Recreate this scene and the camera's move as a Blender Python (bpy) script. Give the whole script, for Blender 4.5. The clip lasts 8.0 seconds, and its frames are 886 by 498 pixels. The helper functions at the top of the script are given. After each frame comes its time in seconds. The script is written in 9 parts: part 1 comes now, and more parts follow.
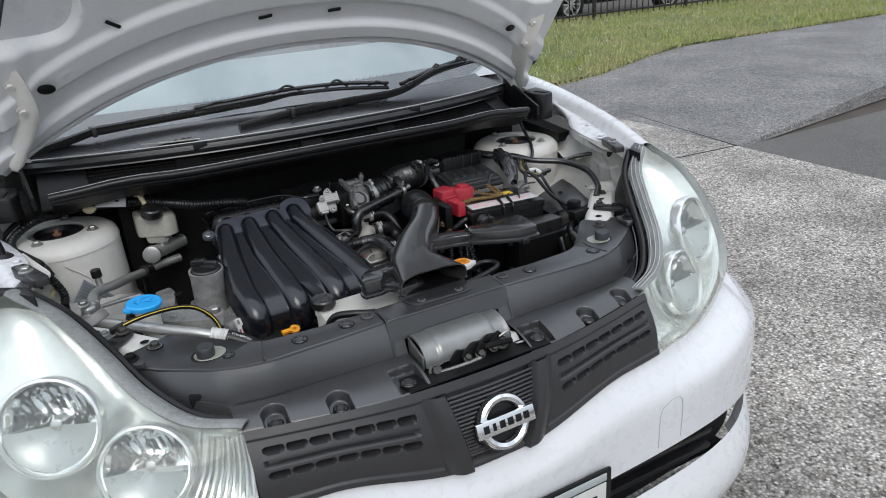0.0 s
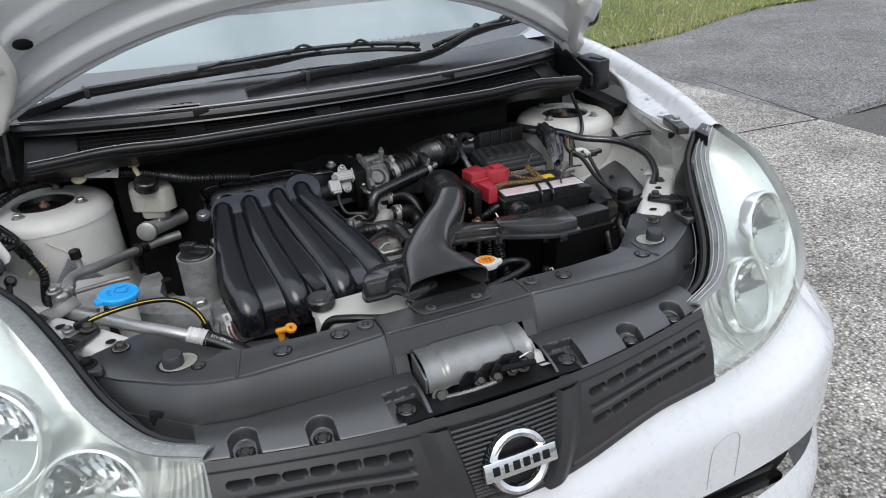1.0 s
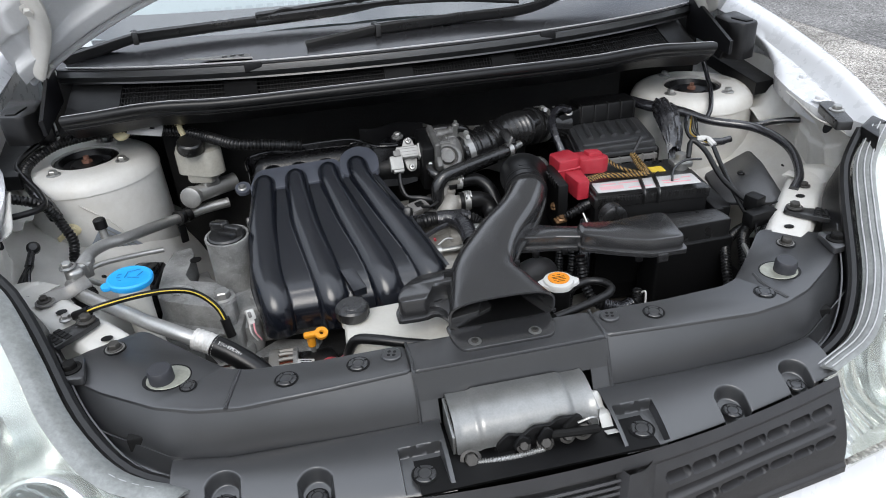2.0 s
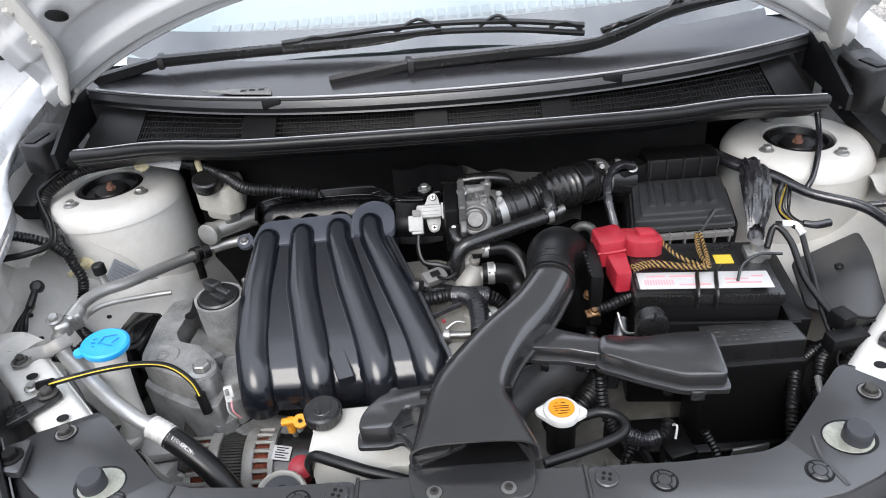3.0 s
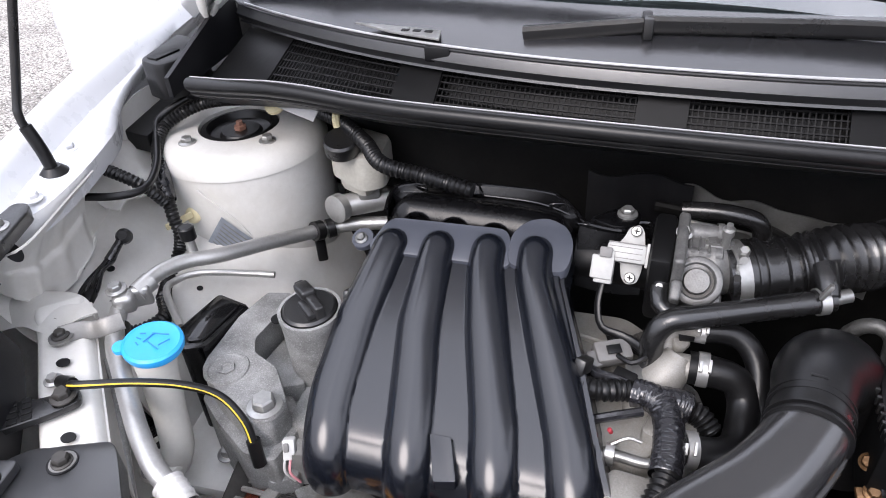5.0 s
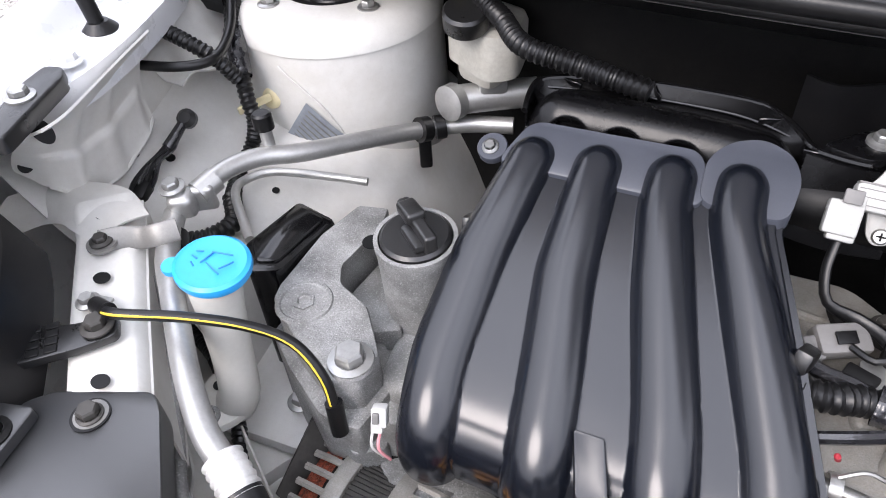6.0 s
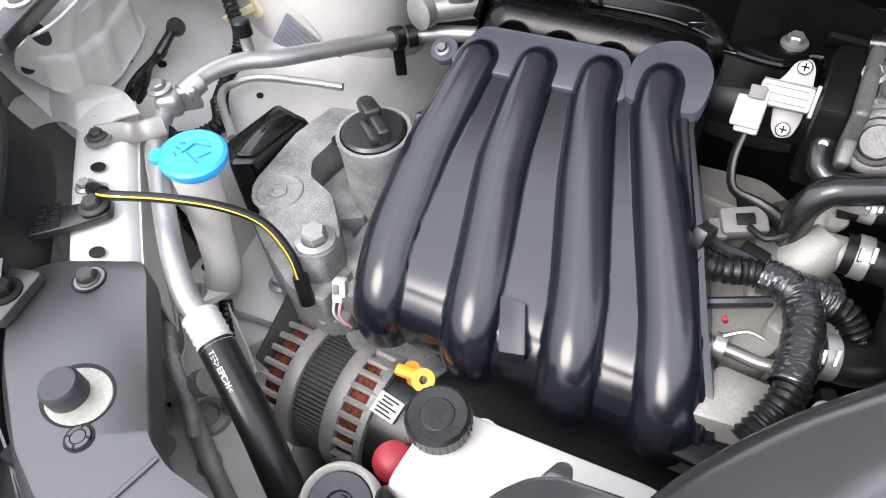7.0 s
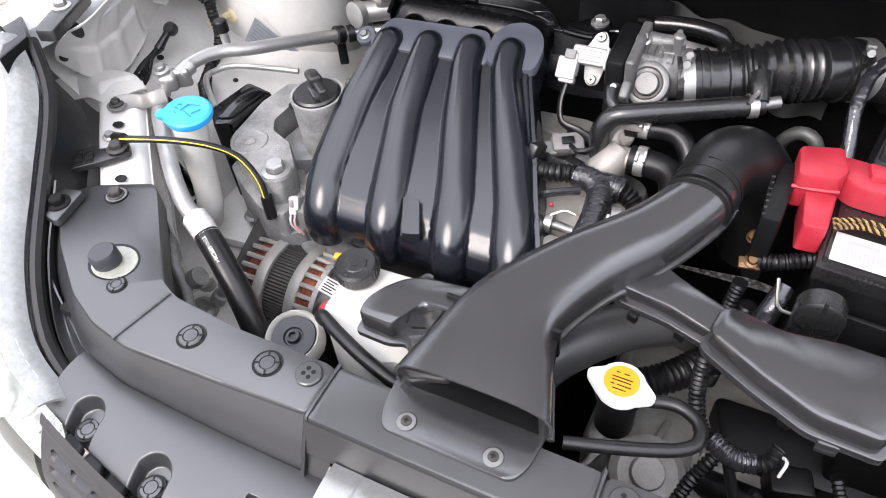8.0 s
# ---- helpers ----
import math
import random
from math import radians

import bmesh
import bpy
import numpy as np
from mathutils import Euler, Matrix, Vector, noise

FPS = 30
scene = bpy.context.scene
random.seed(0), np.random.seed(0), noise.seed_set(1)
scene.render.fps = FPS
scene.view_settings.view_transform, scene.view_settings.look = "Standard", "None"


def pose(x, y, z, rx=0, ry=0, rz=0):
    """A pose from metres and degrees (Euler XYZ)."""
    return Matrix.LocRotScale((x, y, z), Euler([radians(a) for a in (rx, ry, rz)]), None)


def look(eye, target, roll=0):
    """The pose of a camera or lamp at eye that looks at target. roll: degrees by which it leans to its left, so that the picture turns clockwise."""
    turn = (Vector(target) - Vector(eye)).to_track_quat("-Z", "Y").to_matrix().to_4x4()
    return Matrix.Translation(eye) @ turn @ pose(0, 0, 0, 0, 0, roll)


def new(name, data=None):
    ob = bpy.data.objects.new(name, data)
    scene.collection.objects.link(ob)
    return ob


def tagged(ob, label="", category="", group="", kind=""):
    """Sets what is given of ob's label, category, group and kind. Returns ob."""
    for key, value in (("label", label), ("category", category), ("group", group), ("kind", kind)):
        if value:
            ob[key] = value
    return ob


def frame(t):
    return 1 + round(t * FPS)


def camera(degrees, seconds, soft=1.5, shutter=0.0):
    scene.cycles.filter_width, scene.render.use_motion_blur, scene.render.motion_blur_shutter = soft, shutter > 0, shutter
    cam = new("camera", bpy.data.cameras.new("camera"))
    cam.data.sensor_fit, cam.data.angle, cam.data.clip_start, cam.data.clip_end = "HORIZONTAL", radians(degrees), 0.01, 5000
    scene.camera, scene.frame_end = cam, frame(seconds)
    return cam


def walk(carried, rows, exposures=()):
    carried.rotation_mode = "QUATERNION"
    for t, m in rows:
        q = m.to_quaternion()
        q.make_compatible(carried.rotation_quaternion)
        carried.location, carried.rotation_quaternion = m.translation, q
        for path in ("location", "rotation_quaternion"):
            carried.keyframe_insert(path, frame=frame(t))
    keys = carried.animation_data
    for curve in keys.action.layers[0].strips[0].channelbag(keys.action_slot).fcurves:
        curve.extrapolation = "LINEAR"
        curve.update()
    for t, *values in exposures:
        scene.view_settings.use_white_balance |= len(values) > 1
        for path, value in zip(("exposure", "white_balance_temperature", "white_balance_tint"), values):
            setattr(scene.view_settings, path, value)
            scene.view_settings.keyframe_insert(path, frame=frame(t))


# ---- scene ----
cam = camera(64.3, 8.0, 1.0)
PATH = [
    (0, (-0.515, 0.025, 1.372), (0.335, 1.666, 0.605), -3.9),
    (0.5, (-0.448, 0.112, 1.36), (0.338, 1.763, 0.551), -3.7),
    (1, (-0.361, 0.18, 1.348), (0.315, 1.853, 0.485), -3.5),
    (1.5, (-0.288, 0.253, 1.332), (0.228, 1.949, 0.407), -3.4),
    (1.7, (-0.252, 0.3, 1.324), (0.19, 2.005, 0.376), -3.3),
    (2.8, (-0.037, 0.554, 1.394), (-0.025, 2.232, 0.306), -5.0),
    (3, (0.007, 0.575, 1.407), (-0.045, 2.253, 0.321), -5.0),
    (3.5, (0.083, 0.616, 1.425), (-0.1, 2.284, 0.337), -4.8),
    (4, (0.082, 0.72, 1.389), (-0.244, 2.366, 0.3), -4.8),
    (4.2, (0.068, 0.772, 1.382), (-0.326, 2.4, 0.289), -5.0),
    (5.3, (-0.037, 0.947, 1.264), (-0.67, 2.397, 0.041), -3.4),
    (5.5, (-0.063, 0.975, 1.243), (-0.725, 2.373, -0.025), -3.5),
    (6, (-0.125, 1.04, 1.2), (-0.835, 2.304, -0.177), -4.1),
    (6.5, (-0.117, 1.048, 1.2), (-0.83, 2.218, -0.258), -4.8),
    (7, (-0.04, 1.004, 1.221), (-0.747, 2.108, -0.289), -6.0),
    (7.5, (0.071, 0.907, 1.269), (-0.627, 2.021, -0.238), -6.3),
    (8, (0.145, 0.815, 1.319), (-0.542, 1.994, -0.143), -5.8),
]
EXPOSURES = [(0, 0.05, 6500, 10), (1.0, 0.15, 6500, 10), (1.7, 0.35, 6500, 10), (2.8, 0.93, 6550, 12), (4.2, 1.04, 6550, 14), (5.3, 1.17, 6550, 18), (6.5, 1.42, 6650, 17), (8, 1.53, 6750, 17)]
walk(cam, [(t, look(eye, target, roll)) for t, eye, target, roll in PATH], EXPOSURES)

# ---- world and sun: a bright, thinly overcast day ----
world = bpy.data.worlds.new("world")
scene.world = world
world.use_nodes = True
wn, wl = world.node_tree.nodes, world.node_tree.links
bg = wn["Background"]
sky = wn.new("ShaderNodeTexSky")
sky.sky_type, sky.sun_disc = "NISHITA", False
sky.sun_elevation, sky.sun_rotation = radians(52), radians(200)
wco = wn.new("ShaderNodeTexCoord")
cloud = wn.new("ShaderNodeTexNoise")
cloud.inputs["Scale"].default_value, cloud.inputs["Detail"].default_value = 2.6, 6
ramp = wn.new("ShaderNodeValToRGB")
ramp.color_ramp.elements[0].position, ramp.color_ramp.elements[1].position = 0.16, 0.50
mixsky = wn.new("ShaderNodeMix")
mixsky.data_type = "RGBA"
mixsky.inputs["B"].default_value = (9.2, 9.9, 11.0, 1)
wl.new(wco.outputs["Generated"], cloud.inputs["Vector"])
wl.new(cloud.outputs["Fac"], ramp.inputs["Fac"])
wl.new(ramp.outputs["Color"], mixsky.inputs["Factor"])
wl.new(sky.outputs["Color"], mixsky.inputs["A"])
wsep, wgrad, wmul = wn.new("ShaderNodeSeparateXYZ"), wn.new("ShaderNodeMapRange"), wn.new("ShaderNodeVectorMath")
wgrad.inputs["From Min"].default_value, wgrad.inputs["To Min"].default_value, wgrad.inputs["To Max"].default_value = 0.0, 0.45, 1.5
wmul.operation = "SCALE"
wl.new(wco.outputs["Generated"], wsep.inputs[0])
wl.new(wsep.outputs["Z"], wgrad.inputs["Value"])
wl.new(mixsky.outputs["Result"], wmul.inputs[0])
wl.new(wgrad.outputs[0], wmul.inputs["Scale"])
wl.new(wmul.outputs[0], bg.inputs["Color"])
bg.inputs["Strength"].default_value = 0.114
sun = new("sun", bpy.data.lights.new("sun", "SUN"))
sun.data.energy, sun.data.angle, sun.data.color = 1.1, radians(28), (1.0, 0.96, 0.9)
sun.matrix_world = look((-1.2, -3.2, 5.0), (0, 1.2, 0.8))

# ---- materials ----
def ramp_of(nt, src, a, b, p0=0.3, p1=0.7):
    r = nt.nodes.new("ShaderNodeValToRGB")
    r.color_ramp.elements[0].position, r.color_ramp.elements[1].position = p0, p1
    r.color_ramp.elements[0].color, r.color_ramp.elements[1].color = (*a, 1), (*b, 1)
    nt.links.new(src, r.inputs["Fac"])
    return r.outputs["Color"]


def noise_of(nt, vec, scale, detail=4.0, rough=0.6):
    n = nt.nodes.new("ShaderNodeTexNoise")
    n.inputs["Scale"].default_value, n.inputs["Detail"].default_value, n.inputs["Roughness"].default_value = scale, detail, rough
    nt.links.new(vec, n.inputs["Vector"])
    return n.outputs["Fac"]


def mix_of(nt, fac, a, b, mode="MIX"):
    m = nt.nodes.new("ShaderNodeMix")
    m.data_type, m.blend_type = "RGBA", mode
    for sock, v in (("Factor", fac), ("A", a), ("B", b)):
        if isinstance(v, (int, float)):
            m.inputs[sock].default_value = v
        elif isinstance(v, tuple):
            m.inputs[sock].default_value = (*v, 1)
        else:
            nt.links.new(v, m.inputs[sock])
    return m.outputs["Result"]


def mat(name, col, rough=0.5, metal=0.0, var=0.12, scale=9.0, grain=220.0, bump=0.08, rvar=0.12, dust=0.0, dustcol=(0.42, 0.4, 0.37), coat=0.0, spots=0.0, spec=0.5, spotcol=None):
    """A painted, moulded or cast surface: colour drifting at two scales, fine relief, dust and specks of wear."""
    m = bpy.data.materials.new(name)
    m.use_nodes = True
    nt = m.node_tree
    p = nt.nodes["Principled BSDF"]
    geo = nt.nodes.new("ShaderNodeTexCoord").outputs["Object"]
    big, fine = noise_of(nt, geo, scale, 5), noise_of(nt, geo, grain, 3)
    dark, light = tuple(c * (1 - var) for c in col), tuple(min(1, c * (1 + var)) for c in col)
    c = ramp_of(nt, big, dark, light, 0.3, 0.7)
    c = mix_of(nt, 0.5, c, mix_of(nt, 1.0, c, ramp_of(nt, fine, (1 - var,) * 3, (1 + var,) * 3), "MULTIPLY"))
    if dust:
        d = nt.nodes.new("ShaderNodeMath")
        d.operation = "MULTIPLY"
        d.inputs[1].default_value = dust
        nt.links.new(ramp_of(nt, noise_of(nt, geo, scale * 2.3, 8, 0.7), (0, 0, 0), (1, 1, 1), 0.42, 0.72), d.inputs[0])
        c = mix_of(nt, d.outputs[0], c, dustcol)
    if spots:
        c = mix_of(nt, ramp_of(nt, noise_of(nt, geo, 600, 2), (0, 0, 0), (spots,) * 3, 0.56, 0.70), c, spotcol or dustcol)
    nt.links.new(c, p.inputs["Base Color"])
    mr = nt.nodes.new("ShaderNodeMapRange")
    mr.inputs["To Min"].default_value, mr.inputs["To Max"].default_value = max(0.02, rough - rvar), min(1, rough + rvar)
    nt.links.new(noise_of(nt, geo, scale * 4, 6), mr.inputs["Value"])
    nt.links.new(mr.outputs[0], p.inputs["Roughness"])
    p.inputs["Metallic"].default_value = metal
    p.inputs["Specular IOR Level"].default_value = spec
    p.inputs["Coat Weight"].default_value = coat
    p.inputs["Coat Roughness"].default_value = 0.06
    if bump:
        b = nt.nodes.new("ShaderNodeBump")
        b.inputs["Strength"].default_value, b.inputs["Distance"].default_value = bump, 0.002
        nt.links.new(fine, b.inputs["Height"])
        nt.links.new(b.outputs[0], p.inputs["Normal"])
    return m


def glass(name, col=(0.9, 0.95, 0.95), rough=0.02, clear=0.8, f0=0.05):
    """Thin clear sheet: mostly let through, with a Fresnel gloss."""
    m = bpy.data.materials.new(name)
    m.use_nodes = True
    nt = m.node_tree
    nt.nodes.remove(nt.nodes["Principled BSDF"])
    out = nt.nodes["Material Output"]
    tr, gl, mx, lw, pw, ma = (nt.nodes.new("ShaderNode" + k) for k in ("BsdfTransparent", "BsdfGlossy", "MixShader", "LayerWeight", "Math", "Math"))
    tr.inputs["Color"].default_value = (*[c * clear for c in col], 1)
    gl.inputs["Roughness"].default_value = rough
    lw.inputs["Blend"].default_value = 0.5
    pw.operation, pw.inputs[1].default_value = "POWER", 4.0
    ma.operation, ma.inputs[1].default_value, ma.inputs[2].default_value = "MULTIPLY_ADD", 1 - f0, f0
    nt.links.new(lw.outputs["Facing"], pw.inputs[0])
    nt.links.new(pw.outputs[0], ma.inputs[0])
    nt.links.new(ma.outputs[0], mx.inputs[0])
    nt.links.new(tr.outputs[0], mx.inputs[1])
    nt.links.new(gl.outputs[0], mx.inputs[2])
    nt.links.new(mx.outputs[0], out.inputs["Surface"])
    return m


def speckle(name, cols, scale, rough=0.9, bump=0.6, dist=0.006, stain=(0.5, 1.15)):
    """Stony ground: cells of differing colour, with larger stains."""
    m = bpy.data.materials.new(name)
    m.use_nodes = True
    nt = m.node_tree
    p = nt.nodes["Principled BSDF"]
    geo = nt.nodes.new("ShaderNodeTexCoord").outputs["Object"]
    v = nt.nodes.new("ShaderNodeTexVoronoi")
    v.inputs["Scale"].default_value = scale
    nt.links.new(geo, v.inputs["Vector"])
    sep = nt.nodes.new("ShaderNodeSeparateColor")
    nt.links.new(v.outputs["Color"], sep.inputs[0])
    r = nt.nodes.new("ShaderNodeValToRGB")
    for i, cc in enumerate(cols):
        e = r.color_ramp.elements[i] if i < 2 else r.color_ramp.elements.new(i / (len(cols) - 1))
        e.position, e.color = i / (len(cols) - 1), (*cc, 1)
    nt.links.new(sep.outputs[0], r.inputs["Fac"])
    gap = ramp_of(nt, v.outputs["Distance"], (1, 1, 1), (0.45, 0.45, 0.45), 0.25, 0.75)
    c = mix_of(nt, 1.0, r.outputs["Color"], gap, "MULTIPLY")
    c = mix_of(nt, 1.0, c, ramp_of(nt, noise_of(nt, geo, 1.3, 8, 0.65), (stain[0],) * 3, (stain[1],) * 3, 0.25, 0.7), "MULTIPLY")
    nt.links.new(c, p.inputs["Base Color"])
    p.inputs["Roughness"].default_value = rough
    b = nt.nodes.new("ShaderNodeBump")
    b.inputs["Strength"].default_value, b.inputs["Distance"].default_value = bump, dist
    b.invert = True
    nt.links.new(v.outputs["Distance"], b.inputs["Height"])
    nt.links.new(b.outputs[0], p.inputs["Normal"])
    return m


WHITE = mat("white_paint", (0.64, 0.65, 0.668), 0.28, var=0.02, grain=60, bump=0.01, coat=0.6, rvar=0.05)
WHITE_IN = mat("white_bay_paint", (0.615, 0.605, 0.575), 0.40, var=0.05, scale=6, grain=120, bump=0.03, dust=0.28, dustcol=(0.40, 0.36, 0.29), spots=0.12)
PLASTIC = mat("black_moulded_plastic", (0.011, 0.011, 0.0115), 0.29, spec=0.7, var=0.15, scale=7, grain=1400, bump=0.12, rvar=0.08, dust=0.10, dustcol=(0.075, 0.072, 0.067))
PANEL = mat("grey_black_panel_plastic", (0.026, 0.0265, 0.028), 0.31, spec=1.0, var=0.14, scale=7, grain=1400, bump=0.10, rvar=0.06, spots=0.02, dust=0.06, dustcol=(0.06, 0.06, 0.06))
DUCTM = mat("satin_black_duct", (0.022, 0.022, 0.023), 0.17, spec=1.0, var=0.15, scale=9, grain=1400, bump=0.06, rvar=0.06, dust=0.05, dustcol=(0.07, 0.068, 0.064), spots=0.02)
PRINT = mat("faint_grey_print", (0.07, 0.07, 0.07), 0.5)
TRIM = mat("grey_black_trim", (0.006, 0.006, 0.007), 0.36, spec=0.32, var=0.12, scale=8, grain=1400, bump=0.12, rvar=0.08, dust=0.08, dustcol=(0.09, 0.09, 0.09))
GRILLEM = mat("grey_grille_plastic", (0.026, 0.0255, 0.027), 0.42, var=0.1, scale=8, grain=1400, bump=0.15, rvar=0.06, dust=0.08, dustcol=(0.12, 0.12, 0.12))
LATCHM = mat("dull_zinc_plate", (0.26, 0.262, 0.255), 0.34, 0.75, var=0.15, scale=22, grain=400, bump=0.08, dust=0.2, dustcol=(0.2, 0.19, 0.17))
GLOSSY = mat("satin_black_cover", (0.0055, 0.0068, 0.0105), 0.215, var=0.12, scale=5, grain=900, bump=0.012, rvar=0.06, dust=0.05, dustcol=(0.05, 0.05, 0.056), spec=0.65, spots=0.03)
RUBBER = mat("black_rubber", (0.006, 0.006, 0.0065), 0.34, spec=0.4, var=0.2, grain=300, bump=0.08, dust=0.06, dustcol=(0.06, 0.056, 0.052))
HOSE = mat("grey_black_hose", (0.045, 0.045, 0.047), 0.38, var=0.15, grain=300, bump=0.06, dust=0.1, dustcol=(0.1, 0.1, 0.1))
DARK = mat("grimy_dark_metal", (0.005, 0.005, 0.005), 0.7, spec=0.2, var=0.3, scale=14, bump=0.3, dust=0.12, dustcol=(0.035, 0.032, 0.028))
CAST = mat("cast_aluminium", (0.25, 0.25, 0.245), 0.55, 0.3, var=0.42, scale=30, grain=700, bump=0.45, dust=0.30, dustcol=(0.16, 0.155, 0.14), spots=0.55, spotcol=(0.50, 0.50, 0.48))
STRAP = mat("dull_pressed_steel", (0.21, 0.205, 0.195), 0.42, 0.45, var=0.12, scale=40, grain=500, bump=0.05, dust=0.2, dustcol=(0.2, 0.19, 0.17))
ALU = mat("bright_aluminium", (0.46, 0.46, 0.45), 0.42, 0.75, var=0.1, scale=20, grain=300, bump=0.08, dust=0.2, dustcol=(0.28, 0.26, 0.24))
STEEL = mat("zinc_steel", (0.40, 0.40, 0.39), 0.38, 0.8, var=0.15, scale=30, bump=0.06, dust=0.25, dustcol=(0.25, 0.23, 0.2))
CHROME = mat("chrome", (0.75, 0.76, 0.77), 0.1, 1.0, var=0.03, bump=0.0, rvar=0.05)
BLUE = mat("blue_plastic_cap", (0.02, 0.36, 0.80), 0.35, var=0.06, bump=0.03)
RED = mat("red_plastic_cover", (0.36, 0.018, 0.032), 0.42, var=0.12, scale=14, bump=0.05, dust=0.12, dustcol=(0.45, 0.2, 0.2))
YELLOW = mat("yellow_plastic", (0.78, 0.32, 0.02), 0.4, var=0.08)
LEMON = mat("lemon_plastic", (0.66, 0.47, 0.05), 0.4, var=0.08)
CREAM = mat("cream_nylon", (0.66, 0.58, 0.36), 0.5, var=0.1)
MILKY = mat("milky_plastic", (0.55, 0.54, 0.50), 0.42, var=0.05, dust=0.14, dustcol=(0.42, 0.38, 0.3))
# MILKY darkened for the brake tank's shade, with brown clouding
GREYMILK = mat("shaded_clouded_brown_milky_plastic", (0.40, 0.39, 0.35), 0.42, var=0.15, scale=18, dust=0.3, dustcol=(0.22, 0.19, 0.14))
WHITEP = mat("white_plastic", (0.56, 0.56, 0.545), 0.45, var=0.05, dust=0.15, dustcol=(0.34, 0.32, 0.28))
LABEL = mat("paper_label", (0.50, 0.495, 0.49), 0.5, var=0.05)
LABELG = mat("grey_foil_label", (0.36, 0.385, 0.40), 0.45, var=0.06)
HOODW = mat("bonnet_inner_paint", (0.66, 0.67, 0.68), 0.36, var=0.05, scale=5, grain=140, bump=0.03, dust=0.1, dustcol=(0.45, 0.44, 0.42))
COWLM = mat("satin_cowl_plastic", (0.024, 0.0245, 0.027), 0.24, spec=0.9, var=0.12, scale=8, grain=1400, bump=0.06, rvar=0.06, dust=0.10, dustcol=(0.06, 0.06, 0.062))
AIRL = mat("grey_satin_lid_plastic", (0.032, 0.033, 0.035), 0.30, spec=0.8, var=0.12, scale=12, grain=1400, bump=0.06, rvar=0.06)
STOPM = mat("grey_stop_rubber", (0.030, 0.031, 0.036), 0.45, var=0.15, scale=30)
SEATM = mat("pale_passivated_steel", (0.30, 0.305, 0.26), 0.4, 0.3, var=0.25, scale=40)
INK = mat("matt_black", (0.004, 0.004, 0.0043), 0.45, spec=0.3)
# pale grey for the lens edge lines and for painted sky highlights
LINEGLINT = mat("pale_line_and_glint", (0.42, 0.42, 0.43), 0.3)
PINK = mat("pink_ink", (0.7, 0.3, 0.33), 0.6)
ORANGE = mat("orange_label", (0.74, 0.25, 0.008), 0.45, var=0.05)
CASTD = mat("dull_grimy_pipe", (0.10, 0.10, 0.097), 0.45, 0.5, var=0.3, scale=60, grain=500, bump=0.2)
FOIL = mat("blue_grey_foil_label", (0.30, 0.33, 0.37), 0.35, 0.3, var=0.15, scale=60)
BRASSY = mat("tarnished_brass", (0.17, 0.095, 0.045), 0.4, 0.6, var=0.3, scale=120, grain=500, bump=0.2)
SEAT = mat("grey_seat_cloth", (0.30, 0.30, 0.30), 0.9, var=0.1, grain=400, bump=0.3)
COPPER = mat("copper_winding", (0.20, 0.045, 0.022), 0.35, 0.5, var=0.75, scale=260, grain=600, bump=0.8)
THROT = mat("machined_casting", (0.135, 0.135, 0.133), 0.40, 0.35, var=0.35, scale=45, grain=500, bump=0.25, dust=0.2, dustcol=(0.2, 0.19, 0.17))
CASTL = mat("pale_grimy_casting", (0.29, 0.28, 0.26), 0.5, 0.3, var=0.3, scale=24, grain=800, bump=0.2, dust=0.4, dustcol=(0.24, 0.215, 0.175), spots=0.35)
LAMIN = mat("dark_laminations", (0.05, 0.047, 0.043), 0.5, 0.3, var=0.2, scale=60)
GREYP = mat("grey_connector", (0.17, 0.165, 0.16), 0.5, var=0.1)
TAPE = mat("black_vinyl_tape", (0.016, 0.016, 0.019), 0.20, spec=0.9, var=0.3, scale=60, grain=140, bump=0.35)
FILM = mat("wrinkled_dark_film", (0.024, 0.024, 0.027), 0.24, spec=0.8, var=0.3, scale=40, grain=120, bump=0.35)
SOLW = mat("ivory_plastic", (0.40, 0.40, 0.385), 0.42, var=0.07, scale=40, dust=0.25, dustcol=(0.24, 0.225, 0.20), spots=0.1)
HOSEM = mat("smooth_black_hose", (0.0095, 0.0095, 0.010), 0.25, spec=0.75, var=0.2, grain=300, bump=0.06, dust=0.07, dustcol=(0.06, 0.056, 0.052))
LAMPBACK = mat("lamp_chrome", (0.84, 0.86, 0.88), 0.10, 1.0, var=0.04, scale=30, grain=60, bump=0.15)
LAMPGREY = mat("lamp_housing", (0.80, 0.82, 0.81), 0.22, 0.75, var=0.06, scale=14, grain=26, bump=0.5)
SHADE = mat("grey_reflector_shade", (0.42, 0.45, 0.46), 0.3, 0.4, var=0.06, bump=0.0)
TINT = mat("tinted_glass", (0.01, 0.011, 0.012), 0.05, bump=0.0)
GLOSSB = mat("gloss_black_paint", (0.004, 0.004, 0.0045), 0.12, var=0.15, scale=20, bump=0.0, rvar=0.05, spots=0.03)
FERR = mat("crimped_pale_alloy", (0.62, 0.61, 0.59), 0.5, 0.3, var=0.15, scale=60, bump=0.2)
RIMM = mat("smoky_lens_edge", (0.20, 0.21, 0.205), 0.18, var=0.25, scale=20, bump=0.0, spots=0.05)
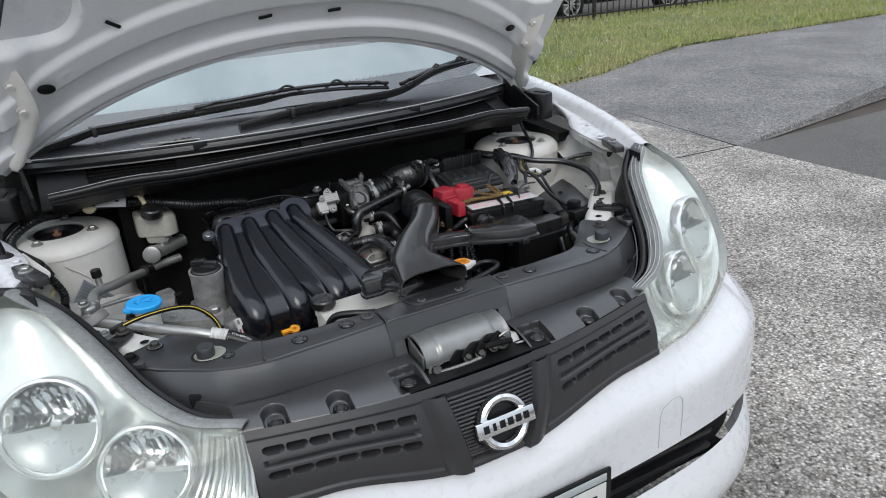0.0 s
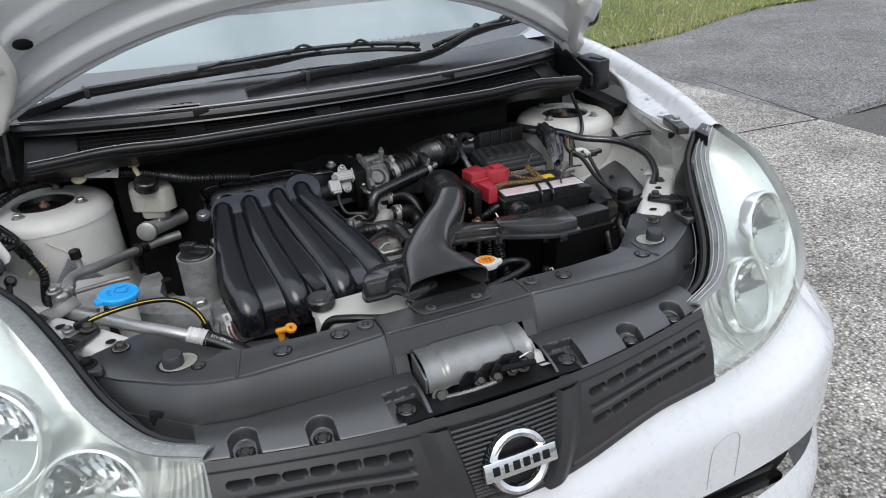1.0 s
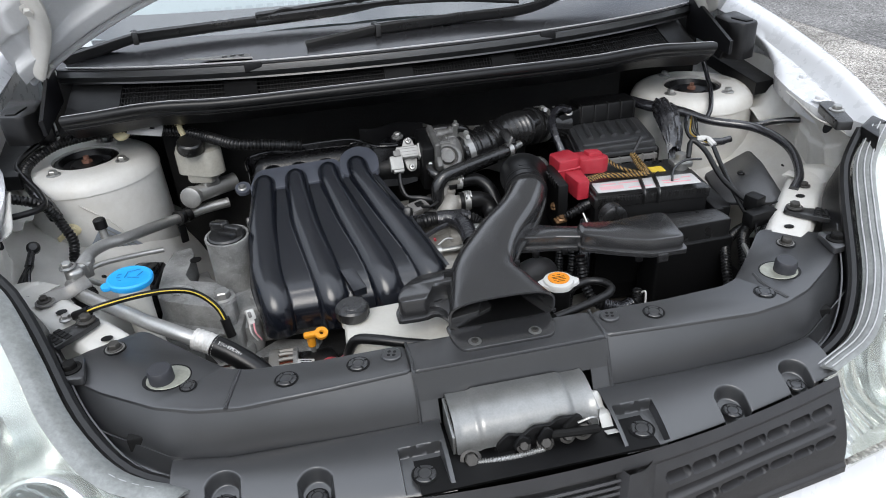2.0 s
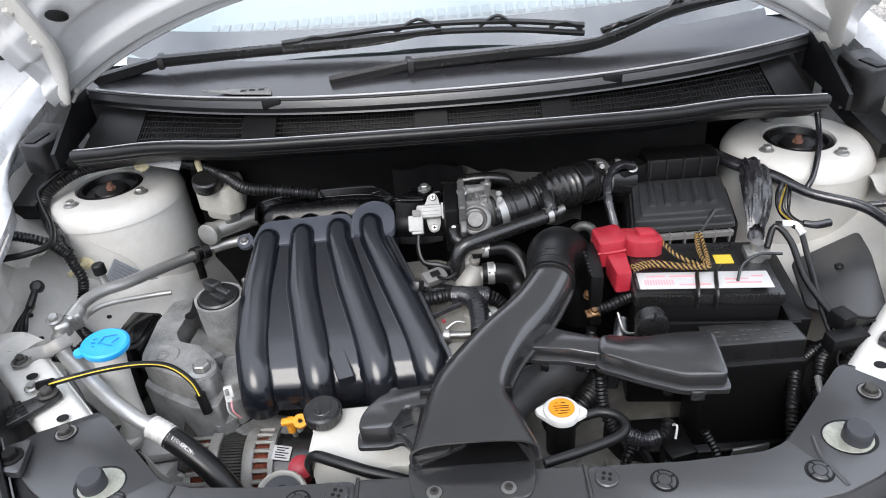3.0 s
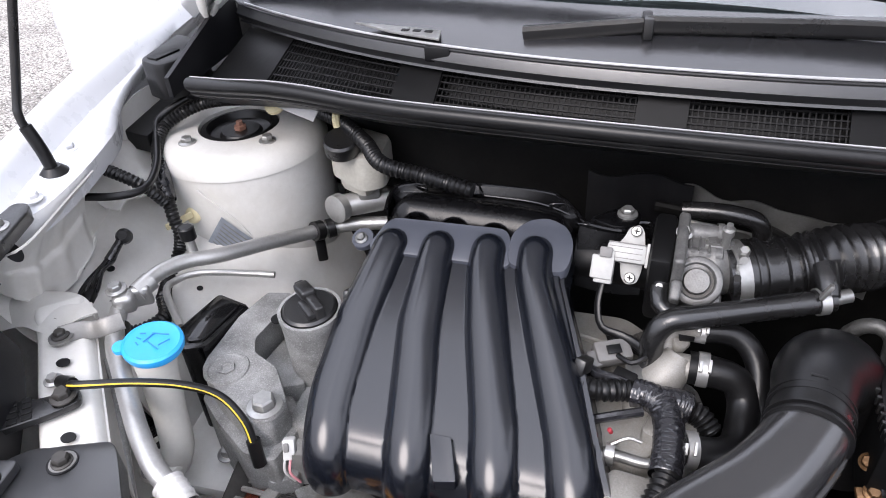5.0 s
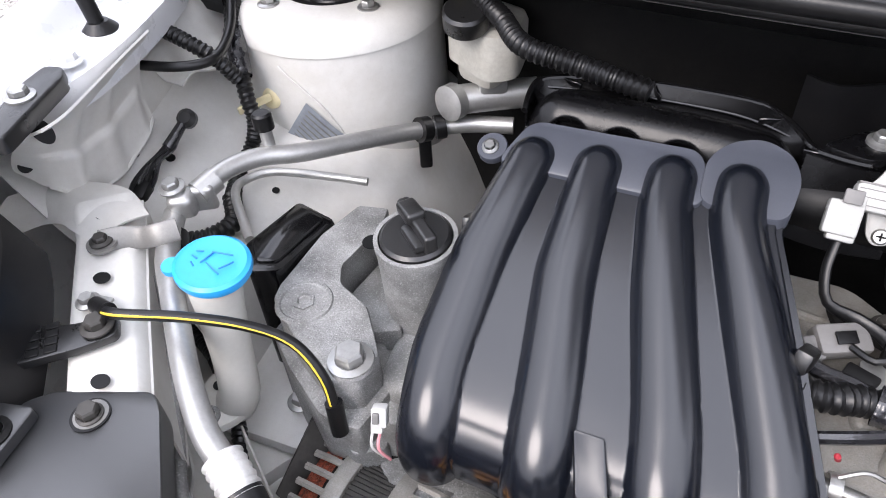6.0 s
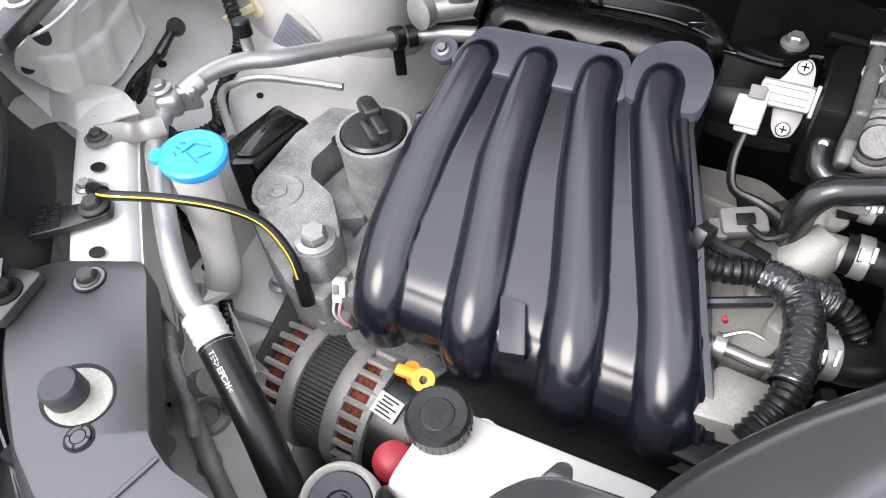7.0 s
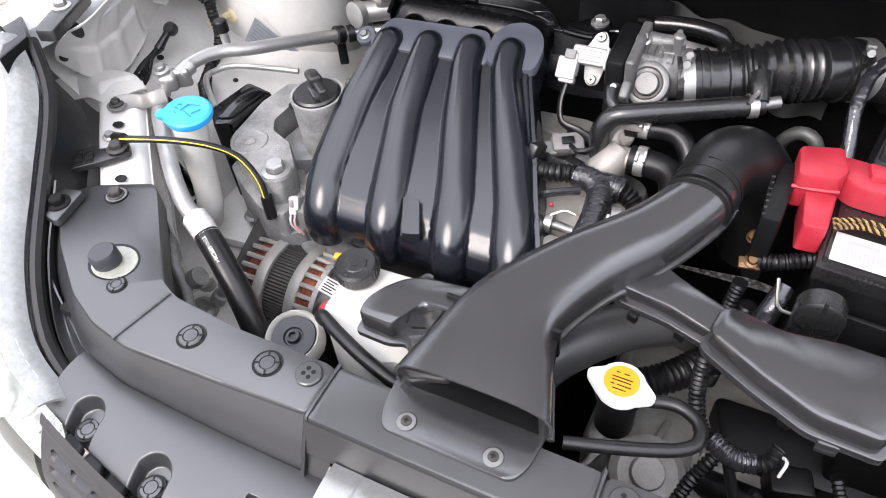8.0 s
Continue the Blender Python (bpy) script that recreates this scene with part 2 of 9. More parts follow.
def hazed(name, haze):
    """A lens that has gone slightly milky."""
    m = glass(name, (0.97, 0.985, 0.955), 0.05, 0.97, 0.025)
    nt = m.node_tree
    out = nt.nodes["Material Output"]
    clear = out.inputs["Surface"].links[0].from_socket
    dif, mx2 = nt.nodes.new("ShaderNodeBsdfDiffuse"), nt.nodes.new("ShaderNodeMixShader")
    geo = nt.nodes.new("ShaderNodeTexCoord").outputs["Object"]
    dif.inputs["Color"].default_value = (0.74, 0.78, 0.70, 1)
    nt.links.new(ramp_of(nt, noise_of(nt, geo, 22, 4), (haze * 0.75,) * 3, (haze * 1.25,) * 3), mx2.inputs[0])
    nt.links.new(clear, mx2.inputs[1])
    nt.links.new(dif.outputs[0], mx2.inputs[2])
    nt.links.new(mx2.outputs[0], out.inputs["Surface"])
    return m


LENS = hazed("hazy_clear_lens", 0.10)
SCREEN = glass("windscreen_glass", (0.78, 0.88, 0.88), 0.01, 0.86, 0.20)
DBLUEB = mat("pale_blue_band", (0.12, 0.28, 0.42), 0.5)
DASH = mat("pale_dashboard", (0.50, 0.52, 0.52), 0.6, var=0.05)
SOIL = mat("dark_earth", (0.06, 0.05, 0.04), 0.95, var=0.3, scale=3)
AGGREGATE = speckle("exposed_aggregate", [(0.09, 0.08, 0.068), (0.64, 0.60, 0.54), (0.31, 0.28, 0.245), (0.90, 0.86, 0.80), (0.15, 0.135, 0.112)], 112, bump=0.7, stain=(0.30, 1.22))
ASPHALT = speckle("worn_asphalt", [(0.09, 0.087, 0.083), (0.34, 0.33, 0.32), (0.18, 0.175, 0.17), (0.46, 0.445, 0.43)], 90, bump=0.5, stain=(0.55, 1.15))
ROADM = speckle("road_asphalt", [(0.10, 0.096, 0.09), (0.17, 0.162, 0.152), (0.125, 0.12, 0.112)], 120, bump=0.35, stain=(0.85, 1.1))

# ---- shape helpers ----
OFF = {}


def thing(name, base, label, category, group="", kind=""):
    ob = new(name)
    ob.location = base
    OFF[ob] = Vector(base)
    return tagged(ob, label, category, group, kind)


def to_mesh(name, bm, material, angle=38):
    me = bpy.data.meshes.new(name)
    bmesh.ops.recalc_face_normals(bm, faces=bm.faces)
    bm.to_mesh(me)
    bm.free()
    me.materials.append(material)
    me.polygons.foreach_set("use_smooth", [True] * len(me.polygons))
    me.set_sharp_from_angle(angle=radians(angle))
    return me


def part(name, bm, material, parent, label="", angle=38):
    """One mesh under a thing or a part; bm is in world metres."""
    off = OFF[parent]
    bm.transform(Matrix.Translation(-off))
    ob = new(name, to_mesh(name, bm, material, angle))
    ob.parent = parent
    OFF[ob] = off
    return tagged(ob, label) if label else ob


def solo(name, bm, material, base, label, category, group="", kind="", angle=38):
    """A thing that is one mesh."""
    bm.transform(Matrix.Translation(-Vector(base)))
    ob = new(name, to_mesh(name, bm, material, angle))
    ob.location = base
    OFF[ob] = Vector(base)
    return tagged(ob, label, category, group, kind)


def join(*bms):
    out = bmesh.new()
    for b in bms:
        me = bpy.data.meshes.new("tmp")
        b.to_mesh(me)
        b.free()
        out.from_mesh(me)
        bpy.data.meshes.remove(me)
    return out


def rbox(c, s, bev=0.003, rot=(0, 0, 0), seg=2):
    """A box of centre c and size s, its edges rounded."""
    bm = bmesh.new()
    bmesh.ops.create_cube(bm, size=1, matrix=Matrix.Diagonal((*s, 1)))
    bev = min(bev, 0.45 * min(s))
    if bev > 0:
        bmesh.ops.bevel(bm, geom=bm.edges[:], offset=bev, segments=seg, affect="EDGES", profile=0.5)
    bm.transform(pose(*c, *rot))
    return bm


def rounded(pts, r=0.006, n=4):
    """A closed outline with its corners rounded."""
    out, k = [], len(pts)
    for i in range(k):
        a, b, c = Vector(pts[i - 1]), Vector(pts[i]), Vector(pts[(i + 1) % k])
        d = min(r, 0.45 * (a - b).length, 0.45 * (c - b).length)
        p, q = b + (a - b).normalized() * d, b + (c - b).normalized() * d
        for j in range(n + 1):
            t = j / n
            out.append(tuple((1 - t) ** 2 * p + 2 * t * (1 - t) * b + t * t * q))
    return out


def prism(pts, z0, z1, bev=0.002, r=0.0, taper=0.0):
    """An outline in plan, raised from z0 to z1 (numbers, or functions of x and y)."""
    if r:
        pts = rounded([p[:2] for p in pts], r)
    f0 = z0 if callable(z0) else lambda x, y: z0
    f1 = z1 if callable(z1) else lambda x, y: z1
    cx, cy = sum(p[0] for p in pts) / len(pts), sum(p[1] for p in pts) / len(pts)
    bm = bmesh.new()
    lo = [bm.verts.new((p[0], p[1], f0(p[0], p[1]))) for p in pts]
    rings = [lo]
    hs = [(0, 1)] if not bev else [(0, 1), (bev * 0.3, 1), (bev, 1)]
    for ins, _ in hs:
        ring = []
        for p in pts:
            dx, dy = cx - p[0], cy - p[1]
            d = math.hypot(dx, dy) or 1
            g = ins + taper
            top = f1(p[0], p[1])
            drop = bev if ins == 0 and bev else (bev * 0.3 if ins < bev and bev else 0)
            ring.append(bm.verts.new((p[0] + dx / d * g, p[1] + dy / d * g, top - drop)))
        rings.append(ring)
    n = len(pts)
    for a, b in zip(rings, rings[1:]):
        for i in range(n):
            bm.faces.new((a[i], a[(i + 1) % n], b[(i + 1) % n], b[i]))
    bm.faces.new(rings[-1])
    bm.faces.new(lo[::-1])
    return bm


def spline(pts, step=0.006):
    """Points along a smooth curve through pts, and how far along pts each lies."""
    P = [Vector(p) for p in pts]
    P = [2 * P[0] - P[1]] + P + [2 * P[-1] - P[-2]]
    out, at = [], []
    for i in range(1, len(P) - 2):
        a, b, c, d = P[i - 1 : i + 3]
        n = max(2, int((c - b).length / step))
        for j in range(n):
            t = j / n
            out.append(0.5 * (2 * b + (c - a) * t + (2 * a - 5 * b + 4 * c - d) * t * t + (3 * b - a - 3 * c + d) * t ** 3))
            at.append(i - 1 + t)
    out.append(P[-2])
    at.append(len(P) - 3)
    return out, at


def tube(pts, r, seg=12, step=0.006, corr=None, flat=1.0, caps=True):
    """A round pipe along a smooth curve; r is one radius or one a point; corr=(pitch, depth) makes it corrugated."""
    if corr:
        step = corr[0] / 4
    C, at = spline(pts, step)
    bm, rings, up = bmesh.new(), [], None
    run = 0.0
    for i, p in enumerate(C):
        tan = (C[min(i + 1, len(C) - 1)] - C[max(i - 1, 0)]).normalized()
        if up is None:
            up = tan.orthogonal().normalized()
        up = (up - tan * up.dot(tan)).normalized()
        side = tan.cross(up)
        if isinstance(r, (list, tuple)):
            k = min(int(at[i]), len(r) - 2)
            rr = r[k] + (r[k + 1] - r[k]) * (at[i] - k)
        else:
            rr = r
        if i:
            run += (C[i] - C[i - 1]).length
        if corr:
            rr -= corr[1] * (0.5 - 0.5 * math.cos(2 * math.pi * run / corr[0]))
        rings.append([bm.verts.new(p + rr * (math.cos(2 * math.pi * k / seg) * up * flat + math.sin(2 * math.pi * k / seg) * side)) for k in range(seg)])
    for a, b in zip(rings, rings[1:]):
        for i in range(seg):
            bm.faces.new((a[i], a[(i + 1) % seg], b[(i + 1) % seg], b[i]))
    if caps:
        bm.faces.new(rings[0][::-1])
        bm.faces.new(rings[-1])
    return bm


def crinkle(pts, r, amp=0.1, seed=0, n=20, m=60):
    """A sleeve of creased tape round a path."""
    pts = [Vector(p) for p in pts]

    def f(u, v):
        a = u * 2 * math.pi
        p, d = track(pts, v), (track(pts, min(1, v + 0.01)) - track(pts, max(0, v - 0.01))).normalized()
        x = d.cross(Vector((0.35, 0.3, 0.89))).normalized()
        y = d.cross(x)
        c, w = (2.1 * math.cos(a) + seed, 2.1 * math.sin(a), v * m * 0.16 + 0.8 * math.sin(a)), (4 * math.cos(a), 4 * math.sin(a), v * m * 0.4 + seed)
        k = 1 + amp * (1 - 3 * abs(noise.noise(c))) + 0.4 * amp * noise.noise(w)
        return p + (x * math.cos(a) + y * math.sin(a)) * (r * k)
    return sheet(f, n, m)


def strand(pts, off, r, pitch, phase):
    """One strand of a twisted rope."""
    pts = [Vector(p) for p in pts]
    length = sum((b - a).length for a, b in zip(pts, pts[1:]))
    steps = max(8, int(length / pitch * 8))
    out_pts = []
    for i in range(steps + 1):
        v = i / steps
        d = (track(pts, min(1, v + 0.01)) - track(pts, max(0, v - 0.01))).normalized()
        x = d.cross(Vector((0, 0, 1))).normalized()
        y = d.cross(x)
        a = phase + v * length / pitch * 2 * math.pi
        out_pts.append(track(pts, v) + (x * math.cos(a) + y * math.sin(a)) * off)
    return tube(out_pts, r, 5, 0.003)


def lathe(profile, origin, axis=(0, 0, 1), seg=32, squash=1.0):
    """Turns (radius, height) pairs about an axis."""
    bm, rings = bmesh.new(), []
    for r, h in profile:
        if r < 1e-6:
            rings.append([bm.verts.new((0, 0, h))])
        else:
            rings.append([bm.verts.new((r * math.cos(2 * math.pi * k / seg), squash * r * math.sin(2 * math.pi * k / seg), h)) for k in range(seg)])
    for a, b in zip(rings, rings[1:]):
        for i in range(seg):
            j = (i + 1) % seg
            if len(a) == 1 and len(b) > 1:
                bm.faces.new((a[0], b[i], b[j]))
            elif len(b) == 1 and len(a) > 1:
                bm.faces.new((a[i], a[j], b[0]))
            elif len(a) > 1:
                bm.faces.new((a[i], a[j], b[j], b[i]))
    q = Vector((0, 0, 1)).rotation_difference(Vector(axis).normalized())
    bm.transform(Matrix.Translation(origin) @ q.to_matrix().to_4x4())
    return bm


def sheet(fn, nu, nv, thick=0.0):
    """A surface fn(u, v), given thickness away from its normal."""
    bm = bmesh.new()
    g = [[bm.verts.new(fn(i / nu, j / nv)) for j in range(nv + 1)] for i in range(nu + 1)]
    for i in range(nu):
        for j in range(nv):
            bm.faces.new((g[i][j], g[i + 1][j], g[i + 1][j + 1], g[i][j + 1]))
    if thick:
        bm.normal_update()
        bmesh.ops.solidify(bm, geom=bm.faces[:], thickness=thick)
    return bm


def lerp(a, b, t):
    return a + (b - a) * t


def track(pts, t):
    """The point at t (0 to 1) along a smooth curve through pts, by their number."""
    P = [Vector(p) for p in pts]
    P = [2 * P[0] - P[1]] + P + [2 * P[-1] - P[-2]]
    s = min(max(t, 0), 1) * (len(pts) - 1)
    i = min(int(s), len(pts) - 2)
    t = s - i
    a, b, c, d = P[i : i + 4]
    return 0.5 * (2 * b + (c - a) * t + (2 * a - 5 * b + 4 * c - d) * t * t + (3 * b - a - 3 * c + d) * t ** 3)


def hexbolt(c, axis=(0, 0, 1), r=0.007, washer=1.55):
    """A flanged hexagon head."""
    w = lathe([(r * washer, 0), (r * washer, 0.0015), (r * washer * 0.8, 0.0025), (r * 1.05, 0.003)], c, axis, 20)
    h = lathe([(r, 0.002), (r, r * 0.95), (r * 0.86, r * 1.15), (0, r * 1.15)], c, axis, 6)
    return join(w, h)


def bolt(name, c, parent, axis=(0, 0, 1), r=0.007, material=None, washer=1.55):
    return part(name, hexbolt(c, axis, r, washer), material or STEEL, parent, angle=25)


def smooth(a, b, x):
    t = min(max((x - a) / (b - a), 0), 1)
    return t * t * (3 - 2 * t)

# ---- ground ----
def flat(pts, z=0.0, thick=0.0):
    bm = bmesh.new()
    f = bm.faces.new([bm.verts.new((*p[:2], z if len(p) < 3 else p[2])) for p in pts])
    if thick:
        e = bmesh.ops.extrude_face_region(bm, geom=[f])
        bmesh.ops.translate(bm, verts=[v for v in e["geom"] if isinstance(v, bmesh.types.BMVert)], vec=(0, 0, -thick))
    return bm


solo("ground", flat([(-300, -300), (300, -300), (300, 300), (-300, 300)], -0.03), SOIL, (0, 0, -0.03), "bare dark earth reaching to the horizon", "ground", kind="structure")
solo("driveway", flat([(-14, -60), (3.2, -60), (3.6, 3.35), (3.82, 4.78), (4.3, 6.1), (-14, 6.1)], 0.0, 0.1), AGGREGATE, (0, 0, 0), "weathered exposed-aggregate concrete driveway", "driveway", kind="structure")
solo("road", flat([(3.21, -60), (60, -60), (60, 3.7), (3.61, 3.34)], -0.012, 0.1), ROADM, (10, 0, 0), "dark smooth asphalt road", "road", kind="structure")


def path_z(x):
    return 0.002 + 0.11 * smooth(3.6, 6.5, x)


def footpath(u, v):
    x = lerp(3.6, 60, u * u)
    y0 = 3.35 + 0.14 * (x - 3.6) * (1 if x < 5.85 else 0) + (0.31 if x >= 5.85 else 0)
    x0 = x + (0.25 if u == 0 else 0) * v
    return (x0, lerp(y0, 6.25 + 0.6 * smooth(4.3, 7, x), v), path_z(x))


solo("footpath", sheet(footpath, 60, 4, 0.0), ASPHALT, (10, 5, 0), "worn grey asphalt footpath", "footpath", kind="structure")


def kerb_face(u, v):
    x, y, z = footpath(u, 0)
    return (x, y - 0.03 * v, lerp(z, -0.02, smooth(0.3, 1, v)))


solo("kerb", sheet(kerb_face, 60, 6), ASPHALT, (10, 3.5, 0), "rough concrete kerb rising along the road edge", "kerb", kind="structure")
solo("expansion_joint", join(tube([(3.6, 3.35, 0.0), (3.7, 4.0, 0.0), (3.82, 4.78, 0.0)], 0.006, 6, 0.2), tube([(3.6, 3.35, 0.0), (2.9, 3.4, 0.0), (1.6, 3.45, 0.0), (-3, 3.6, 0)], 0.005, 6, 0.3)), RUBBER, (3.6, 3.35, 0), "dark filled joints between concrete slabs", "joint", kind="structure")

GRASSM = mat("lawn_soil", (0.09, 0.12, 0.035), 0.9, var=0.35, scale=1.2, grain=40, bump=0.5, dust=0.35, dustcol=(0.2, 0.17, 0.06))
BLADE = bpy.data.materials.new("grass_blades")
BLADE.use_nodes = True
_nt = BLADE.node_tree
_g = _nt.nodes.new("ShaderNodeNewGeometry")
_c = ramp_of(_nt, _g.outputs["Random Per Island"], (0.17, 0.23, 0.05), (0.42, 0.42, 0.15), 0.0, 1.0)
_c = mix_of(_nt, ramp_of(_nt, noise_of(_nt, _nt.nodes.new("ShaderNodeTexCoord").outputs["Object"], 0.9, 6, 0.7), (0, 0, 0), (1, 1, 1), 0.42, 0.68), _c, (0.42, 0.37, 0.19))
_nt.links.new(_c, _nt.nodes["Principled BSDF"].inputs["Base Color"])
_nt.nodes["Principled BSDF"].inputs["Roughness"].default_value = 0.7


def verge_edge(x):
    return 6.2 + 0.6 * smooth(4.3, 7, x)


solo("lawn", sheet(lambda u, v: (lerp(-14, 60, u), lerp(verge_edge(lerp(-14, 60, u)) - 0.03, 10.9, v), 0.02 + path_z(lerp(-14, 60, u)) + 0.03 * noise.noise((u * 60, v * 8, 0))), 90, 8), GRASSM, (10, 8, 0), "patchy green lawn verge", "lawn", kind="structure")


def grass_blades():
    rng = np.random.default_rng(4)
    n = 42000
    x = 3.0 + 12 * rng.random(n) ** 0.9
    y = np.array([verge_edge(a) for a in x]) - 0.06 + (10.6 - 6.1) * rng.random(n) ** 1.3
    z = np.array([path_z(a) for a in x])
    h = 0.03 + 0.07 * rng.random(n)
    a = rng.random(n) * 6.283
    w = 0.004 + 0.005 * rng.random(n)
    lean = 0.04 * rng.standard_normal((n, 2))
    co = np.zeros((n, 3, 3))
    co[:, 0] = np.stack([x - w * np.cos(a), y - w * np.sin(a), z], 1)
    co[:, 1] = np.stack([x + w * np.cos(a), y + w * np.sin(a), z], 1)
    co[:, 2] = np.stack([x + lean[:, 0], y + lean[:, 1], z + h], 1)
    me = bpy.data.meshes.new("grass")
    me.from_pydata(co.reshape(-1, 3).tolist(), [], np.arange(3 * n).reshape(-1, 3).tolist())
    me.materials.append(BLADE)
    tagged(new("grass", me), "short green grass with dry yellow blades on the verge", "grass", kind="stuff")
    m = 380
    bm = bmesh.new()
    for i in range(m):
        px = 3.4 + 11 * rng.random()
        py = verge_edge(px) + 0.05 + 3.6 * rng.random()
        bmesh.ops.create_icosphere(bm, subdivisions=1, radius=0.008, matrix=Matrix.Translation((px, py, path_z(px) + 0.075)))
    solo("clover_flowers", bm, WHITEP, (8, 8, 0.05), "scattered white clover flower heads in the lawn", "flowers", kind="stuff")


grass_blades()

# ---- fence and the car parked behind it ----
IRON = mat("black_iron", (0.02, 0.02, 0.02), 0.5, var=0.2)
fence = thing("fence", (9, 10.6, 0.1), "black wrought-iron railing fence beyond the lawn", "fence")
for zz in (0.22, 0.95):
    part("rail", rbox((9.5, 10.6, zz), (16, 0.03, 0.035), 0.004), IRON, fence)
bar = to_mesh("bar", rbox((0, 0, 0.45), (0.018, 0.018, 1.0), 0.003, seg=1), IRON)
for i in range(110):
    b = new("bar", bar)
    b.parent, b.location = fence, (-7.4 + i * 0.145, 0, 0)
post = to_mesh("post", rbox((0, 0, 0.5), (0.06, 0.06, 1.15), 0.006, seg=1), IRON)
for i in range(8):
    b = new("post", post)
    b.parent, b.location = fence, (-7.5 + i * 2.3, 0, 0)

CARGREY = mat("dark_car_paint", (0.02, 0.022, 0.025), 0.2, coat=0.8, var=0.05, bump=0)
parked = thing("parked_car", (9.6, 12.6, 0), "dark grey car parked on the street behind the railing", "car")
part("body", join(rbox((9.9, 12.6, 0.62), (4.4, 1.75, 0.66), 0.14, seg=4), rbox((10.1, 12.6, 1.15), (2.6, 1.5, 0.6), 0.25, seg=4)), CARGREY, parked)
part("side_window", rbox((10.1, 11.83, 1.2), (2.0, 0.04, 0.34), 0.015), GLOSSY, parked)
for wx in (8.7, 11.3):
    wheel = part("wheel", lathe([(0.2, -0.1), (0.3, -0.1), (0.33, -0.07), (0.33, 0.09), (0.3, 0.11), (0.22, 0.11), (0.21, 0.08)], (wx, 11.75, 0.33), (0, -1, 0), 40), RUBBER, parked)
    rim = join(lathe([(0.215, 0.06), (0.225, 0.115), (0.2, 0.11), (0.195, 0.05)], (wx, 11.75, 0.33), (0, -1, 0), 40), lathe([(0.05, 0.05), (0.05, 0.1), (0.03, 0.11), (0, 0.11)], (wx, 11.75, 0.33), (0, -1, 0), 20))
    for k in range(10):
        a = k * math.pi / 5
        rim = join(rim, rbox((wx + 0.12 * math.cos(a), 11.66, 0.33 + 0.12 * math.sin(a)), (0.17, 0.03, 0.032), 0.006, (0, -math.degrees(a), 0), 1))
    part("rim", rim, ALU, wheel, "silver ten-spoke alloy rim")

# ---- the white car: body, bumper, lamps, bonnet, cowl, windscreen ----
car = thing("car", (0, 1.9, 0), "white hatchback car with its bonnet propped open", "car")
LI = [(0.395, 0.942, 0.745), (0.47, 0.972, 0.762), (0.525, 1.03, 0.80), (0.565, 1.105, 0.845), (0.612, 1.185, 0.89), (0.664, 1.228, 0.928)]
LO = [(0.403, 0.895, 0.623), (0.56, 0.932, 0.632), (0.70, 1.000, 0.692), (0.755, 1.085, 0.775), (0.748, 1.18, 0.868), (0.690, 1.24, 0.928)]


def mx(p, s):
    return Vector((p[0] * s, p[1], p[2]))


def bump_line(x, z):
    """How far forward the bumper skin lies at half-width x and height z."""
    a = min(abs(x) / 0.857, 1.0)
    y = 0.835 + 0.055 * a ** 2 + 0.20 * a ** 8
    return y + 0.10 * max(0, (z - 0.52)) ** 1.3 * 2 + 0.05 * max(0, 0.3 - z)


def front_skin(s):
    def f(u, v):
        x = 0.850 * math.sin(u * math.pi / 2)
        if x < 0.395:
            zt = 0.575 + 0.055 * smooth(0.04, 0.30, x)
        elif x < 0.70:
            zt = track(LO, (x - 0.395) / 0.305 * 0.4).z
        else:
            zt = lerp(0.692, 0.715, smooth(0.70, 0.80, x))
        z = lerp(zt, 0.43, v)
        y = bump_line(x, z)
        if x < 0.73:
            top = (0.868 + 0.03 * (x / 0.4) ** 2) if x < 0.395 else track(LO, (x - 0.395) / 0.305 * 0.4).y
            y = lerp(top, y, smooth(0, 0.4, v))
        rise = max(0, z - 0.58)
        return (s * (x - 0.6 * rise * smooth(0.70, 0.85, x)), y + 1.2 * rise * smooth(0.66, 0.78, x), z)

    return f


bumper = part("bumper", join(sheet(front_skin(1), 40, 16), sheet(front_skin(-1), 40, 16)), WHITE, car, "glossy white painted front bumper", angle=60)


def lip(s):
    return lambda u, v: (s * 0.84 * math.sin(u * math.pi / 2), bump_line(0.84 * math.sin(u * math.pi / 2), 0.3) + 0.01 - 0.03 * math.sin(v * math.pi), lerp(0.335 + 0.09 * u ** 4, 0.16, v))


part("lower_lip", join(sheet(lip(1), 30, 8), sheet(lip(-1), 30, 8)), WHITE, bumper, angle=60)
part("lower_grille", join(*[sheet(lambda u, v, s=s: (s * 0.82 * u, bump_line(0.82 * u, 0.4) + 0.05, lerp(0.46, 0.30, v)), 30, 2) for s in (1, -1)], *[rbox((0, 0.885, z), (1.1, 0.02, 0.014), 0.004) for z in (0.35, 0.39, 0.43)]), TRIM, bumper, "black lower air-intake grille")
tow = [(0.36, 0.445), (0.36, 0.51), (0.368, 0.535), (0.40, 0.545), (0.418, 0.54), (0.424, 0.52), (0.424, 0.445)]
part("tow_eye_seam", tube([(x, bump_line(x, z) - 0.0004, z) for x, z in tow], 0.0008, 6, 0.008), LABELG, bumper)

